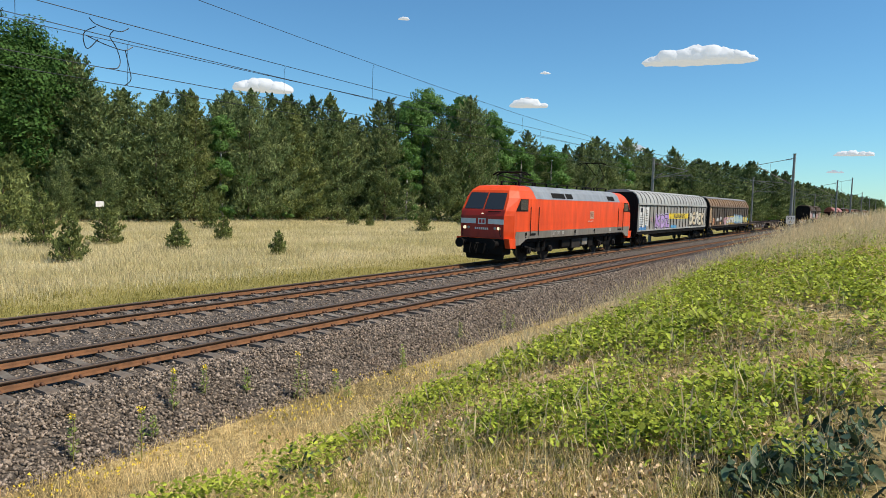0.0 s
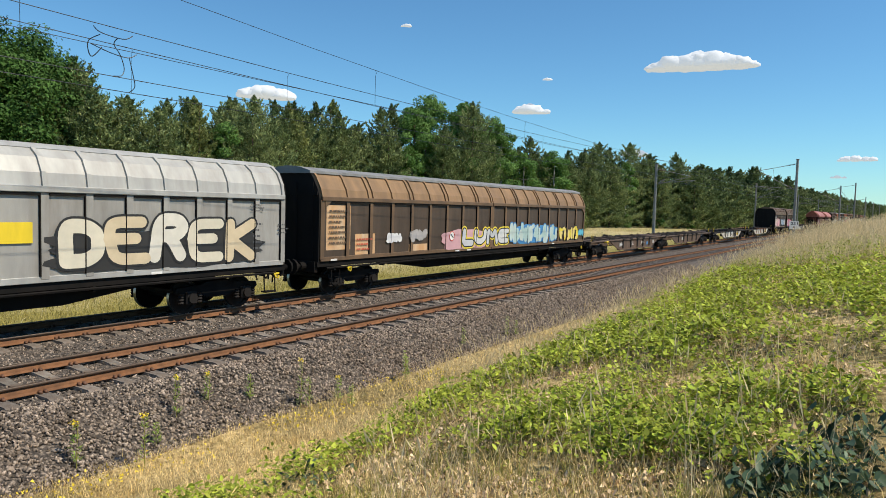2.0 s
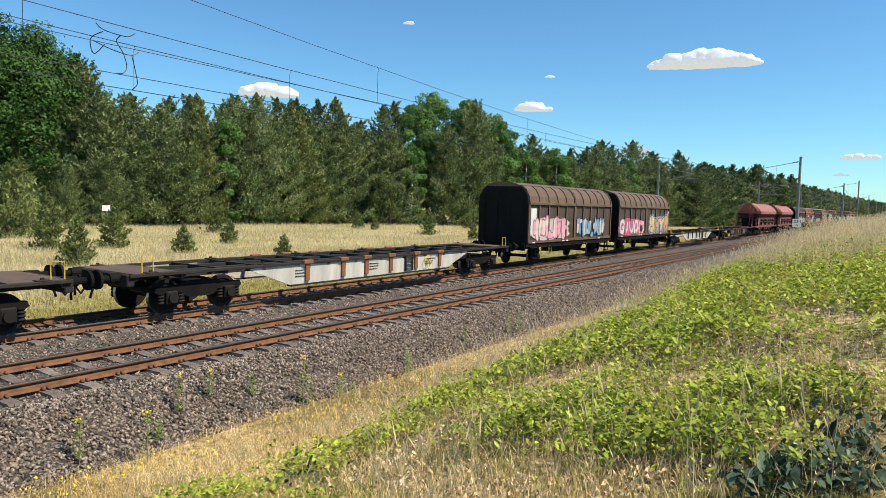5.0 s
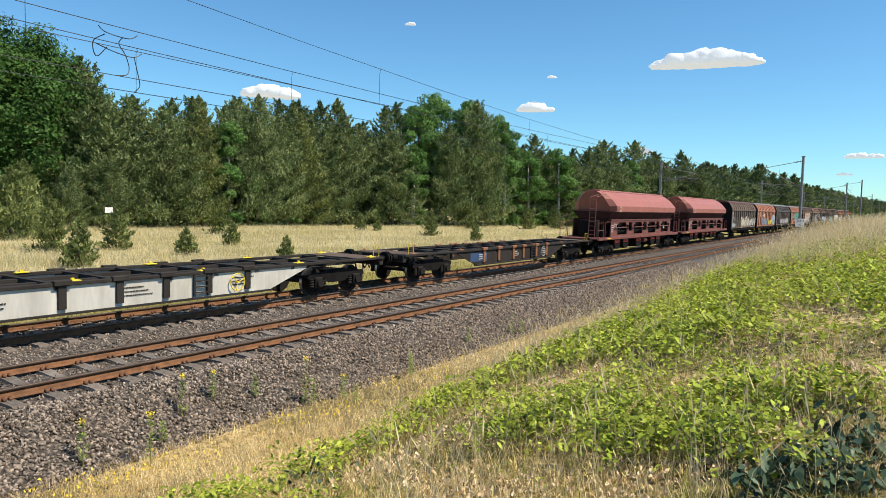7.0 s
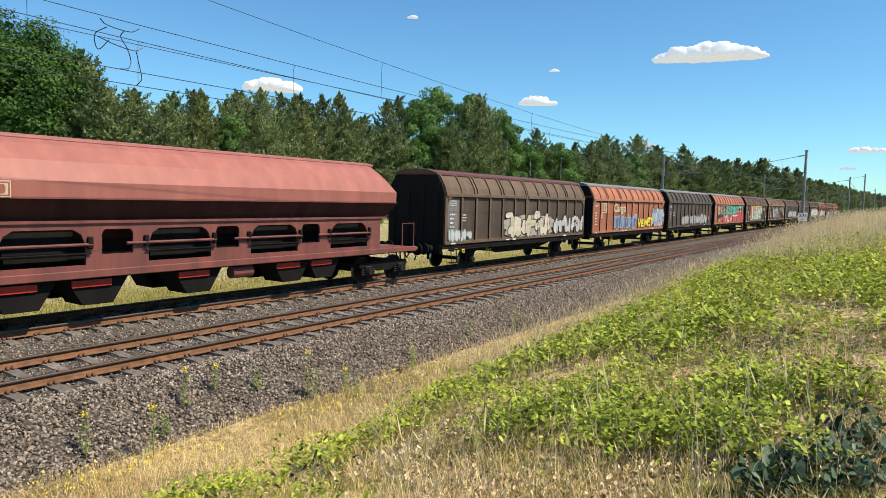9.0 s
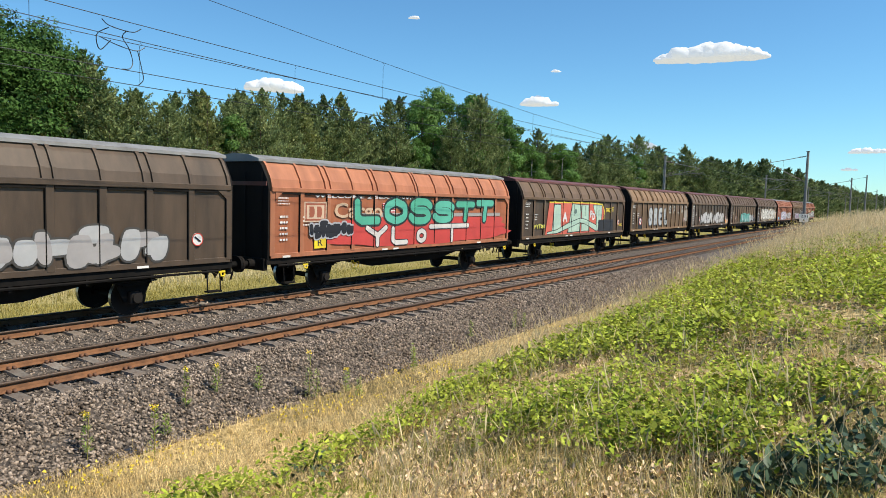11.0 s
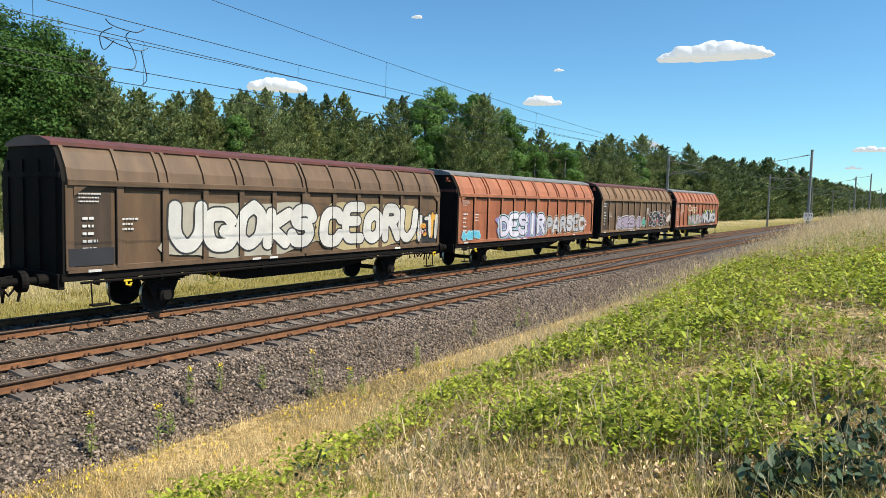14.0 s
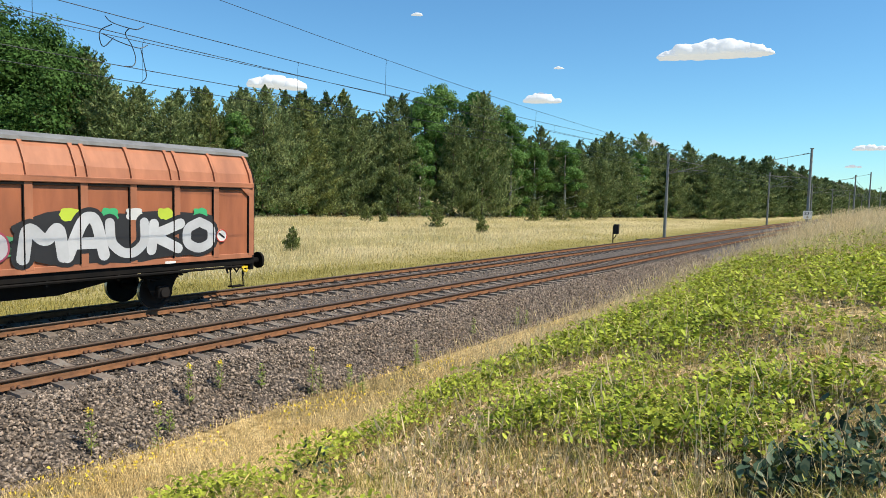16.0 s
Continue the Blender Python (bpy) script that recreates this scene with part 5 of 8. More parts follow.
def db_badge(w, x, z, y, wd, ht):
    """The operator's badge as plain shapes: a red frame on white with two red blocks."""
    bm = bmesh.new()
    box(bm, x - wd / 2, x + wd / 2, y, y + 0.006, z - ht / 2, z + ht / 2)
    bdg = part("badge", bm, spray((0.62, 0.45, 0.32)), w, "faded cream badge with a brown border")
    red = spray((0.34, 0.10, 0.055))
    bm = bmesh.new()
    t = 0.09 * ht
    m = 0.07 * ht
    X0, X1, Z0, Z1 = x - wd / 2 + m, x + wd / 2 - m, z - ht / 2 + m, z + ht / 2 - m
    for q in ((X0, X1, Z0, Z0 + t), (X0, X1, Z1 - t, Z1), (X0, X0 + t, Z0, Z1), (X1 - t, X1, Z0, Z1)):
        box(bm, q[0], q[1], y - 0.003, y, q[2], q[3])
    for c in (x - wd * 0.17, x + wd * 0.17):
        prism(bm, [(c - wd * 0.11, z - ht * 0.27), (c + wd * 0.07, z - ht * 0.27), (c + wd * 0.12, z - ht * 0.1), (c + wd * 0.12, z + ht * 0.12), (c + wd * 0.07, z + ht * 0.27), (c - wd * 0.11, z + ht * 0.27)], y - 0.003, y)
    part("badge_mark", bm, red, bdg)


# ---- locomotive ----
def locomotive():
    L = 19.58
    w = thing("electric_locomotive", "red electric locomotive with grey skirt and silver roof hauling the train", "locomotive")

    def outline(z, xf, wd, fw=1.2):
        return [(xf, -fw, z), (xf + 0.5, -wd, z), (L - xf - 0.5, -wd, z), (L - xf, -fw, z), (L - xf, fw, z), (L - xf - 0.5, wd, z), (xf + 0.5, wd, z), (xf, fw, z)]
    bm = bmesh.new()
    loft(bm, [outline(1.27, 0.68, 1.47), outline(1.62, 0.62, 1.5), outline(2.4, 0.64, 1.5), outline(2.62, 0.72, 1.5, 1.22), outline(3.26, 1.12, 1.5, 1.16), outline(3.62, 1.36, 1.3, 1.05), outline(3.84, 1.75, 1.08, 0.9), outline(3.9, 2.3, 0.8, 0.6)])
    part("body", bm, P_red, w, "bright red body shell")
    for s in (-1, 1):
        bm = bmesh.new()
        loft(bm, [[(1.3, s * 1.40, z), (1.3, s * yo, z), (L - 1.3, s * yo, z), (L - 1.3, s * 1.40, z)] for z, yo in ((1.26, 1.474), (1.63, 1.506))])
        part("skirt", bm, P_skirt, w, "dull grey lower band")
    for x0, x1, f in ((0.66, 2.9, 1), (L - 2.9, L - 0.66, -1)):
        xc_ = x0 if f > 0 else x1
        out = [(x0 + 0.7, 1.29), (x1, 1.29), (x1 - 0.5, 1.22), (x0 + 1.2, 0.97), (x0 + 0.7, 0.96)] if f > 0 else [(x1 - 0.7, 1.29), (x0, 1.29), (x0 + 0.5, 1.22), (x1 - 1.2, 0.97), (x1 - 0.7, 0.96)]
        for s in (-1, 1):
            bm = bmesh.new()
            prism(bm, [(u, z) for u, z in out if abs(u - xc_) > 0.55], *sorted((s * 1.40, s * 1.478)))
            part("cab_apron", bm, P_skirt, w)
            bm = bmesh.new()
            e = x0 if f > 0 else x1
            prism(bm, [(e + f * 0.02, 1.3), (e + f * 0.75, 1.3), (e + f * 0.75, 0.82), (e + f * 0.16, 0.84)], *sorted((s * 1.2, s * 1.476)))
            part("corner_apron", bm, P_red, w)
        bm = bmesh.new()
        xa = x0 if f > 0 else x1
        box(bm, min(xa, xa + f * 0.25), max(xa, xa + f * 0.25), -1.2, 1.2, 0.95, 1.29, 0.03)
        part("buffer_beam", bm, P_black, w)
        # front: red apron darkened for shade, pale band, lamps, windscreen
        xf = 0.62 if f > 0 else L - 0.62
        bm = bmesh.new()
        box(bm, *sorted((xf - f * 0.012, xf + f * 0.08)), -1.19, 1.19, 1.30, 2.38)
        prism(bm, [(xf + f * u, z) for u, z in ((-0.008, 2.38), (0.078, 2.62), (0.125, 2.69), (0.2, 2.69), (0.15, 2.62), (0.06, 2.38))], -1.19, 1.19)
        front = part("front_panel", bm, P_redfront, w, "front panel in red darkened for its shade")
        bm = bmesh.new()
        box(bm, *sorted((xf - f * 0.018, xf)), -1.19, -0.34, 1.98, 2.22)
        box(bm, *sorted((xf - f * 0.018, xf)), 0.34, 1.19, 1.98, 2.22)
        part("front_band", bm, P_white, front, "pale grey band across the front")
        bm = bmesh.new()
        box(bm, *sorted((xf - f * 0.02, xf)), -0.21, 0.21, 1.96, 2.24)
        part("front_badge", bm, P_white, front)
        bm = bmesh.new()
        for y in (-0.09, 0.09):
            box(bm, *sorted((xf - f * 0.024, xf)), y - 0.06, y + 0.06, 2.01, 2.19)
        part("front_badge_mark", bm, spray((0.55, 0.03, 0.02)), front)
        bm = bmesh.new()
        for i in range(7):
            y = -0.35 + 0.11 * i
            box(bm, *sorted((xf - f * 0.018, xf)), y, y + 0.07, 1.70, 1.80)
        part("number_bars", bm, P_white, front)
        for y in (-0.95, 0.95):
            bm = bmesh.new()
            cyl(bm, (xf - f * 0.06, y, 1.78), (xf + f * 0.02, y, 1.78), 0.08, 16)
            part("headlight", bm, M_lamp if f > 0 else M_glass, w, "round glowing headlight" if f > 0 else "")
            bm = bmesh.new()
            cyl(bm, (xf - f * 0.05, y * 0.78, 1.78), (xf + f * 0.02, y * 0.78, 1.78), 0.065, 14)
            part("tail_light", bm, P_palegrey, w)
            bm = bmesh.new()
            tube(bm, [(xf - f * 0.08, y * 1.05, 1.95), (xf - f * 0.1, y * 1.12, 1.5), (xf, y * 1.12, 1.4)], 0.018, 5)
            part("front_handrail", bm, P_black, w)
        bm = bmesh.new()
        cyl(bm, (xf + f * 0.02, 0, 2.42), (xf + f * 0.12, 0, 2.42), 0.09, 14)
        part("top_headlight", bm, M_lamp if f > 0 else M_glass, w)
        # windscreen in two panes on the sloping front
        for y0, y1 in ((-1.08, -0.05), (0.05, 1.08)):
            bm = bmesh.new()
            a, b = (2.70, 0.10), (3.52, 0.66)
            vs = []
            for z, dx in ((2.70, 0.765), (3.50, 1.262)):
                for y in (y0, y1):
                    vs.append((z, dx, y * (1.0 if z < 3 else 0.93)))
            pts = [bm.verts.new(((xf - f * 0.62) + f * (dx - 0.03), y, z)) for z, dx, y in vs] + [bm.verts.new(((xf - f * 0.62) + f * (dx + 0.03), y, z)) for z, dx, y in vs]
            for q in ((0, 1, 3, 2), (4, 6, 7, 5), (0, 4, 5, 1), (2, 3, 7, 6), (0, 2, 6, 4), (1, 5, 7, 3)):
                bm.faces.new([pts[i] for i in q])
            bmesh.ops.recalc_face_normals(bm, faces=bm.faces)
            part("windscreen", bm, M_glass, w, "dark reflecting windscreen pane")
        bm = bmesh.new()
        tube(bm, [(xf - f * 0.03 + f * 0.1, -1.0, 2.6), (xf + f * 0.05, -0.3, 2.58)], 0.02, 5)
        part("wiper", bm, P_black, w)
        # snow plough and hoses, with an added block that fills in the dark
        bm = bmesh.new()
        prism(bm, [(-1.1, 0.56), (1.1, 0.56), (1.0, 0.24), (-1.0, 0.24)], *sorted((xf + f * 0.32, xf + f * 0.40)), "x")
        # added black block in place of the shade under the beam
        box(bm, *sorted((xf + f * 0.1, xf + f * 1.0)), -1.1, 1.1, 0.5, 1.0, 0.03)
        for y in (-0.45, -0.3, 0.3, 0.45):
            tube(bm, [(xf - f * 0.05, y, 1.0), (xf - f * 0.18, y, 0.7), (xf - f * 0.1, y * 0.8, 0.5), (xf + f * 0.05, y, 0.6)], 0.025, 5)
        part("rail_guard", bm, P_black, w)
    # cab side: window, door, handrails
    for f, x0 in ((1, 0), (-1, L)):
        for s in (-1, 1):
            y = s * 1.502
            bm = bmesh.new()
            out = [(x0 + f * 1.25, 2.62), (x0 + f * 2.55, 2.62), (x0 + f * 2.55, 3.22), (x0 + f * 1.75, 3.22)]
            prism(bm, out, *sorted((y, y + s * 0.008)))
            win = part("side_window", bm, P_black, w)
            bm = bmesh.new()
            box(bm, *sorted((x0 + f * 1.72, x0 + f * 2.48)), *sorted((y + s * 0.006, y + s * 0.016)), 2.68, 3.17)
            part("window_pane", bm, M_glass, win)
            bm = bmesh.new()
            box(bm, *sorted((x0 + f * 2.85, x0 + f * 3.6)), *sorted((y - s * 0.03, y + s * 0.006)), 1.65, 3.24, 0.01)
            door = part("cab_door", bm, P_red, w)
            for xx in (2.78, 3.72):
                bm = bmesh.new()
                tube(bm, [(x0 + f * xx, y + s * 0.05, 1.4), (x0 + f * xx, y + s * 0.05, 2.85)], 0.02, 6)
                part("door_handrail", bm, P_black, w)
            bm = bmesh.new()
            box(bm, *sorted((x0 + f * 2.9, x0 + f * 3.5)), *sorted((y - s * 0.01, y + s * 0.006)), 1.42, 1.52, 0.02)
            part("door_step", bm, P_black, w)
    # silver roof with grilles
    bm = bmesh.new()
    xa, xb = 3.4, 16.2
    prism(bm, [(-1.507, 3.25), (-1.308, 3.63), (-1.085, 3.85), (-0.8, 3.92), (0.8, 3.92), (1.085, 3.85), (1.308, 3.63), (1.507, 3.25)], xa, xb, "x")
    part("roof_hood", bm, P_silver, w, "silver grey roof hood")
    for x0, x1 in ((5.5, 7.2), (7.4, 8.3), (14.0, 15.2)):
        for s in (-1, 1):
            bm = bmesh.new()
            vs = [(x0, s * 1.478, 3.33), (x1, s * 1.478, 3.33), (x1, s * 1.337, 3.6), (x0, s * 1.337, 3.6)]
            pts = [bm.verts.new(v) for v in vs] + [bm.verts.new((v[0], v[1] - s * 0.05, v[2] - 0.03)) for v in vs]
            for q in ((0, 1, 2, 3), (7, 6, 5, 4), (0, 4, 5, 1), (1, 5, 6, 2), (2, 6, 7, 3), (3, 7, 4, 0)):
                bm.faces.new([pts[i] for i in q])
            bmesh.ops.recalc_face_normals(bm, faces=bm.faces)
            part("roof_grille", bm, P_black, w)
    bm = bmesh.new()
    box(bm, 6.3, 13.3, -1.0, 1.0, 0.5, 1.28, 0.03)
    part("transformer_tank", bm, P_black, w, "black equipment case between the bogies")
    # pantographs: one folded, one raised
    for xp, up in ((4.2, 0), (15.3, 1)):
        bm = bmesh.new()
        for y in (-0.5, 0.5):
            tube(bm, [(xp - 0.9, y, 4.12), (xp + 0.9, y, 4.12)], 0.03, 6)
            for x in (xp - 0.8, xp + 0.8):
                cyl(bm, (x, y, 3.9), (x, y, 4.12), 0.06, 10)
        if up:
            knee = (xp + 0.9, 5.0)
            for y in (-0.35, 0.35):
                tube(bm, [(xp - 0.7, y, 4.15), (knee[0], y * 0.8, knee[1]), (xp - 0.5, y * 1.2, 5.7)], 0.025, 6)
            for x in (xp - 0.75, xp - 0.3):
                tube(bm, [(x, -0.95, 5.62), (x, -0.7, 5.76), (x, 0.7, 5.76), (x, 0.95, 5.62)], 0.025, 6)
        else:
            for y in (-0.4, 0.4):
                tube(bm, [(xp + 1.0, y, 4.25), (xp - 1.2, y, 4.42), (xp + 0.7, y, 4.55)], 0.04, 6)
            for x in (xp - 0.9, xp - 0.5):
                tube(bm, [(x, -0.98, 4.45), (x, -0.7, 4.6), (x, 0.7, 4.6), (x, 0.98, 4.45)], 0.04, 6)
        part("pantograph", bm, P_black, w, "raised pantograph" if up else "folded pantograph")
    bm = bmesh.new()
    for x in np.linspace(5.5, 14.2, 7):
        cyl(bm, (x, -0.4, 3.9), (x, -0.4, 4.12), 0.05, 8)
    tube(bm, [(5.0, -0.4, 4.12), (14.4, -0.4, 4.12)], 0.02, 5)
    part("roof_conductor", bm, P_black, w)
    # running gear
    for xc in (4.75, L - 4.75):
        for dx in (-1.3, 1.3):
            for s in (-0.75, 0.75):
                m = Matrix.Translation((xc + dx, s, 0.62)) @ Matrix.Diagonal((1.35, 1, 1.35, 1))
                wh = add_mesh("wheel", shared("wheel", wheel_mesh), w)
                wh.location, wh.scale = (xc + dx, s, 0.615), (1.34, 1, 1.34)
                t = add_mesh("wheel_tread", shared("tread", tread_mesh), wh)
            for s in (-1.1, 1.1):
                add_mesh("axle_box", shared("axlebox", axlebox_mesh), w, "", Matrix.Translation((xc + dx, s, 0.62)) @ Matrix.Rotation(0 if s < 0 else math.pi, 4, "Z"))
        bm = bmesh.new()
        for s in (-1.05, 1.05):
            prism(bm, [(xc - 2.0, 0.75), (xc - 1.9, 1.0), (xc + 1.9, 1.0), (xc + 2.0, 0.75), (xc + 0.9, 0.7), (xc + 0.5, 0.5), (xc - 0.5, 0.5), (xc - 0.9, 0.7)], s - 0.05, s + 0.05)
        box(bm, xc - 0.3, xc + 0.3, -1, 1, 0.5, 1.2)
        for s in (-1.18, 1.18):
            for d in (-0.35, 0.35):
                cyl(bm, (xc + d, s, 0.75), (xc + d, s, 1.2), 0.12, 10)
            tube(bm, [(xc - 1.9, s, 0.85), (xc - 0.6, s, 0.62)], 0.05, 6)
        part("bogie_frame", bm, P_black, w)
    for x0, x1, z0, mat in ((7.6, 8.7, 0.6, P_black), (9.0, 10.3, 0.5, P_flatblack), (10.6, 11.4, 0.62, P_skirt), (11.6, 12.3, 0.5, P_black)):
        for s in (-1, 1):
            bm = bmesh.new()
            box(bm, x0, x1, *sorted((s * 0.6, s * 1.2)), z0, 1.1, 0.03)
            part("equipment_box", bm, mat, w)
    bm = bmesh.new()
    box(bm, 1.0, L - 1.0, -1.25, 1.25, 1.05, 1.3)
    part("underframe", bm, P_black, w)
    db_badge(w, 11.2, 2.42, -1.512, 0.62, 0.44)
    bars(w, 10.6, 11.9, 2.0, 2.12, -1.507, 1, P_white, 3, "number_bars")
    for x in (5.6, 6.2, 6.8, 14.3):
        bars(w, x, x + 0.4, 1.38, 1.56, -1.507, 3, P_white, int(x), "data_panel")
    bm = bmesh.new()
    for x in (2.4, 8.7, 11.7):
        cyl(bm, (x, -1.52, 1.5), (x, -1.49, 1.5), 0.09, 12)
        box(bm, x - 0.04, x + 0.04, -1.512, -1.5, 1.3, 1.37)
    part("skirt_fitting", bm, P_black, w)
    ends(w, L)
    return w


def wild(parent, x0, x1, z0, z1, y, cols, edge, seed, n=6, back=None, glow=None):
    """An unreadable sprayed piece: interlocking angular and rounded shapes with outlines."""
    rng = np.random.default_rng(seed)
    if back is not None:
        blob(parent, "graffiti_patch", x0 - 0.1, x1 + 0.1, z0, z1 - 0.05, y + 0.004, spray(back), seed, 13)
    wd = (x1 - x0) / n
    for layer in ((2, 1, 0) if glow else (1, 0)):
        r2 = np.random.default_rng(seed + 5)
        bms = {}
        for i in range(n):
            cx = x0 + (i + 0.5) * wd
            strokes = r2.integers(3, 5)
            for s in range(strokes):
                a0 = (cx + r2.uniform(-0.5, 0.5) * wd, z0 + r2.uniform(0.05, 0.95) * (z1 - z0))
                horizontal = r2.uniform() < 0.35
                ln = wd * r2.uniform(0.4, 0.8) if horizontal else (z1 - z0) * r2.uniform(0.5, 0.95)
                t = wd * r2.uniform(0.17, 0.29)
                tilt = r2.uniform(-0.3, 0.45)
                if horizontal:
                    pts = [(a0[0] - ln / 2, a0[1] - t), (a0[0] + ln / 2, a0[1] - t * 0.7 + tilt * t), (a0[0] + ln * 0.6, a0[1] + t * 0.2), (a0[0] + ln / 2, a0[1] + t), (a0[0] - ln / 2, a0[1] + t * 0.9)]
                else:
                    zc = (z0 + z1) / 2 + r2.uniform(-0.1, 0.1) * (z1 - z0)
                    pts = [(a0[0] - t, zc - ln / 2), (a0[0] + t, zc - ln / 2), (a0[0] + t + tilt * wd * 0.5, zc + ln / 2), (a0[0] + tilt * wd * 0.5, zc + ln * 0.58), (a0[0] - t + tilt * wd * 0.5, zc + ln / 2)]
                for _ in range(2):
                    pts = [(p[0] * e + q[0] * (1 - e), p[1] * e + q[1] * (1 - e)) for p, q in zip(pts, pts[1:] + pts[:1]) for e in (0.75, 0.25)]
                c = np.mean(pts, 0)
                g = {0: 0.0, 1: 0.055, 2: 0.1}[layer]
                q = []
                for p in pts:
                    d = np.array(p) - c
                    d = d / max(np.linalg.norm(d), 1e-5)
                    q.append((min(max(p[0] + d[0] * g, x0 - 0.1), x1 + 0.1), min(max(p[1] + d[1] * g, 1.3), 3.1)))
                key = cols[(i + s) % len(cols)] if layer == 0 else (edge if layer == 1 else glow)
                b = bms.setdefault(key, bmesh.new())
                yy = y - 0.002 - 0.004 * (2 - layer) - 0.0006 * (s + strokes * (i % 2))
                b.faces.new([b.verts.new((u, yy, z)) for u, z in q])
        for key, b in bms.items():
            tagged(part("graffiti_piece" if layer == 0 else "graffiti_outline", b, spray(key), parent, "sprayed graffiti shapes" if layer == 0 else ""), kind="stuff")


def patch(w, x0, x1, z0, z1, mat, name="painted_panel", y=-1.4145, label=""):
    bm = bmesh.new()
    box(bm, x0, x1, y, y + 0.012, z0, z1)
    part(name, bm, mat, w, label)


# ---- the train, front to back ----
TRAIN = []
CREAM, PINK, LILAC, SILVER, TEAL, CYAN, ORANGE = (0.62, 0.56, 0.42), (0.75, 0.36, 0.42), (0.47, 0.30, 0.62), (0.55, 0.56, 0.57), (0.10, 0.42, 0.37), (0.12, 0.48, 0.62), (0.75, 0.32, 0.05)
GREEN, YEL, DKB = (0.10, 0.36, 0.22), (0.78, 0.62, 0.05), (0.03, 0.05, 0.13)


def build_train():
    YG = -1.446
    TRAIN.append((locomotive(), 27.75))
    # light grey long wagon
    w = sliding_wagon("long light grey sliding-wall wagon with purple graffiti and a yellow panel", 22.85, P_lightgrey, P_palegrey, P_palegrey, 2, 11, True, True)
    TRAIN.append((w, 47.45))
    patch(w, 0.95, 2.1, 1.4, 2.98, P_white, "white_panel", -1.443)
    patch(w, 2.35, 3.2, 1.55, 2.98, P_white, "white_panel", -1.443)
    bars(w, 1.05, 2.0, 1.5, 2.4, -1.4465, 7, spray((0.1, 0.1, 0.1)), 1)
    bars(w, 2.45, 3.1, 1.7, 2.8, -1.4465, 6, spray((0.1, 0.1, 0.1)), 2)
    patch(w, 1.2, 1.75, 2.6, 2.92, spray(BLK), "dark_emblem", -1.447)
    patch(w, 2.42, 2.72, 1.45, 1.66, spray((0.05, 0.2, 0.35)), "small_screen", -1.447)
    wild(w, 1.0, 2.6, 1.28, 1.45, YG, [(0.08, 0.30, 0.62)], (0.06, 0.2, 0.5), 3, 6)
    round_sign(w, 4.1, 2.05, -1.452)
    graffiti(w, "KDZ", 4.9, 8.9, 1.28, 2.45, YG, [LILAC, (0.52, 0.36, 0.66)], BLK, None, 8, (0.58, 0.50, 0.66))
    patch(w, 8.5, 15.1, 2.06, 2.5, P_yellow, "advert_panel", -1.4445, "yellow advertising panel with dark block lettering")
    bm = bmesh.new()
    for i in range(7):
        x = 10.4 + i * 0.52
        box(bm, x, x + 0.13, -1.449, -1.446, 2.14, 2.42)
        box(bm, x, x + 0.4, -1.449, -1.446, 2.14 if i % 2 else 2.35, 2.21 if i % 2 else 2.42)
        box(bm, x + 0.28, x + 0.4, -1.449, -1.446, 2.14, 2.42 if i % 3 else 2.28)
    part("advert_lettering", bm, spray((0.03, 0.03, 0.05)), w)
    blob(w, "graffiti_patch", 15.4, 21.2, 1.34, 2.3, YG + 0.003, spray((0.03, 0.028, 0.026)), 12, 13)
    graffiti(w, "DEREK", 15.5, 21.0, 1.32, 2.75, YG, [(0.68, 0.62, 0.48), (0.64, 0.52, 0.34), (0.70, 0.66, 0.56)], (0.02, 0.02, 0.02), None, 13, None, False, 1.1)
    wild(w, 9.5, 11.2, 1.3, 1.48, YG, [(0.08, 0.36, 0.65)], (0.1, 0.3, 0.5), 5, 5)
    data_panels(w, 20.9, spray((0.1, 0.1, 0.1)), 30)
    # brown long wagon
    w = sliding_wagon("long brown sliding-wall wagon with pale ochre panels and white graffiti", 23.25, P_dark, P_tan, P_roofgrey, 2, 9, False, True, P_brown)
    TRAIN.append((w, 70.45))
    ochre = paint("faded_ochre_panel", (0.55, 0.30, 0.13), (0.6, 0.5, 0.36), 0.7)
    patch(w, 0.95, 2.1, 1.55, 3.0, ochre, "ochre_panel")
    patch(w, 2.35, 3.4, 1.35, 2.05, ochre, "ochre_panel")
    patch(w, 5.4, 6.6, 1.35, 1.6, ochre, "ochre_panel")
    bars(w, 1.05, 2.0, 1.7, 2.9, YG, 7, spray((0.12, 0.08, 0.05)), 41)
    bars(w, 2.4, 3.3, 1.45, 1.95, YG, 3, spray((0.5, 0.1, 0.05)), 42)
    wild(w, 4.0, 4.8, 1.75, 2.0, YG, [WHT], WHT, 44, 4)
    wild(w, 5.4, 6.5, 1.75, 2.1, YG, [(0.45, 0.42, 0.4)], (0.4, 0.38, 0.36), 45, 4)
    blob(w, "graffiti_patch", 7.6, 11.2, 1.3, 2.1, YG + 0.003, spray((0.62, 0.36, 0.38)), 4)
    round_sign(w, 8.3, 1.85, -1.452, 0.2)
    graffiti(w, "LUME", 9.0, 13.2, 1.33, 2.25, YG, [SILVER, (0.62, 0.62, 0.6)], BLK, None, 9, YEL)
    wild(w, 13.4, 18.6, 1.35, 2.3, YG, [(0.40, 0.55, 0.52), (0.5, 0.6, 0.55)], (0.05, 0.22, 0.5), 14, 7, (0.06, 0.25, 0.5))
    wild(w, 18.9, 21.6, 1.35, 2.1, YG, [YEL, (0.75, 0.6, 0.2)], BLK, 15, 5)
    wild(w, 21.7, 22.4, 1.6, 1.9, YG, [CYAN], CYAN, 16, 3)
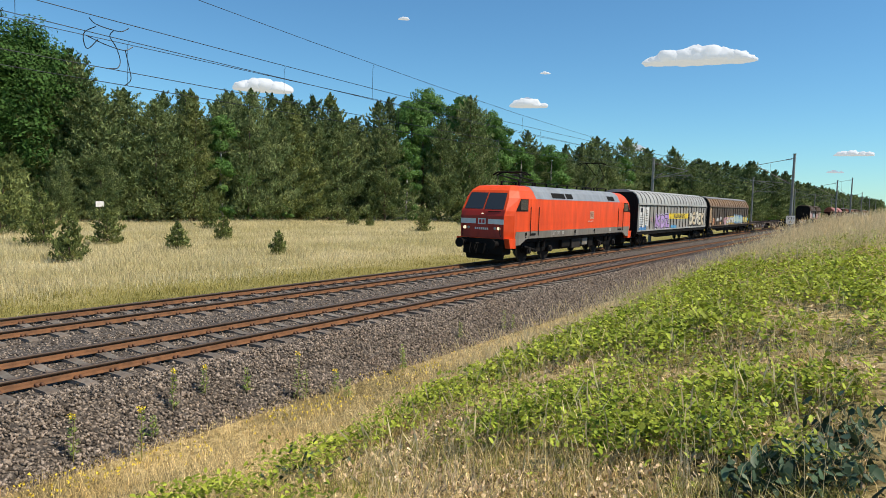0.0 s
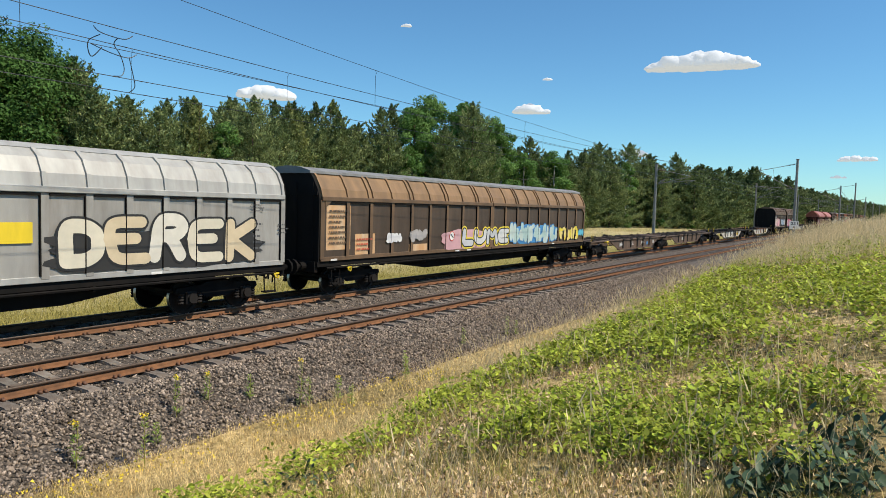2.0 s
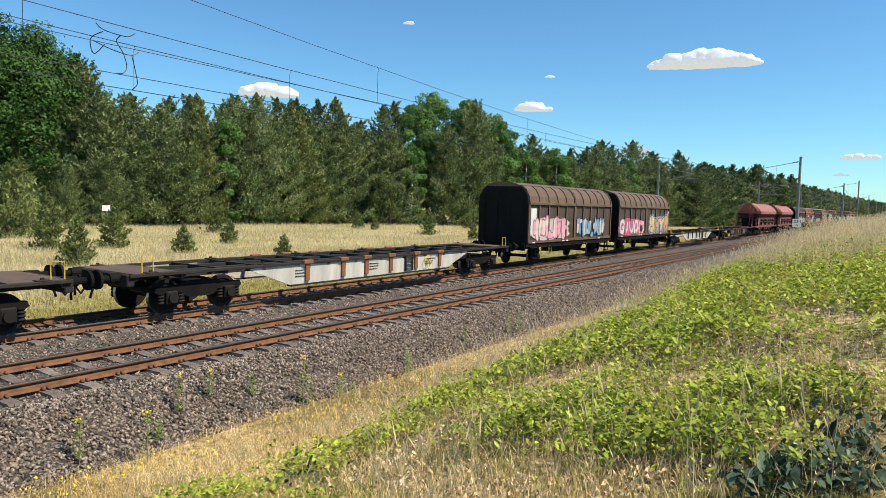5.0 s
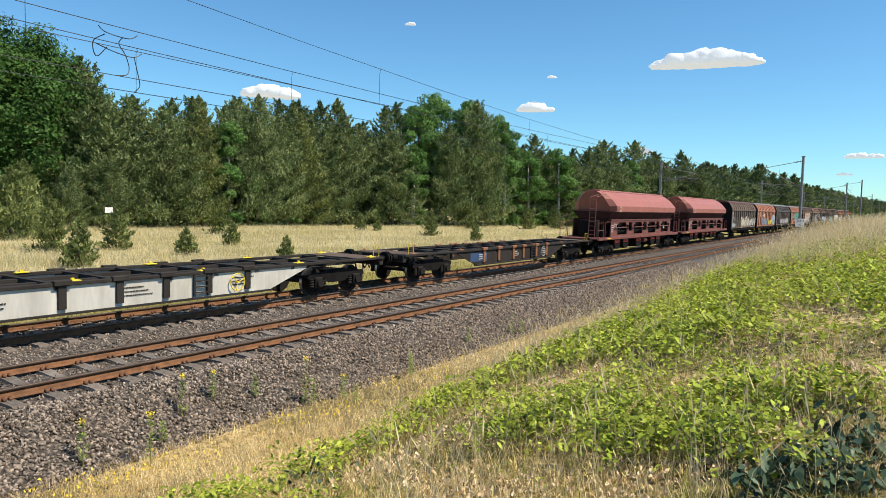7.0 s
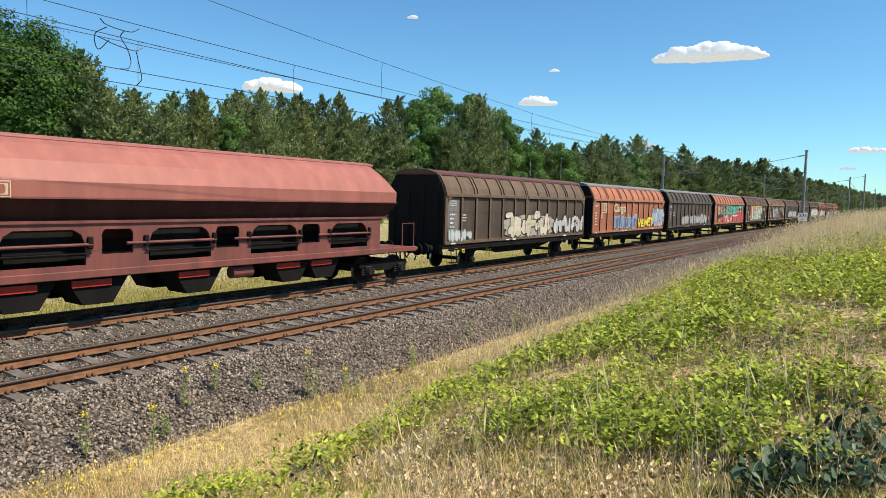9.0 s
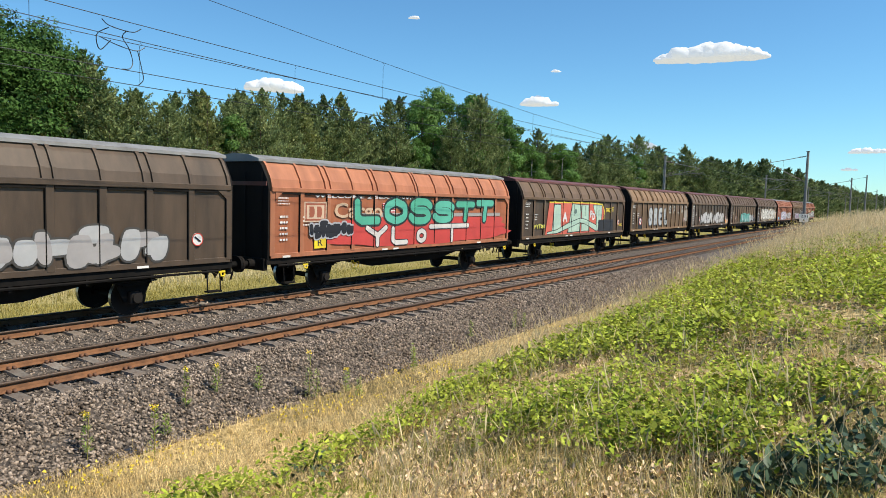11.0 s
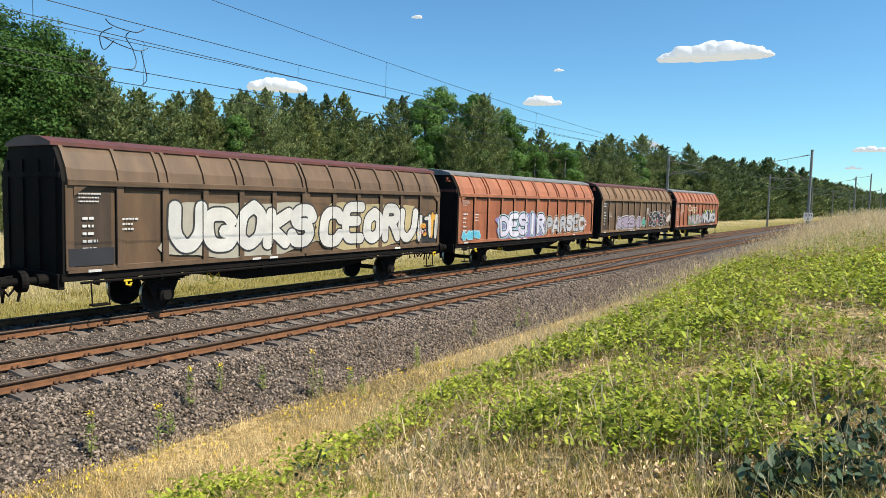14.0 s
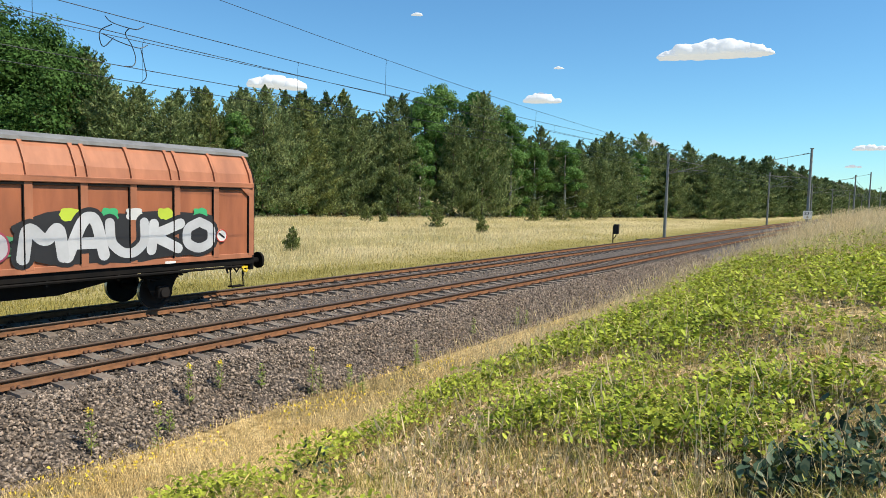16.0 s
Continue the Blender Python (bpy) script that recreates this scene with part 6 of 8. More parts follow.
    # flat wagons
    TRAIN.append((flat_wagon("brown articulated container flat wagon, empty, on three bogies", 33.5, P_flatbrown, P_flatblack, P_flatblack, 7, 2), 93.9))
    TRAIN.append((flat_wagon("dirty white container flat wagon, empty", 19.8, P_flatwhite, P_flatblack, P_flatblack, 9), 127.5))
    TRAIN.append((flat_wagon("stained white and rust container flat wagon, empty", 20.3, P_flatwhite, P_rustbeam, P_flatblack, 19), 147.45))
    # short brown round-roofed pair
    for k, (s0, pieces) in enumerate(((168.15, 0), (181.2, 1))):
        w = sliding_wagon("brown round-roofed sliding-wall wagon with pink and cream graffiti", 12.9, P_dark, P_darkup, P_darkup, 2, 5, True, False, P_brown)
        TRAIN.append((w, s0))
        if pieces:
            blob(w, "graffiti_patch", 0.75, 5.3, 1.3, 2.4, YG + 0.003, spray((0.62, 0.10, 0.16)), 21)
            graffiti(w, "GIUD", 0.8, 4.6, 1.32, 2.35, YG, [(0.66, 0.58, 0.52), (0.7, 0.62, 0.55)], (0.16, 0.10, 0.30), (0.20, 0.06, 0.10), 22)
            blob(w, "graffiti_patch", 4.7, 5.9, 1.35, 2.25, YG - 0.006, spray(PINK), 23, 7)
            blob(w, "graffiti_patch", 5.0, 5.6, 1.45, 1.9, YG - 0.010, spray(BLK), 24, 5)
            graffiti(w, "SHYR", 7.1, 11.9, 1.32, 2.6, YG, [(0.64, 0.50, 0.30), (0.55, 0.34, 0.16)], BLK, (0.35, 0.12, 0.2), 25, (0.22, 0.50, 0.52), False, 1.15, 1.2)
            round_sign(w, 11.9, 2.75, -1.452, 0.2)
        else:
            wild(w, 1.0, 5.5, 1.35, 2.5, YG, [PINK, (0.7, 0.6, 0.5)], (0.3, 0.1, 0.2), 27, 6, (0.6, 0.5, 0.45))
            wild(w, 6.8, 11.0, 1.35, 2.4, YG, [(0.62, 0.55, 0.45), (0.2, 0.35, 0.5)], BLK, 28, 6)
            patch(w, 0.9, 1.5, 1.6, 2.95, P_white, "white_panel", -1.443)
    TRAIN.append((flat_wagon("dirty white container flat wagon with yellow brake wheel, empty", 19.55, P_flatwhite, P_flatblack, P_yellow, 29), 194.15))
    TRAIN.append((flat_wagon("charcoal container flat wagon with a blue number panel, empty", 19.3, P_flatblack, P_rustbeam, P_rustbeam, 33), 213.75))
    w = TRAIN[-1][0]
    patch(w, 5.3, 6.7, 0.6, 0.98, spray((0.035, 0.07, 0.15)), "blue_panel", -1.258)
    h = hopper_wagon("red-oxide hopper wagon with closed roof and end platform", 19.05)
    TRAIN.append((h, 233.05))
    TRAIN.append((copy_thing(h, Matrix.Identity(4)), 252.1))
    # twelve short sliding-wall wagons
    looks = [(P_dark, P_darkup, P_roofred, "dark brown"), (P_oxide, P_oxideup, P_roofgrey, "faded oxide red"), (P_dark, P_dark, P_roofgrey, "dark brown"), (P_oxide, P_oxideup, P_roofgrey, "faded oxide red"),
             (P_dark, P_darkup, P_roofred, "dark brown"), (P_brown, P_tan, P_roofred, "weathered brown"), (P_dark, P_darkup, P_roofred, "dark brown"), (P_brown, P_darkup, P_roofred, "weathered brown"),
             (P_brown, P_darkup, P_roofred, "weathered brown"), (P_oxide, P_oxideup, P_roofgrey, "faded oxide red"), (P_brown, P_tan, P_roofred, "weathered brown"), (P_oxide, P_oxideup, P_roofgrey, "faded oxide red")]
    what = ["cream graffiti", "blue and yellow graffiti", "thin white graffiti", "green and red graffiti", "a white tent-like graffiti piece", "large white graffiti letters", "silver bubble graffiti", "teal graffiti",
            "white and gold graffiti", "lilac graffiti letters", "black and white graffiti", "grey graffiti and cream lettering"]
    ws = []
    for i, (a, b, c, nm) in enumerate(looks):
        w = sliding_wagon("%s sliding-wall wagon with %s" % (nm, what[i]), 15.5, a, b, c, 2, 6, post=b)
        TRAIN.append((w, 271.5 + 15.5 * i))
        ws.append(w)
        light = a is P_oxide
        data_panels(w, 0.95, P_white, 100 + i)
        if i not in (3,):
            round_sign(w, 13.75, 1.85, -1.452)
        if not light:
            patch(w, 0.72, 1.7, 1.4, 3.05, paint("dusty_grey_panel", (0.2, 0.18, 0.16), (0.1, 0.08, 0.07), 0.6) if i in (0, 6) else P_dark, "side_panel")
    w = ws[0]
    wild(w, 5.6, 10.6, 1.32, 2.4, YG, [CREAM, (0.66, 0.50, 0.42), (0.5, 0.47, 0.3)], BLK, 201, 6, (0.38, 0.36, 0.30))
    wild(w, 10.7, 14.6, 1.35, 2.2, YG, [(0.5, 0.48, 0.44)], BLK, 202, 6)
    wild(w, 0.9, 2.6, 1.32, 1.75, YG, [(0.5, 0.5, 0.48)], (0.2, 0.25, 0.22), 203, 5)
    for k in (1, 11):
        w = ws[k]
        db_badge(w, 2.47, 2.72, -1.445, 0.85, 0.58)
        write_on(w, "lettering", "Cargo", 4.1, 7.0 if k == 11 else 6.3, 2.3, 2.98, YG, spray((0.72, 0.60, 0.42)), 0.02, 0, "faded cream lettering")
    wild(ws[1], 4.3, 8.6, 1.32, 2.2, YG, [(0.10, 0.12, 0.22), (0.2, 0.3, 0.4)], (0.4, 0.45, 0.5), 211, 6)
    graffiti(ws[1], "VENET", 8.8, 12.2, 1.35, 2.1, YG, [YEL], BLK, None, 212)
    wild(ws[1], 12.0, 14.8, 1.4, 2.7, YG, [(0.45, 0.50, 0.55), (0.3, 0.35, 0.45)], BLK, 213, 4, (0.4, 0.45, 0.5))
    wild(ws[2], 4.4, 13.0, 1.35, 2.1, YG, [(0.42, 0.42, 0.42), (0.35, 0.33, 0.32)], (0.06, 0.055, 0.05), 221, 9)
    w = ws[3]
    blob(w, "graffiti_patch", 3.1, 14.6, 1.34, 2.35, YG + 0.003, spray((0.55, 0.06, 0.05)), 231, 11)
    patch(w, 4.3, 14.0, 2.36, 2.5, spray((0.36, 0.34, 0.32)), "graffiti_haze", -1.4445)
    graffiti(w, "LOSSTT", 4.1, 13.4, 1.98, 3.12, YG, [(0.08, 0.40, 0.27), (0.10, 0.44, 0.32)], (0.02, 0.03, 0.03), None, 232, None, False, 0.9, 0.92)
    # white stick shapes under the letters
    for ch, x0, x1, z0, z1 in (("T", 8.6, 11.3, 1.42, 1.98), ("O", 7.75, 8.25, 1.45, 1.85), ("Y", 4.9, 5.9, 1.42, 2.0), ("L", 6.2, 7.1, 1.45, 1.95)):
        sprayed(w, "graffiti_outline", ch, x0, x1, z0, z1, YG - 0.011, 0.115, spray(BLK))
        sprayed(w, "graffiti_stroke", ch, x0, x1, z0, z1, YG - 0.0135, 0.085, spray((0.66, 0.62, 0.58)))
    patch(w, 5.72, 6.45, 2.5, 2.86, spray(WHT), "striped_flag", -1.4475)
    for k in range(4):
        patch(w, 5.72, 6.45, 2.52 + 0.09 * k, 2.565 + 0.09 * k, spray((0.55, 0.04, 0.06)), "flag_stripe", -1.4495)
    write_on(w, "lettering", "WELCOME 2 SEXTOWN", 2.4, 7.6, 3.0, 3.1, YG, spray(WHT), 0.02)
    db_badge(w, 2.47, 2.55, -1.4455, 0.95, 0.62)
    write_on(w, "lettering", "Cargo", 3.3, 5.7, 2.2, 2.85, YG + 0.001, spray((0.60, 0.42, 0.28)), 0.02, 0, "faded cream lettering")
    wild(w, 2.3, 4.1, 1.75, 2.2, YG - 0.008, [BLK], (0.4, 0.4, 0.42), 235, 4)
    patch(w, 2.42, 2.92, 1.42, 1.78, P_yellow, "yellow_label", -1.459)
    write_on(w, "lettering", "R", 2.56, 2.78, 1.5, 1.7, -1.4605, spray(BLK), 0.01)
    w = ws[4]
    MINT = (0.42, 0.58, 0.47)

    def flat_shape(name, outline, y, mat):
        b = bmesh.new()
        prism(b, outline, y, y + 0.002)
        part(name, b, mat, w)

    flat_shape("graffiti_patch", [(3.2, 1.34), (11.2, 1.34), (11.3, 2.6), (10.9, 2.98), (9.0, 3.06), (3.6, 3.06)], -1.4435, spray((0.60, 0.13, 0.085)))
    flat_shape("graffiti_edge", [(3.6, 3.0), (9.0, 3.0), (10.9, 2.92), (11.24, 2.6), (11.2, 1.9), (11.27, 1.9), (11.33, 2.62), (10.93, 3.0), (9.0, 3.08), (3.6, 3.08)], -1.4455, spray(YEL))
    letters = ([(4.0, 1.45), (5.1, 1.45), (4.95, 2.9), (4.2, 2.9)], [(6.0, 1.42), (7.6, 1.45), (7.72, 2.9), (6.5, 2.95)], [(7.85, 1.45), (9.0, 1.45), (8.85, 2.0), (8.75, 2.9), (7.85, 2.9)],
               [(9.9, 1.42), (10.1, 2.1), (9.55, 2.75), (9.5, 2.9), (10.85, 2.9), (10.8, 2.1), (10.25, 1.42)])
    for o in letters:
        cx, cz = sum(p[0] for p in o) / len(o), sum(p[1] for p in o) / len(o)
        flat_shape("graffiti_outline", [(cx + (u - cx) * 1.06 + (0.03 if u > cx else -0.03), cz + (v - cz) * 1.06) for u, v in o], -1.447, spray(BLK))
        flat_shape("graffiti_letter", o, -1.449, spray(MINT))
    flat_shape("graffiti_outline", [(3.4, 1.5), (4.6, 1.62), (6.0, 1.95), (7.6, 2.2), (8.4, 2.12), (9.2, 1.95), (10.1, 1.75), (10.1, 1.35), (9.2, 1.6), (8.4, 1.8), (7.6, 1.9), (6.0, 1.62), (4.6, 1.38), (3.4, 1.36)], -1.4505, spray(BLK))
    flat_shape("graffiti_letter", [(3.4, 1.46), (4.6, 1.58), (6.0, 1.91), (7.6, 2.16), (8.4, 2.08), (9.2, 1.91), (10.1, 1.71), (10.1, 1.40), (9.2, 1.64), (8.4, 1.84), (7.6, 1.94), (6.0, 1.66), (4.6, 1.42), (3.4, 1.39)], -1.4525, spray(MINT))
    for u in (6.75, 8.3, 10.4):
        flat_shape("graffiti_stroke", [(u - 0.02, 2.3), (u + 0.03, 2.3), (u, 2.88), (u - 0.05, 2.88)], -1.4525, spray(BLK))
    flat_shape("graffiti_stroke", [(6.95 + 0.17 * math.cos(k * 0.7), 2.55 + 0.14 * math.sin(k * 0.7)) for k in range(9)], -1.4525, spray((0.10, 0.16, 0.14)))
    for word, x0, x1, z0, z1 in (("A", 5.25, 5.85, 2.0, 2.5), ("P", 9.05, 9.4, 2.2, 2.6), ("D", 9.4, 9.8, 2.05, 2.45)):
        write_on(w, "graffiti_letter", word, x0, x1, z0, z1, -1.4525, spray(WHT), 0.05)
    graffiti(w, "PYTON", 1.9, 3.1, 1.65, 1.95, YG, [(0.62, 0.58, 0.10)], (0.05, 0.05, 0.03), None, 243)
    patch(w, 10.35, 12.8, 1.36, 2.05, spray((0.02, 0.02, 0.024)), "black_field", -1.4545)
    for word, x0, x1, z0, z1 in (("TAKE", 11.5, 12.25, 2.5, 2.75), ("IT", 12.55, 12.85, 2.52, 2.8), ("A.B.C.", 13.85, 14.45, 1.62, 1.8)):
        write_on(w, "graffiti_letter", word, x0, x1, z0, z1, -1.4475, spray(YEL), 0.03)
    w = ws[5]
    # one letter to a panel
    for k, ch in enumerate("SHEL"):
        u = (4.30, 5.45, 6.60, 7.93)[k]
        sprayed(w, "graffiti_outline", ch, u + 0.27, u + 0.78, 1.70, 2.62, YG - 0.002, 0.215, spray((0.05, 0.055, 0.09)))
        sprayed(w, "graffiti_letter", ch, u + 0.27, u + 0.78, 1.70, 2.62, YG - 0.007, 0.165, spray((0.44, 0.46, 0.46)), 0.0, "pale blue-grey sprayed letter with a navy edge")
    rs = np.random.default_rng(255)
    bm = bmesh.new()
    for k in range(14):
        u, z = (8.2 + rs.uniform(-0.12, 0.12), rs.uniform(1.6, 2.1)) if k < 8 else (8.2 + rs.uniform(0.1, 0.5), rs.uniform(1.58, 1.8))
        cyl(bm, (u, YG - 0.0165, z), (u, YG - 0.0145, z), rs.uniform(0.02, 0.055), 10)
    tagged(part("graffiti_dot", bm, spray((0.05, 0.055, 0.09)), w), kind="stuff")
    for k, ch in enumerate("SPLAT"):
        u = 9.42 + 1.152 * k
        sprayed(w, "graffiti_letter", ch, u, u + 0.42, 2.42, 2.90, YG, 0.045, spray((0.50, 0.48, 0.44)), 0.0, "thin pale sprayed letter")
    patch(w, 13.75, 14.65, 1.75, 2.62, spray((0.33, 0.30, 0.26)), "faded_panel", -1.4435)
    patch(w, 2.2, 2.95, 1.35, 2.15, spray((0.02, 0.02, 0.025)), "black_field", -1.4445)
    round_sign(w, 2.6, 1.85, -1.452, 0.25)
    w = ws[6]
    for u, sd in ((3.7, 261), (8.5, 262)):
        graffiti(w, "NEOR", u, u + 4.3, 1.32, 2.5, YG, [(0.50, 0.49, 0.48), (0.54, 0.53, 0.52)], (0.04, 0.04, 0.045), None, sd, None, False, 1.15, 1.15)
    wild(w, 13.6, 14.8, 1.33, 1.7, YG, [ORANGE], WHT, 263, 4)
    round_sign(w, 3.3, 1.85, -1.452)
    w = ws[7]
    bm = bmesh.new()
    prism(bm, [(5.6, 1.36), (6.3, 2.15), (7.4, 2.35), (9.8, 2.2), (10.9, 2.3), (11.3, 1.36)], YG, YG + 0.003)
    part("graffiti_patch", bm, spray((0.08, 0.36, 0.31)), w)
    wild(w, 6.0, 11.2, 1.38, 2.2, YG - 0.003, [(0.10, 0.42, 0.36), (0.12, 0.34, 0.32), (0.42, 0.52, 0.5)], (0.03, 0.16, 0.15), 271, 6)
    patch(w, 12.85, 14.65, 1.36, 1.78, spray((0.03, 0.03, 0.035)), "black_field", -1.4445)
    graffiti(w, "GNO", 10.9, 13.2, 1.33, 2.15, YG, [(0.46, 0.46, 0.47)], (0.05, 0.05, 0.055), None, 272, (0.42, 0.41, 0.40), False, 1.2)
    round_sign(w, 3.3, 1.85, -1.452, 0.22)
    w = ws[8]
    patch(w, 0.72, 1.75, 1.36, 1.75, spray((0.03, 0.03, 0.035)), "black_field", -1.4475)
    graffiti(w, "UGOKS", 3.1, 8.0, 1.36, 2.85, YG, [(0.66, 0.65, 0.60), (0.70, 0.68, 0.62)], (0.04, 0.04, 0.04), (0.45, 0.42, 0.33), 281, None, False, 1.3, 1.35)
    graffiti(w, "CEORU", 8.3, 13.2, 1.36, 2.85, YG, [(0.68, 0.66, 0.61), (0.64, 0.62, 0.57)], (0.04, 0.04, 0.04), (0.52, 0.42, 0.22), 282, None, False, 1.3, 1.35)
    wild(w, 13.4, 14.7, 1.36, 2.4, YG, [(0.70, 0.36, 0.05), (0.62, 0.60, 0.54)], (0.02, 0.02, 0.02), 285, 3, (0.03, 0.03, 0.03))
    w = ws[9]
    graffiti(w, "DESIR", 3.9, 8.5, 1.30, 2.45, YG, [(0.66, 0.63, 0.74), (0.74, 0.72, 0.80)], BLK, (0.27, 0.22, 0.42), 291, (0.42, 0.64, 0.68), False, 1.15)
    graffiti(w, "PARSEC", 8.6, 13.6, 1.34, 2.35, YG, [(0.46, 0.46, 0.47), (0.54, 0.53, 0.54)], BLK, None, 292, (0.55, 0.38, 0.24), False, 1.1)
    wild(w, 0.9, 2.3, 1.4, 1.7, YG, [CYAN], (0.3, 0.6, 0.7), 293, 4)
    w = ws[10]
    graffiti(w, "KES", 3.2, 6.5, 1.33, 2.15, YG, [(0.40, 0.33, 0.42), (0.36, 0.30, 0.38)], (0.05, 0.04, 0.06), None, 301, (0.60, 0.58, 0.58), False, 1.1)
    graffiti(w, "6", 6.75, 7.8, 1.33, 2.2, YG, [(0.38, 0.31, 0.40)], (0.05, 0.04, 0.06), None, 303, (0.60, 0.58, 0.58))
    graffiti(w, "4", 7.85, 8.8, 1.35, 2.1, YG, [(0.08, 0.36, 0.24)], (0.02, 0.06, 0.05), None, 304, (0.60, 0.58, 0.58))
    for u, z in ((9.4, 1.75), (10.4, 1.72), (11.3, 1.66), (12.2, 1.95)):
        blob(w, "graffiti_patch", u, u + 0.42, z, z + 0.36, YG + 0.002, spray((0.55, 0.05, 0.06)), int(u * 10), 5)
    graffiti(w, "CEMER", 9.5, 13.4, 1.36, 2.55, YG, [(0.014, 0.014, 0.016)], (0.76, 0.75, 0.73), None, 302, None, False, 1.12)
    for z in (2.28, 2.52):
        write_on(w, "graffiti_letter", "20", 8.95, 9.4, z, z + 0.21, YG, spray(WHT), 0.01)
    write_on(w, "graffiti_letter", "E.A.Z.", 13.9, 14.55, 2.42, 2.58, YG, spray(WHT), 0.01)
    wild(w, 13.85, 14.7, 1.7, 2.2, YG, [(0.60, 0.58, 0.56)], (0.4, 0.38, 0.36), 305, 3)
    w = ws[11]
    graffiti(w, "MAURO", 4.4, 8.5, 1.33, 2.25, YG, [(0.50, 0.47, 0.49), (0.44, 0.42, 0.44)], (0.33, 0.05, 0.09), (0.08, 0.30, 0.14), 311, None, False, 1.15, 0.9)
    blob(w, "graffiti_patch", 8.6, 13.6, 1.34, 2.5, YG + 0.004, spray((0.02, 0.02, 0.022)), 312, 9)
    graffiti(w, "MAUKO", 8.7, 13.4, 1.31, 2.5, YG, [(0.50, 0.51, 0.52), (0.56, 0.57, 0.58)], (0.018, 0.018, 0.02), None, 313, (0.018, 0.018, 0.02), False, 1.32)
    for k, u in enumerate((9.6, 10.5, 11.1, 11.9, 12.9)):
        blob(w, "graffiti_patch", u, u + 0.4, 2.3, 2.58, YG + 0.0015, spray(((0.5, 0.62, 0.05), (0.05, 0.42, 0.16), (0.66, 0.66, 0.64))[k % 3]), 320 + k, 7)
    for i in (7, 9, 10, 11):
        bm = bmesh.new()
        box(bm, 0.5, 0.62, -1.02, -0.86, 3.72, 3.78)
        cyl(bm, (0.5, -0.94, 3.78), (0.5, -0.94, 3.9), 0.05, 10)
        part("marker_lamp", bm, spray((0.30, 0.08, 0.04)), ws[i], "small dull red marker lamp")
    return ws


# ---- line side: masts, wires, signs, clouds ----
def mast(x, y, top, arm_to, heavy=1.0, two=False):
    """A concrete catenary mast with a cantilever that carries the wires over its track."""
    y += bend(x)
    z0 = min(ground_z(x, y), -0.5) - 0.3
    m = thing("catenary_mast", "tall grey concrete catenary mast with a steel cantilever", "catenary mast", "masts along the line")
    m.location = (x, y, 0)
    bm = bmesh.new()
    cyl(bm, (0, 0, z0), (0, 0, top), 0.17 * heavy, 12, 0.115 * heavy)
    part("pole", bm, M_mast, m)
    d = arm_to - (y - bend(x))
    s = 1 if d > 0 else -1
    bm = bmesh.new()
    tube(bm, [(0, s * 0.1, top - 0.45), (0, d, top - 1.15)], 0.03, 6)
    tube(bm, [(0, s * 0.1, 5.75), (0, d * 0.98, top - 1.2)], 0.035, 6)
    tube(bm, [(0, s * 0.15, 5.9), (0, d * 1.12, 6.15)], 0.028, 6)
    tube(bm, [(0, d * 1.1, 6.15), (0, d * 0.85, 5.82)], 0.022, 5)
    tube(bm, [(0, d * 0.55, 6.02), (0, d * 0.62, top - 0.85)], 0.012, 4)
    part("cantilever", bm, M_mast, m)
    for a, b in (((0, s * 0.25, top - 0.48), (0, s * 0.75, top - 0.57)), ((0, s * 0.3, 5.93), (0, s * 0.8, 6.2))):
        bm = bmesh.new()
        a, b = Vector(a), Vector(b)
        for k in range(5):
            p = a.lerp(b, k / 4)
            q = a.lerp(b, k / 4 + 0.1)
            cyl(bm, p, q, 0.075, 10)
        part("insulator", bm, M_insul, m)
    bm = bmesh.new()
    box(bm, -0.16, 0.16, -0.16, 0.16, top, top + 0.06)
    part("mast_cap", bm, M_mast, m)
    return m


def wire(name, pts, r, label, parent=None):
    bm = bmesh.new()
    tube(bm, pts, r, 5)
    ob = part(name, bm, M_wire, parent)
    if parent is None:
        tagged(ob, label, "cable")
    return ob


def catenary(y, supports, z_hi, z_lo, z_c, first, gap, label, r=0.010):
    """A span after span: the sagging upper wire, the contact wire and the droppers between them."""
    c = thing("overhead_line", label, "overhead wire", "overhead lines")
    up, low = [], []
    for a, b in zip(supports, supports[1:]):
        n = 14
        for i in range(n):
            x = a + (b - a) * i / n
            u = 2 * i / n - 1
            up.append((x, y + bend(x), z_lo + (z_hi - z_lo) * u * u))
            if i % 7 == 0:
                low.append((x, y + bend(x), z_c))
    up.append((supports[-1], y + bend(supports[-1]), z_hi))
    low.append((supports[-1], y + bend(supports[-1]), z_c))
    wire("messenger_wire", up, r, "", c)
    wire("contact_wire", low, r, "", c)
    x = first
    while x < 150:
        for a, b in zip(supports, supports[1:]):
            if a < x <= b:
                u = 2 * (x - a) / (b - a) - 1
                z = z_lo + (z_hi - z_lo) * u * u
                bm = bmesh.new()
                tube(bm, [(x, y + bend(x), z_c), (x, y + bend(x), z - 0.12), (x + 0.05, y + bend(x), z - 0.06), (x, y + bend(x), z)], 0.005, 4)
                part("dropper", bm, M_wire, c)
        x += gap
    return c


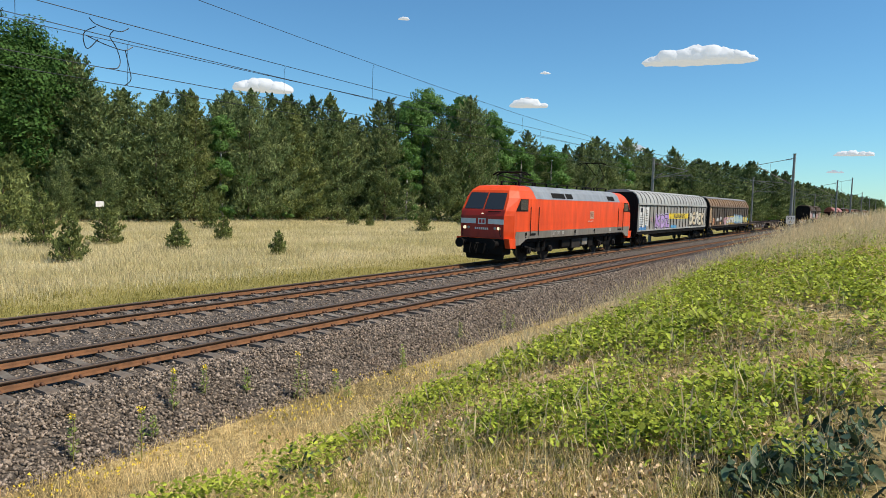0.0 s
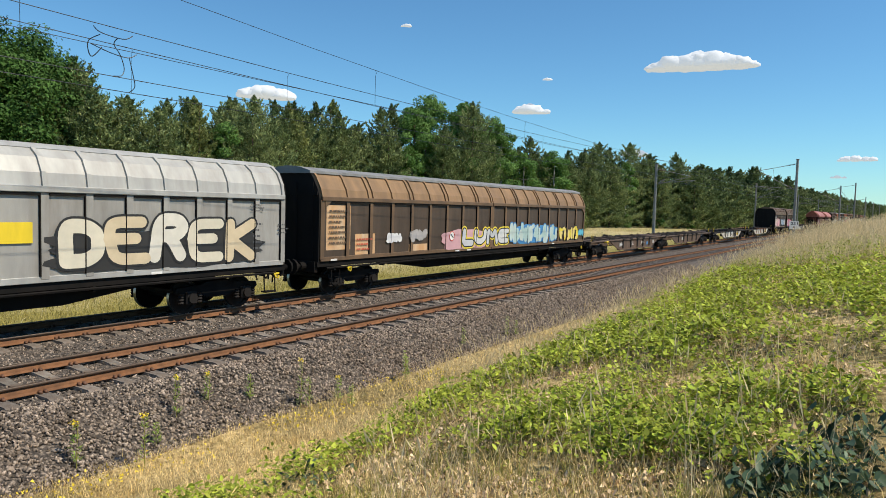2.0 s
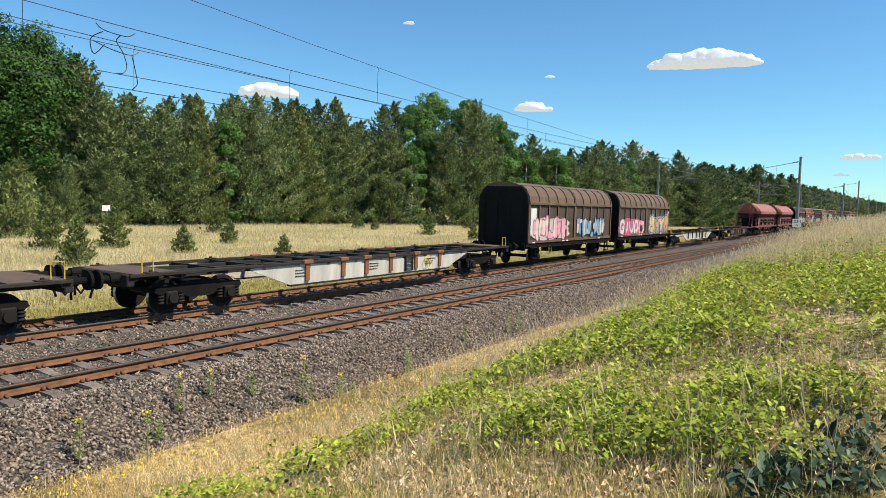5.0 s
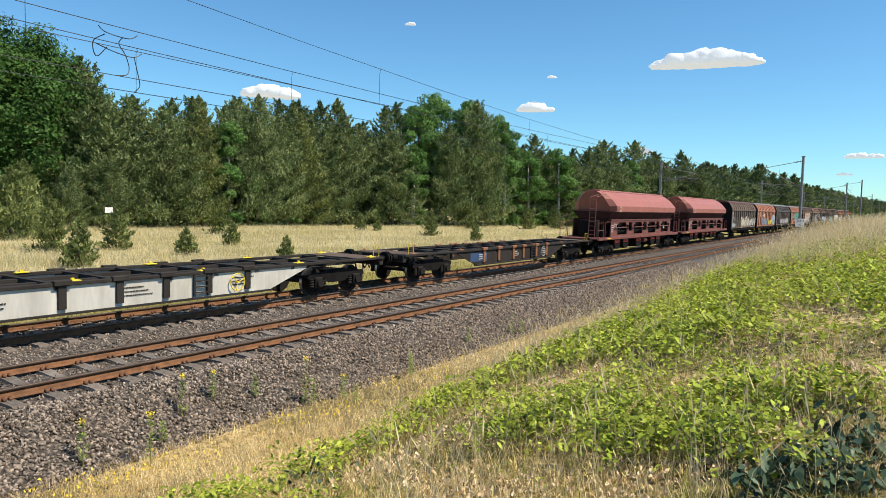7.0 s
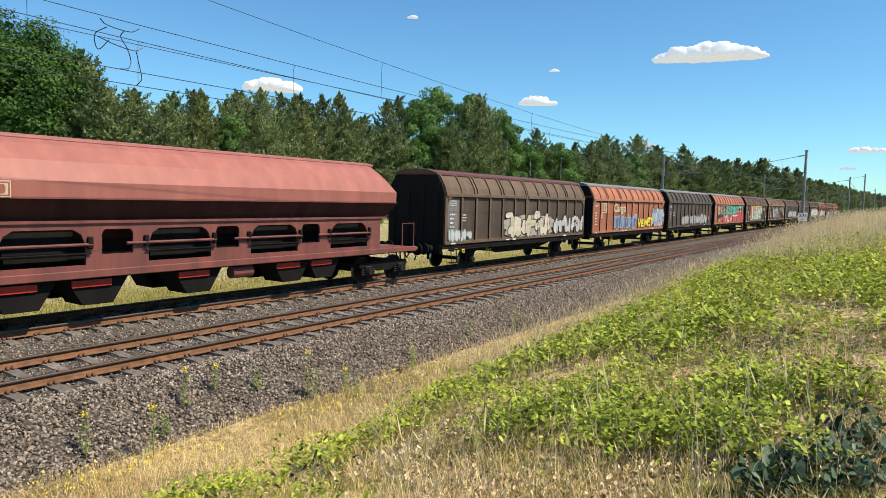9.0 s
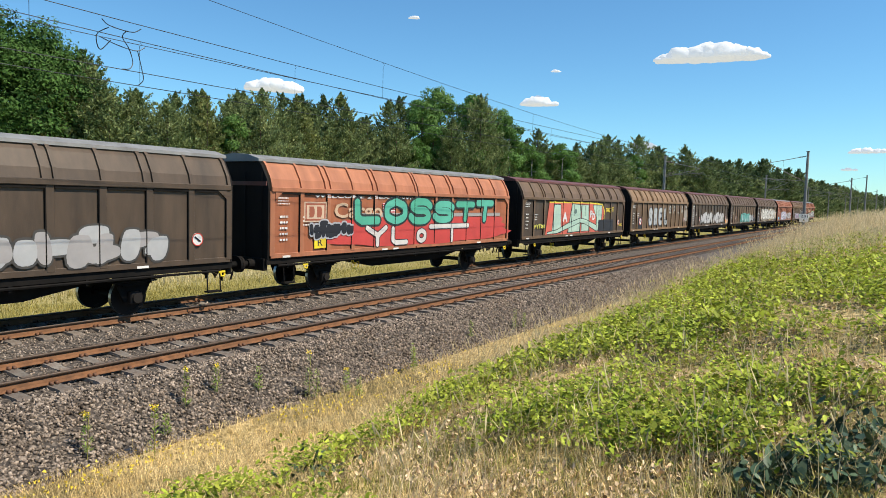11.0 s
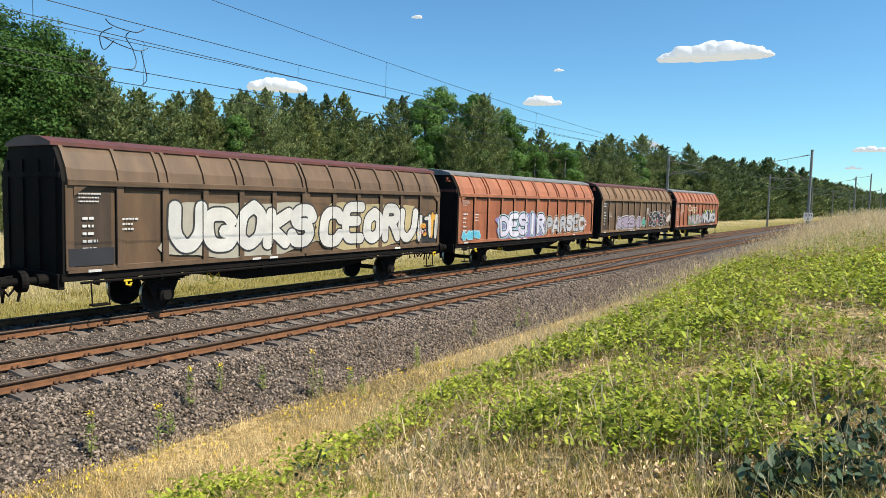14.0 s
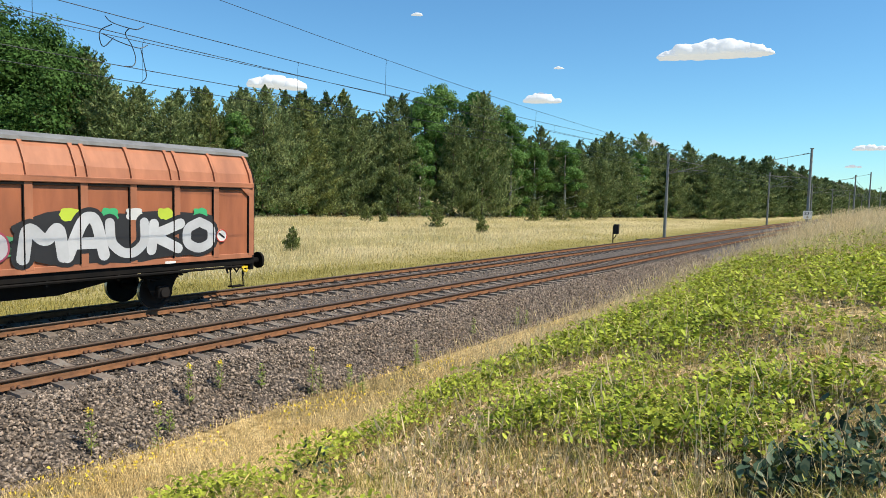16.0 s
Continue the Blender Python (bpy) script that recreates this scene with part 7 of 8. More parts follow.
def cloud(x, y, z, w, h, seed):
    rng = np.random.default_rng(seed)
    bm = bmesh.new()
    side = Vector((-y, x, 0)).normalized()
    n = max(14, int(w / 5))
    for i in range(n):
        u = rng.uniform(-0.5, 0.5)
        r = h * (0.56 - 1.15 * u * u) * rng.uniform(0.5, 1.0) + h * 0.07
        o = Vector((x, y, z)) + side * (u * w) + Vector((0, 0, r * 0.5 - h * 0.32 + rng.uniform(-0.05, 0.2) * h * (0.5 - abs(u))))
        k = bmesh.ops.create_icosphere(bm, subdivisions=3, radius=1.0, matrix=Matrix.LocRotScale(o, None, (r * 1.25, r * 1.25, r * 0.82)))
    for v in bm.verts:
        p = v.co
        d = 0.14 * h * noise.fractal(p * (3.0 / h), 0.8, 2.1, 4)
        v.co = p + v.normal * d
        if v.co.z < z - 0.16 * h:
            v.co.z = z - 0.16 * h + (v.co.z - z + 0.16 * h) * 0.2
    ob = part("cloud", bm, M_cloud, None, "", True)
    tagged(ob, "small white fair-weather cloud in the blue sky", "cloud", "clouds")


def build_line_side():
    # masts on both sides
    for x, top in ((67, 7.7), (124, 8.3), (181, 8.0), (228, 8.1), (285, 8.1), (345, 8.1)):
        mast(x, 19.6, top, 16.3)
    near = [mast(x, 8.7, top, 12.4, hv) for x, top, hv in ((80, 8.95, 1.05), (146, 8.8, 1.0), (194, 11.4, 1.25), (250, 9.3, 1.0), (310, 9.0, 1.0), (375, 9.0, 1.0))]
    far_support = [-6, 67, 124, 181, 228, 285, 345, 405]
    catenary(16.35, far_support, 7.64, 7.09, 6.07, 5.9, 9.5, "black overhead wires of the far track with thin droppers")
    catenary(16.55, far_support, 7.24, 6.74, 5.76, 10.2, 11.5, "black overhead wires running beside the far track's wires")
    catenary(12.3, [1, 80, 146, 194, 250, 310, 375, 440], 7.55, 6.28, 5.85, 5.6, 9.3, "black overhead wires of the near track with thin droppers", 0.0065)
    # feeder loops between the two wire runs
    c = thing("feeder_loops", "bent copper feeder loops hanging between the overhead wires", "cable")
    for pts in ([(9.1, 16.35, 7.06), (9.25, 16.35, 6.95), (9.6, 16.35, 6.9), (9.95, 16.4, 6.92), (10.15, 16.4, 7.04)],
                [(9.3, 16.4, 6.9), (9.05, 16.45, 6.72), (9.02, 16.45, 6.5), (9.15, 16.5, 6.35), (9.4, 16.5, 6.62)],
                [(9.75, 16.4, 6.9), (9.68, 16.45, 6.75), (9.85, 16.45, 6.5), (9.95, 16.45, 6.2), (9.85, 16.4, 6.0), (9.6, 16.35, 5.94)],
                [(9.1, 16.5, 6.66), (9.6, 16.55, 6.55), (10.1, 16.55, 6.5), (10.35, 16.55, 6.63)],
                [(10.15, 16.55, 6.5), (10.25, 16.55, 6.1), (10.3, 16.55, 5.8), (10.15, 16.55, 5.63)]):
        fine = []
        q = [Vector(p) + Vector((0, 0, 0.14)) for p in (pts[0], *pts, pts[-1])]
        for k in range(1, len(q) - 2):
            for u in (0, 0.2, 0.4, 0.6, 0.8):
                a, b, d, e = q[k - 1:k + 3]
                fine.append(0.5 * (2 * b + (d - a) * u + (2 * a - 5 * b + 4 * d - e) * u * u + (3 * b - a - 3 * d + e) * u ** 3))
        wire("loop", [tuple(p) for p in fine] + [tuple(q[-1])], 0.012, "", c)
    # kilometre board on the near mast
    k = thing("kilometre_board", "white kilometre board with black numerals on a mast", "sign")
    x, y = 79.7, 8.7 + bend(80)
    M = pose(x, y - 0.05, 2.05, 0, 0, -60)
    k.matrix_basis = M
    bm = bmesh.new()
    box(bm, -0.46, 0.46, -0.012, 0.012, -0.42, 0.42, 0.006)
    part("board", bm, P_white, k)
    ink = spray((0.02, 0.02, 0.03))
    write_on(k, "numeral", "231", -0.36, 0.36, 0.04, 0.33, -0.018, ink, 0.02)
    write_on(k, "numeral", "6", -0.12, 0.12, -0.34, -0.06, -0.018, ink, 0.02)
    # lineside signal box on a post
    s = thing("lineside_box", "dark metal equipment box on a short post beside the track", "equipment box")
    s.location = (50.7, 18.75 + bend(50), 0)
    bm = bmesh.new()
    cyl(bm, (0, 0, -0.9), (0, 0, 1.1), 0.05, 8)
    part("post", bm, P_flatblack, s)
    bm = bmesh.new()
    box(bm, -0.12, 0.12, -0.45, -0.05, 0.45, 1.2, 0.03)
    part("cabinet", bm, P_flatblack, s)
    bm = bmesh.new()
    tube(bm, [(0, -0.25, 0.45), (0, -0.2, 0.25), (0, -0.02, 0.05), (0, 0.05, -0.8)], 0.03, 6)
    part("cable_tail", bm, P_black, s)
    s = thing("cable_trough_cover", "low dark equipment cover on the ballast edge", "equipment cover")
    s.location = (58, 18.7 + bend(58), -0.45)
    bm = bmesh.new()
    box(bm, -1.3, 1.3, -0.3, 0.3, -0.15, 0.22, 0.05)
    part("cover", bm, P_flatblack, s)
    s = thing("small_white_sign", "small white board on a post at the wood's edge", "sign")
    s.location = (40.2, 70.5, ground_z(40.2, 70.5))
    bm = bmesh.new()
    cyl(bm, (0, 0, -0.3), (0, 0, 2.6), 0.05, 8)
    part("post", bm, M_bark, s)
    bm = bmesh.new()
    box(bm, -0.45, 0.45, -0.08, -0.05, 1.95, 2.55, 0.01)
    b = part("board", bm, P_white, s)
    for i, c in enumerate(((2481, 582, 520, 414, 92), (1709, 1921, 389, 217, 78), (2305, 1146, 368, 137, 65), (2009, 1516, 656, 46, 18), (2313, 1088, 480, 37, 15), (2466, 797, 212, 93, 48), (2591, 101, 191, 133, 31), (2592, 153, 133, 50, 17))):
        cloud(c[0], c[1], c[2], c[3] * 0.78, c[4] * 0.86, 300 + i)


# ---- grass and herbs ----
def spread(rng, n, az0, az1, r0, r1, power=1.0):
    """Places about the viewpoint of the bank, thinning out with distance."""
    a = np.radians(rng.uniform(az0, az1, n))
    r = r0 * (r1 / r0) ** (rng.uniform(0, 1, n) ** power)
    return r * np.cos(a), r * np.sin(a)


TILES = {}


def heights(xs, ys):
    """Ground heights at many places, read between the points of a half-metre lattice."""
    def at(i, j):
        k = (i, j)
        if k not in TILES:
            TILES[k] = ground_z(i * 0.5, j * 0.5)
        return TILES[k]
    i, j = np.floor(xs * 2).astype(int), np.floor(ys * 2).astype(int)
    u, v = xs * 2 - i, ys * 2 - j
    key = i.astype(np.int64) * 100003 + j
    uniq, inv = np.unique(key, return_inverse=True)
    ii, jj = np.zeros(len(uniq), int), np.zeros(len(uniq), int)
    ii[inv], jj[inv] = i, j
    c = np.array([(at(a, b), at(a + 1, b), at(a, b + 1), at(a + 1, b + 1)) for a, b in zip(ii.tolist(), jj.tolist())])[inv]
    return (c[:, 0] * (1 - u) + c[:, 1] * u) * (1 - v) + (c[:, 2] * (1 - u) + c[:, 3] * u) * v


def blades(name, xs, ys, zs, ht, wd, mat, rng, label, lean=0.35, heads=0.0, parent=None):
    """Upright blades of grass: bent strips that taper to a point, some with a seed head."""
    n = len(xs)
    a = rng.uniform(0, 2 * math.pi, n)
    h = ht * rng.uniform(0.5, 1.25, n)
    w = wd * rng.uniform(0.7, 1.3, n)
    ln = rng.normal(0, lean, (n, 2)) * h[:, None]
    base = np.stack([xs, ys, zs - 0.02], 1)
    side = np.stack([np.cos(a) * w / 2, np.sin(a) * w / 2, np.zeros(n)], 1)
    mid = base + np.stack([ln[:, 0] * 0.35, ln[:, 1] * 0.35, h * 0.6], 1)
    tip = base + np.stack([ln[:, 0], ln[:, 1], h * 0.97], 1)
    vs = np.stack([base - side, base + side, mid - side * 0.75, mid + side * 0.75, tip], 1).reshape(-1, 3)
    o = 5 * np.arange(n)[:, None]
    fs = np.concatenate([o + np.array([[0, 1, 3]]), o + np.array([[0, 3, 2]]), o + np.array([[2, 3, 4]])], 1).reshape(-1, 3)
    if heads:
        k = rng.uniform(0, 1, n) < heads
        t, s, m = tip[k], side[k], mid[k]
        up = (t - m)
        up /= np.linalg.norm(up, axis=1, keepdims=True)
        hl = (h[k] * 0.22)[:, None]
        s2 = s / np.linalg.norm(s, axis=1, keepdims=True) * 0.006 * (0.6 + 0.5 * hl / 0.2)
        hv = np.stack([t - up * hl * 0.4, t + up * hl * 0.2 + s2, t + up * hl, t + up * hl * 0.2 - s2], 1).reshape(-1, 3)
        oo = len(vs) + 4 * np.arange(len(t))[:, None]
        hf = np.concatenate([oo + np.array([[0, 1, 2]]), oo + np.array([[0, 2, 3]])], 1).reshape(-1, 3)
        vs, fs = np.concatenate([vs, hv]), np.concatenate([fs, hf])
    ob = add_mesh(name, indexed_mesh(name, vs, fs, mat))
    return tagged(ob, label, "grass", kind="stuff")


def leaf_quads(c, size, rng, tilt=0.45):
    """Leaves lying roughly level, pointed, lightly folded along the rib."""
    n = len(c)
    a = rng.uniform(0, 2 * math.pi, n)
    d = np.stack([np.cos(a), np.sin(a), rng.normal(0, tilt, n)], 1)
    s = np.stack([-np.sin(a), np.cos(a), rng.normal(0, tilt, n)], 1)
    z = (size * rng.uniform(0.55, 1.3, n))[:, None]
    up = np.array([0, 0, 1.0])
    root, tip = c - d * z * 0.2, c + d * z
    a1, a2 = c + d * z * 0.12 + up * z * 0.08, c + d * z * 0.58 + up * z * 0.06
    vs = np.stack([root, a1 + s * z * 0.33, a2 + s * z * 0.27, tip, a2 - s * z * 0.27, a1 - s * z * 0.33], 1).reshape(-1, 3)
    o = 6 * np.arange(n)[:, None]
    fs = np.concatenate([o + np.array([[0, 1, 2]]), o + np.array([[0, 2, 3]]), o + np.array([[0, 3, 4]]), o + np.array([[0, 4, 5]])], 1).reshape(-1, 3)
    return vs, fs


def weed(x, y, h, seed, mat, flower, label):
    """An upright leafy weed: a stem, narrow leaves all along it, a small head of blossom."""
    rng = np.random.default_rng(seed)
    z = max(ground_z(x, y), bed_z(y)) if 9.3 < y < 19.3 else ground_z(x, y)
    w = thing("weed", label, "plant", "weeds on the ballast edge", Matrix.Translation((x, y, z)))
    bm = bmesh.new()
    cyl(bm, (0, 0, -0.3), (rng.normal() * 0.03, rng.normal() * 0.03, h), 0.008, 6, 0.003)
    part("stem", bm, M_green, w)
    n = 90
    zz = rng.uniform(0.05, 1, n) * h
    a = rng.uniform(0, 6.28, n)
    c = np.stack([np.cos(a) * 0.02, np.sin(a) * 0.02, zz], 1)
    vs, fs = [], []
    for i in range(n):
        d = np.array([math.cos(a[i]), math.sin(a[i]), 0.5])
        ln = 0.085 * rng.uniform(0.6, 1.3) * (1.15 - zz[i] / h * 0.7)
        s = np.array([-math.sin(a[i]), math.cos(a[i]), 0]) * 0.011
        b = len(vs)
        vs += [c[i], c[i] + d * ln * 0.5 + s, c[i] + d * ln, c[i] + d * ln * 0.5 - s]
        fs.append((b, b + 1, b + 2, b + 3))
    add_mesh("leaves", indexed_mesh("leaves", np.array(vs), fs, mat), w)
    if flower:
        cc = rng.normal(size=(26, 3)) * np.array([0.03, 0.03, 0.025]) + np.array([0, 0, h])
        add_mesh("blossom", poly_mesh("blossom", shards(cc, 0.022, rng), M_yellow), w)


def build_grass():
    rng = np.random.default_rng(77)
    # dry strip between the ballast and the bank
    x, y = spread(rng, 150000, 12, 76, 4.5, 42)
    k = (y > 4.6) & (y < 9.75)
    x, y = x[k], y[k]
    z = heights(x, y)
    blades("dry_grass", x, y, z, 0.17, 0.006, M_straw, rng, "short dry straw-coloured grass beside the ballast", 0.6, 0.12)
    # the bank: straw and green blades mixed
    x, y = spread(rng, 105000, 0, 70, 2.2, 45)
    tuft = np.array([noise.noise((a * 2.6, b * 2.6, 21)) for a, b in zip(x, y)]) + rng.normal(0, 0.12, len(x))
    k = (y < 6.2) & (tuft > -0.16 + 0.30 * np.clip((np.hypot(x, y) - 6) / 6, 0, 1))
    x, y = x[k], y[k]
    z = heights(x, y)
    m = np.array([noise.noise((a * 0.7, b * 0.7, 4)) for a, b in zip(x, y)])
    g = m + rng.normal(0, 0.25, len(x)) > 0.02
    blades("bank_grass", x[g], y[g], z[g], 0.16, 0.006, M_green, rng, "green grass blades on the bank", 0.5, 0.05)
    blades("bank_dry_grass", x[~g], y[~g], z[~g], 0.15, 0.0055, M_straw, rng, "withered straw among the brambles on the bank", 0.6, 0.2)
    x, y = spread(rng, 15000, 0, 70, 2.6, 26)
    k = (y < 5.8) & (np.array([noise.noise((a * 0.8, b * 0.8, 31)) for a, b in zip(x, y)]) > -0.1)
    x, y = x[k], y[k]
    blades("straw_stalks", x, y, heights(x, y), 0.27, 0.0042, M_straw, rng, "thin pale stalks standing among the brambles", 0.4, 0.15)
    # the bank goes on round the viewpoint
    x, y = spread(rng, 26000, 70, 360, 1.6, 16)
    k = y < 9.0
    x, y = x[k], y[k]
    blades("bank_dry_grass", x, y, heights(x, y), 0.15, 0.007, M_straw, rng, "withered short grass on the top of the bank", 0.6, 0.1)
    # withered leaves lying among the stalks
    x, y = spread(rng, 42000, 0, 70, 2.4, 22)
    k = (y < 6.0) & (np.array([noise.noise((a * 0.9, b * 0.9, 14)) for a, b in zip(x, y)]) > -0.05)
    x, y = x[k], y[k]
    vs, fs = leaf_quads(np.stack([x, y, heights(x, y) + rng.uniform(0.01, 0.07, len(x))], 1), 0.03, rng, 0.8)
    tagged(add_mesh("leaf_litter", indexed_mesh("leaf_litter", vs, fs, M_litter)), "pale withered leaves lying on the bank", "litter", kind="stuff")
    # tall pale grass on the slope between the brambles and the ballast, and on the crest farther on
    x, y = spread(rng, 60000, 2, 30, 10, 75)
    edge = 5.0 - 0.012 * x + 0.5 * np.array([noise.noise((p * 0.4, q * 0.4, 12)) for p, q in zip(x, y)]) - 2.6 * np.clip((x - 19) / 9, 0, 1)
    k = (y > edge) & (y < 7.4)
    x, y, edge = x[k], y[k], edge[k]
    z = heights(x, y)
    blades("tall_grass", x, y, z, (0.24 + 0.42 * np.clip((x - 9) / 9, 0, 1)) * (0.55 + 0.45 * np.clip((7.4 - y) / 1.6, 0, 1)), 0.0075, M_seed, rng, "tall pale seeding grass along the crest of the bank", 0.28, 0.6)
    x, y = spread(rng, 15000, -2, 9, 20, 75)
    k = (y < 3.2) & (y > -1.0)
    x, y = x[k], y[k]
    blades("tall_grass", x, y, heights(x, y), 0.55, 0.010, M_seed, rng, "tall pale seeding grass on the top of the bank", 0.3, 0.6)
    x, y = spread(rng, 1100, 2, 40, 4, 20)
    k = y < 5.0
    x, y = x[k], y[k]
    blades("tall_grass", x, y, heights(x, y), 0.55, 0.0045, M_seed, rng, "single tall seeding stalks rising from the brambles", 0.25, 0.8)
    x, y = spread(rng, 9000, 6, 34, 8, 48)
    k = (y > 4.9) & (y < 7.6) & (rng.uniform(0, 1, len(x)) < 0.55)
    x, y = x[k], y[k]
    blades("tall_grass", x, y, heights(x, y), 0.62 + 0.2 * np.clip((x - 8) / 14, 0, 1), 0.006, M_seed, rng, "slender pale stalks with feathery heads at the edge of the ballast", 0.22, 0.95)
    # brambles: bigger mats farther up the bank, scattered sprigs in the dry litter close by
    near_c, far_c = [], []
    x, y = spread(rng, 10500, -1, 68, 2.8, 34, 0.72)
    r = np.hypot(x, y)
    k = y < 5.35 - 0.012 * x + 0.35 * np.array([noise.noise((p * 0.9, q * 0.9, 41)) for p, q in zip(x, y)])
    x, y, r = x[k], y[k], r[k]
    m = np.array([noise.noise((a * 0.45, b * 0.6, 8)) + 0.85 * noise.noise((a * 1.3, b * 1.3, 2)) for a, b in zip(x, y)])
    m += 0.62 * np.exp(-((y - 4.75) / 0.42) ** 2)
    k = (m + rng.normal(0, 0.07, len(x)) > 0.52 - 0.30 * np.clip((r - 3.8) / 5, 0, 1) - 0.56 * np.clip((r - 8.5) / 4, 0, 1)) & (x < 27)
    x, y, r, m = x[k], y[k], r[k], m[k]
    mound = 0.16 * np.clip(m, 0, 1.2) + 0.10 * np.clip(np.array([noise.noise((p * 1.6, q * 1.6, 51)) for p, q in zip(x, y)]), 0, 1)
    z = heights(x, y) + mound * rng.uniform(0.1, 1.0, len(x))
    for a, b, c, d in zip(x, y, z, r):
        # sprigs of three leaflets on arching stems
        n = int(rng.integers(7, 14))
        sp = rng.uniform(0.10, 0.19) * (1 + d / 16)
        q = rng.normal(size=(n, 3)) * np.array([sp, sp, 0.05])
        q[:, 2] = np.abs(q[:, 2]) + rng.uniform(0.05, 0.30) * np.exp(-(q[:, 0] ** 2 + q[:, 1] ** 2) / (3 * sp * sp))
        q = np.repeat(q, 3, 0) + rng.normal(size=(3 * n, 3)) * np.array([0.028, 0.028, 0.008]) * (1 + d / 18)
        (near_c if d < 9 else far_c).append(q + np.array([a, b, c]))
    for cc, sz in ((near_c, 0.044), (far_c, 0.062)):
        vs, fs = leaf_quads(np.concatenate(cc), sz, rng)
        tagged(add_mesh("bramble_thicket", indexed_mesh("bramble_thicket", vs, fs, M_bramble)), "low bright green brambles spreading over the bank", "shrub", kind="stuff")
    # dark herb at the foot of the view
    cs = []
    for a, b, s in ((4.6, 0.42, 0.15), (4.35, 0.55, 0.12), (4.9, 0.2, 0.17), (4.5, 0.12, 0.16), (5.5, 0.15, 0.16)):
        q = rng.normal(size=(120, 3)) * np.array([s, s * 0.8, 0.09])
        q[:, 2] = np.abs(q[:, 2]) + 0.04
        cs.append(q + np.array([a, b, ground_z(a, b)]))
    vs, fs = leaf_quads(np.concatenate(cs), 0.058, rng, 0.8)
    tagged(add_mesh("dark_herb", indexed_mesh("dark_herb", vs, fs, M_dock)), "dark green broad-leaved herb with lobed leaves", "plant", kind="stuff")
    q = rng.normal(size=(90, 3)) * np.array([0.16, 0.22, 0.1]) + np.array([4.8, 4.65, 0])
    q[:, 2] = np.abs(q[:, 2]) + 0.05 + ground_z(4.8, 4.65)
    vs, fs = leaf_quads(q, 0.06, rng, 0.6)
    tagged(add_mesh("dark_herb", indexed_mesh("dark_herb", vs, fs, M_dock)), "dark green leafy plant at the foot of the bank", "plant", kind="stuff")
    # meadow beyond the line
    a = np.radians(rng.uniform(1, 72, 170000))
    yy = 19.0 + 60 * rng.uniform(0, 1, len(a)) ** 1.3
    x, y = yy / np.tan(a), yy
    k = (x < 240) & (x > 4)
    x, y = x[k], y[k]
    k = y < np.array([edge_y(float(t)) for t in x]) + 2
    x, y = x[k], y[k]
    z = heights(x, y)
    near = y + rng.normal(0, 1.6, len(x)) + np.array([3.0 * noise.noise((p * 0.12, q * 0.12, 6)) for p, q in zip(x, y)]) < 26.5
    tuft = np.clip(1.0 + 0.9 * np.array([noise.noise((p * 0.5, q * 0.5, 16)) for p, q in zip(x, y)]), 0.35, 1.8)
    k = ~near
    blades("meadow_grass", x[k], y[k], z[k], 0.40 * tuft[k], 0.020, M_meadow, rng, "tall pale dry grass of the meadow", 0.35, 0.25)
    blades("verge_grass", x[near], y[near], z[near], 0.17 * tuft[near], 0.018, M_verge, rng, "short olive grass on the verge beyond the track", 0.45)
    # yellow stonecrop and weeds
    for i, (a, b) in enumerate(((12.2, 8.4), (12.8, 8.5), (10.6, 7.9), (8.9, 8.3), (8.6, 8.6), (7.9, 8.4), (5.7, 8.9), (5.0, 8.8), (4.6, 8.8), (4.0, 8.9), (4.3, 8.7), (9.6, 8.2), (19.3, 8.5), (22.2, 8.8), (24.4, 8.8), (13.6, 8.2), (11.4, 8.9), (3.7, 8.5), (6.1, 8.4))):
        n = int(rng.integers(16, 60))
        c = rng.normal(size=(n, 3)) * np.array([0.34, 0.26, 0.03])
        c[:, 2] = np.abs(c[:, 2]) + 0.10
        p = add_mesh("yellow_flowers", poly_mesh("yellow_flowers", shards(c, 0.026, rng, 0.4), M_yellow), None, "", Matrix.Translation((a, b, ground_z(a, b))))
        tagged(p, "small patch of yellow blossom in the dry grass", "flowers", "patches of blossom", "stuff")
    for i, (a, b, h) in enumerate(((9.30, 9.40, 0.78), (6.92, 9.90, 0.56), (5.77, 9.04, 0.63), (5.04, 9.59, 0.54), (12.23, 9.04, 0.57), (7.62, 10.03, 0.42), (8.44, 9.85, 0.38), (10.07, 9.10, 0.40), (18.11, 9.56, 0.51), (15.79, 9.69, 0.39), (9.93, 8.65, 0.33), (6.30, 9.55, 0.29), (9.42, 9.3, 0.5), (12.35, 9.1, 0.45), (18.6, 9.5, 0.4))):
        weed(a, b, h * 1.22, 500 + i, M_weed, i in (0, 1, 2, 3, 5, 7), "upright green weed growing from the ballast edge")
    # young pines in the meadow
    for i, (a, b, h) in enumerate(((23.3, 47.9, 4.0), (19.0, 36.1, 2.7), (27.5, 47.2, 3.4), (29.0, 41.0, 1.9), (45.6, 59.1, 3.8), (31.3, 33.6, 1.6), (70.3, 60.9, 2.3), (70.0, 57.7, 1.5), (67.3, 47.0, 3.1), (88.7, 54.5, 2.2), (64.0, 38.6, 1.9), (100.1, 50.6, 3.8), (108, 49, 3.6), (118.5, 48.0, 4.6), (32.9, 73.8, 7.0), (37.2, 46.5, 2.0), (26, 60, 6.0), (29, 66, 6.5))):
        kind = SMALL[0] if h > 2.9 else SMALL[1] if h > 2.0 else SMALL[2]
        size = (3.2, 2.3, 1.7)[SMALL.index(kind)]
        PUT[0](kind, a, b, h / size, "young pines in the meadow")


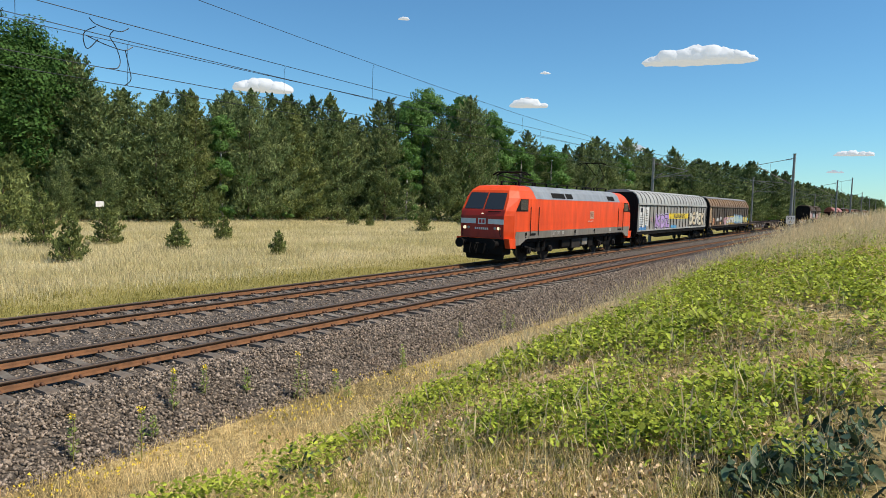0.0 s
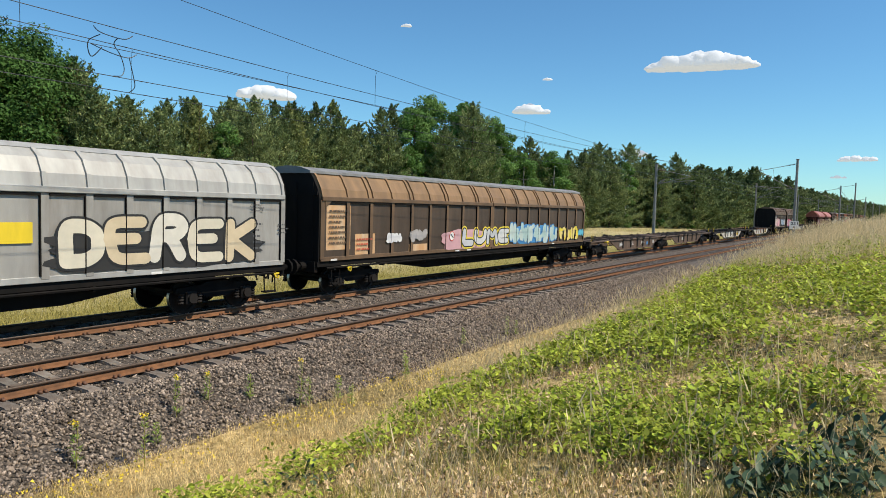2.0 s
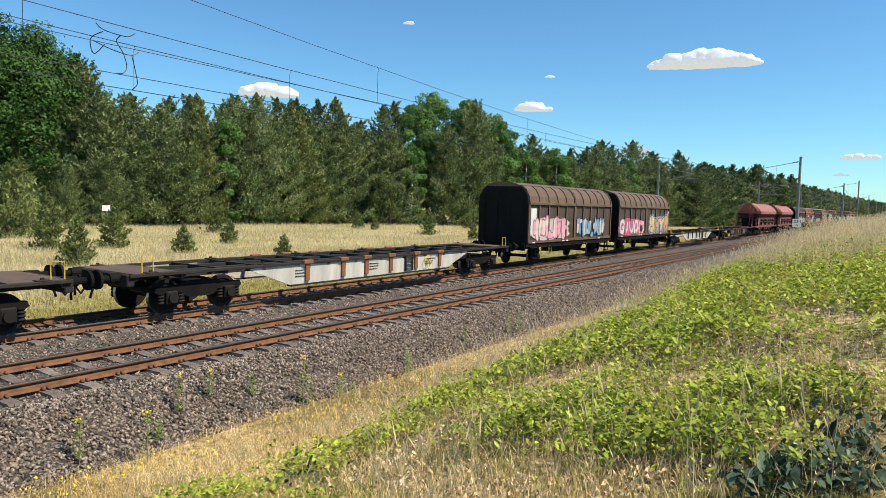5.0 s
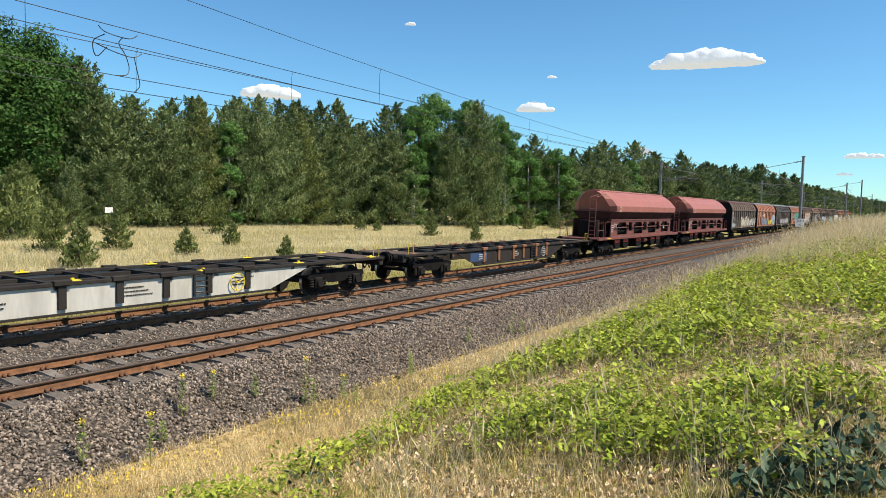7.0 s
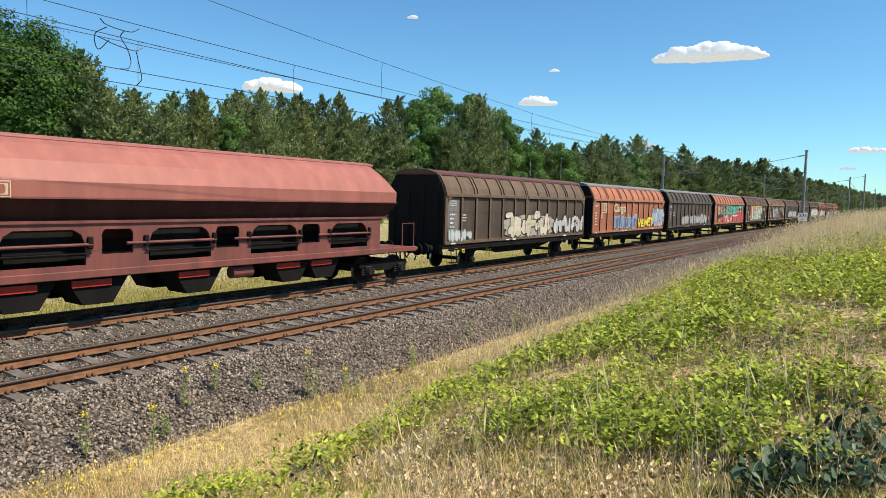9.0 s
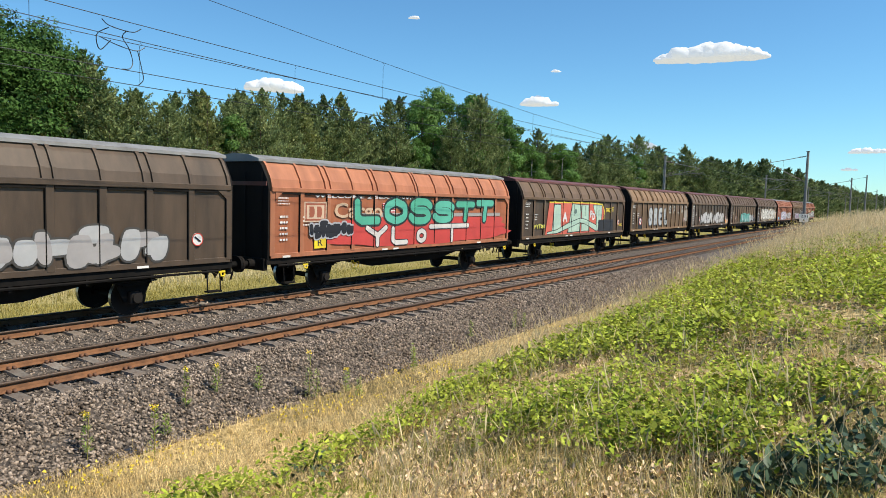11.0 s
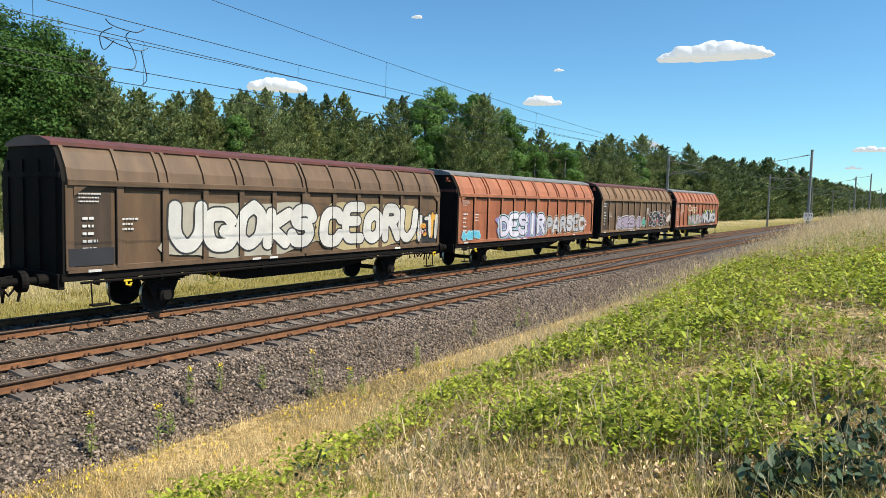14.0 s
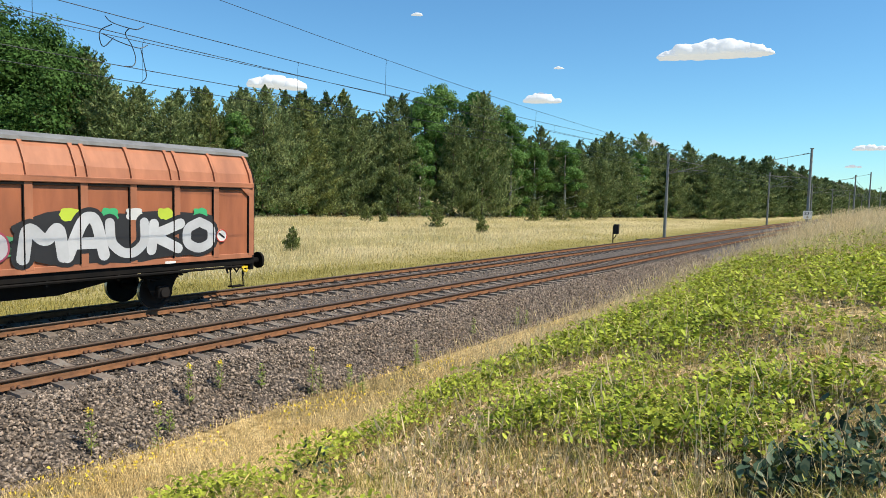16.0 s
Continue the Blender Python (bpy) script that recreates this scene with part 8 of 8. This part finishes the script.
# ---- everything in place ----
build_ground()
build_bed()
build_wood()
build_line_side()
build_train()
build_grass()
build_stones()
build_track(Y_NEAR, 4.843, "near railway track with concrete sleepers and rusty rails")
build_track(Y_FAR, 4.6, "far railway track with concrete sleepers and rusty rails")


def motions():
    """The train runs at a steady speed along the gently curved far track."""
    for w, s in TRAIN:
        rows = []
        for i in range(17):
            x = s - SPEED * i
            rows.append((i, pose(x, Y_FAR + bend(x), 0, 0, 0, math.degrees(CURVE * x))))
        walk(w, rows)


motions()
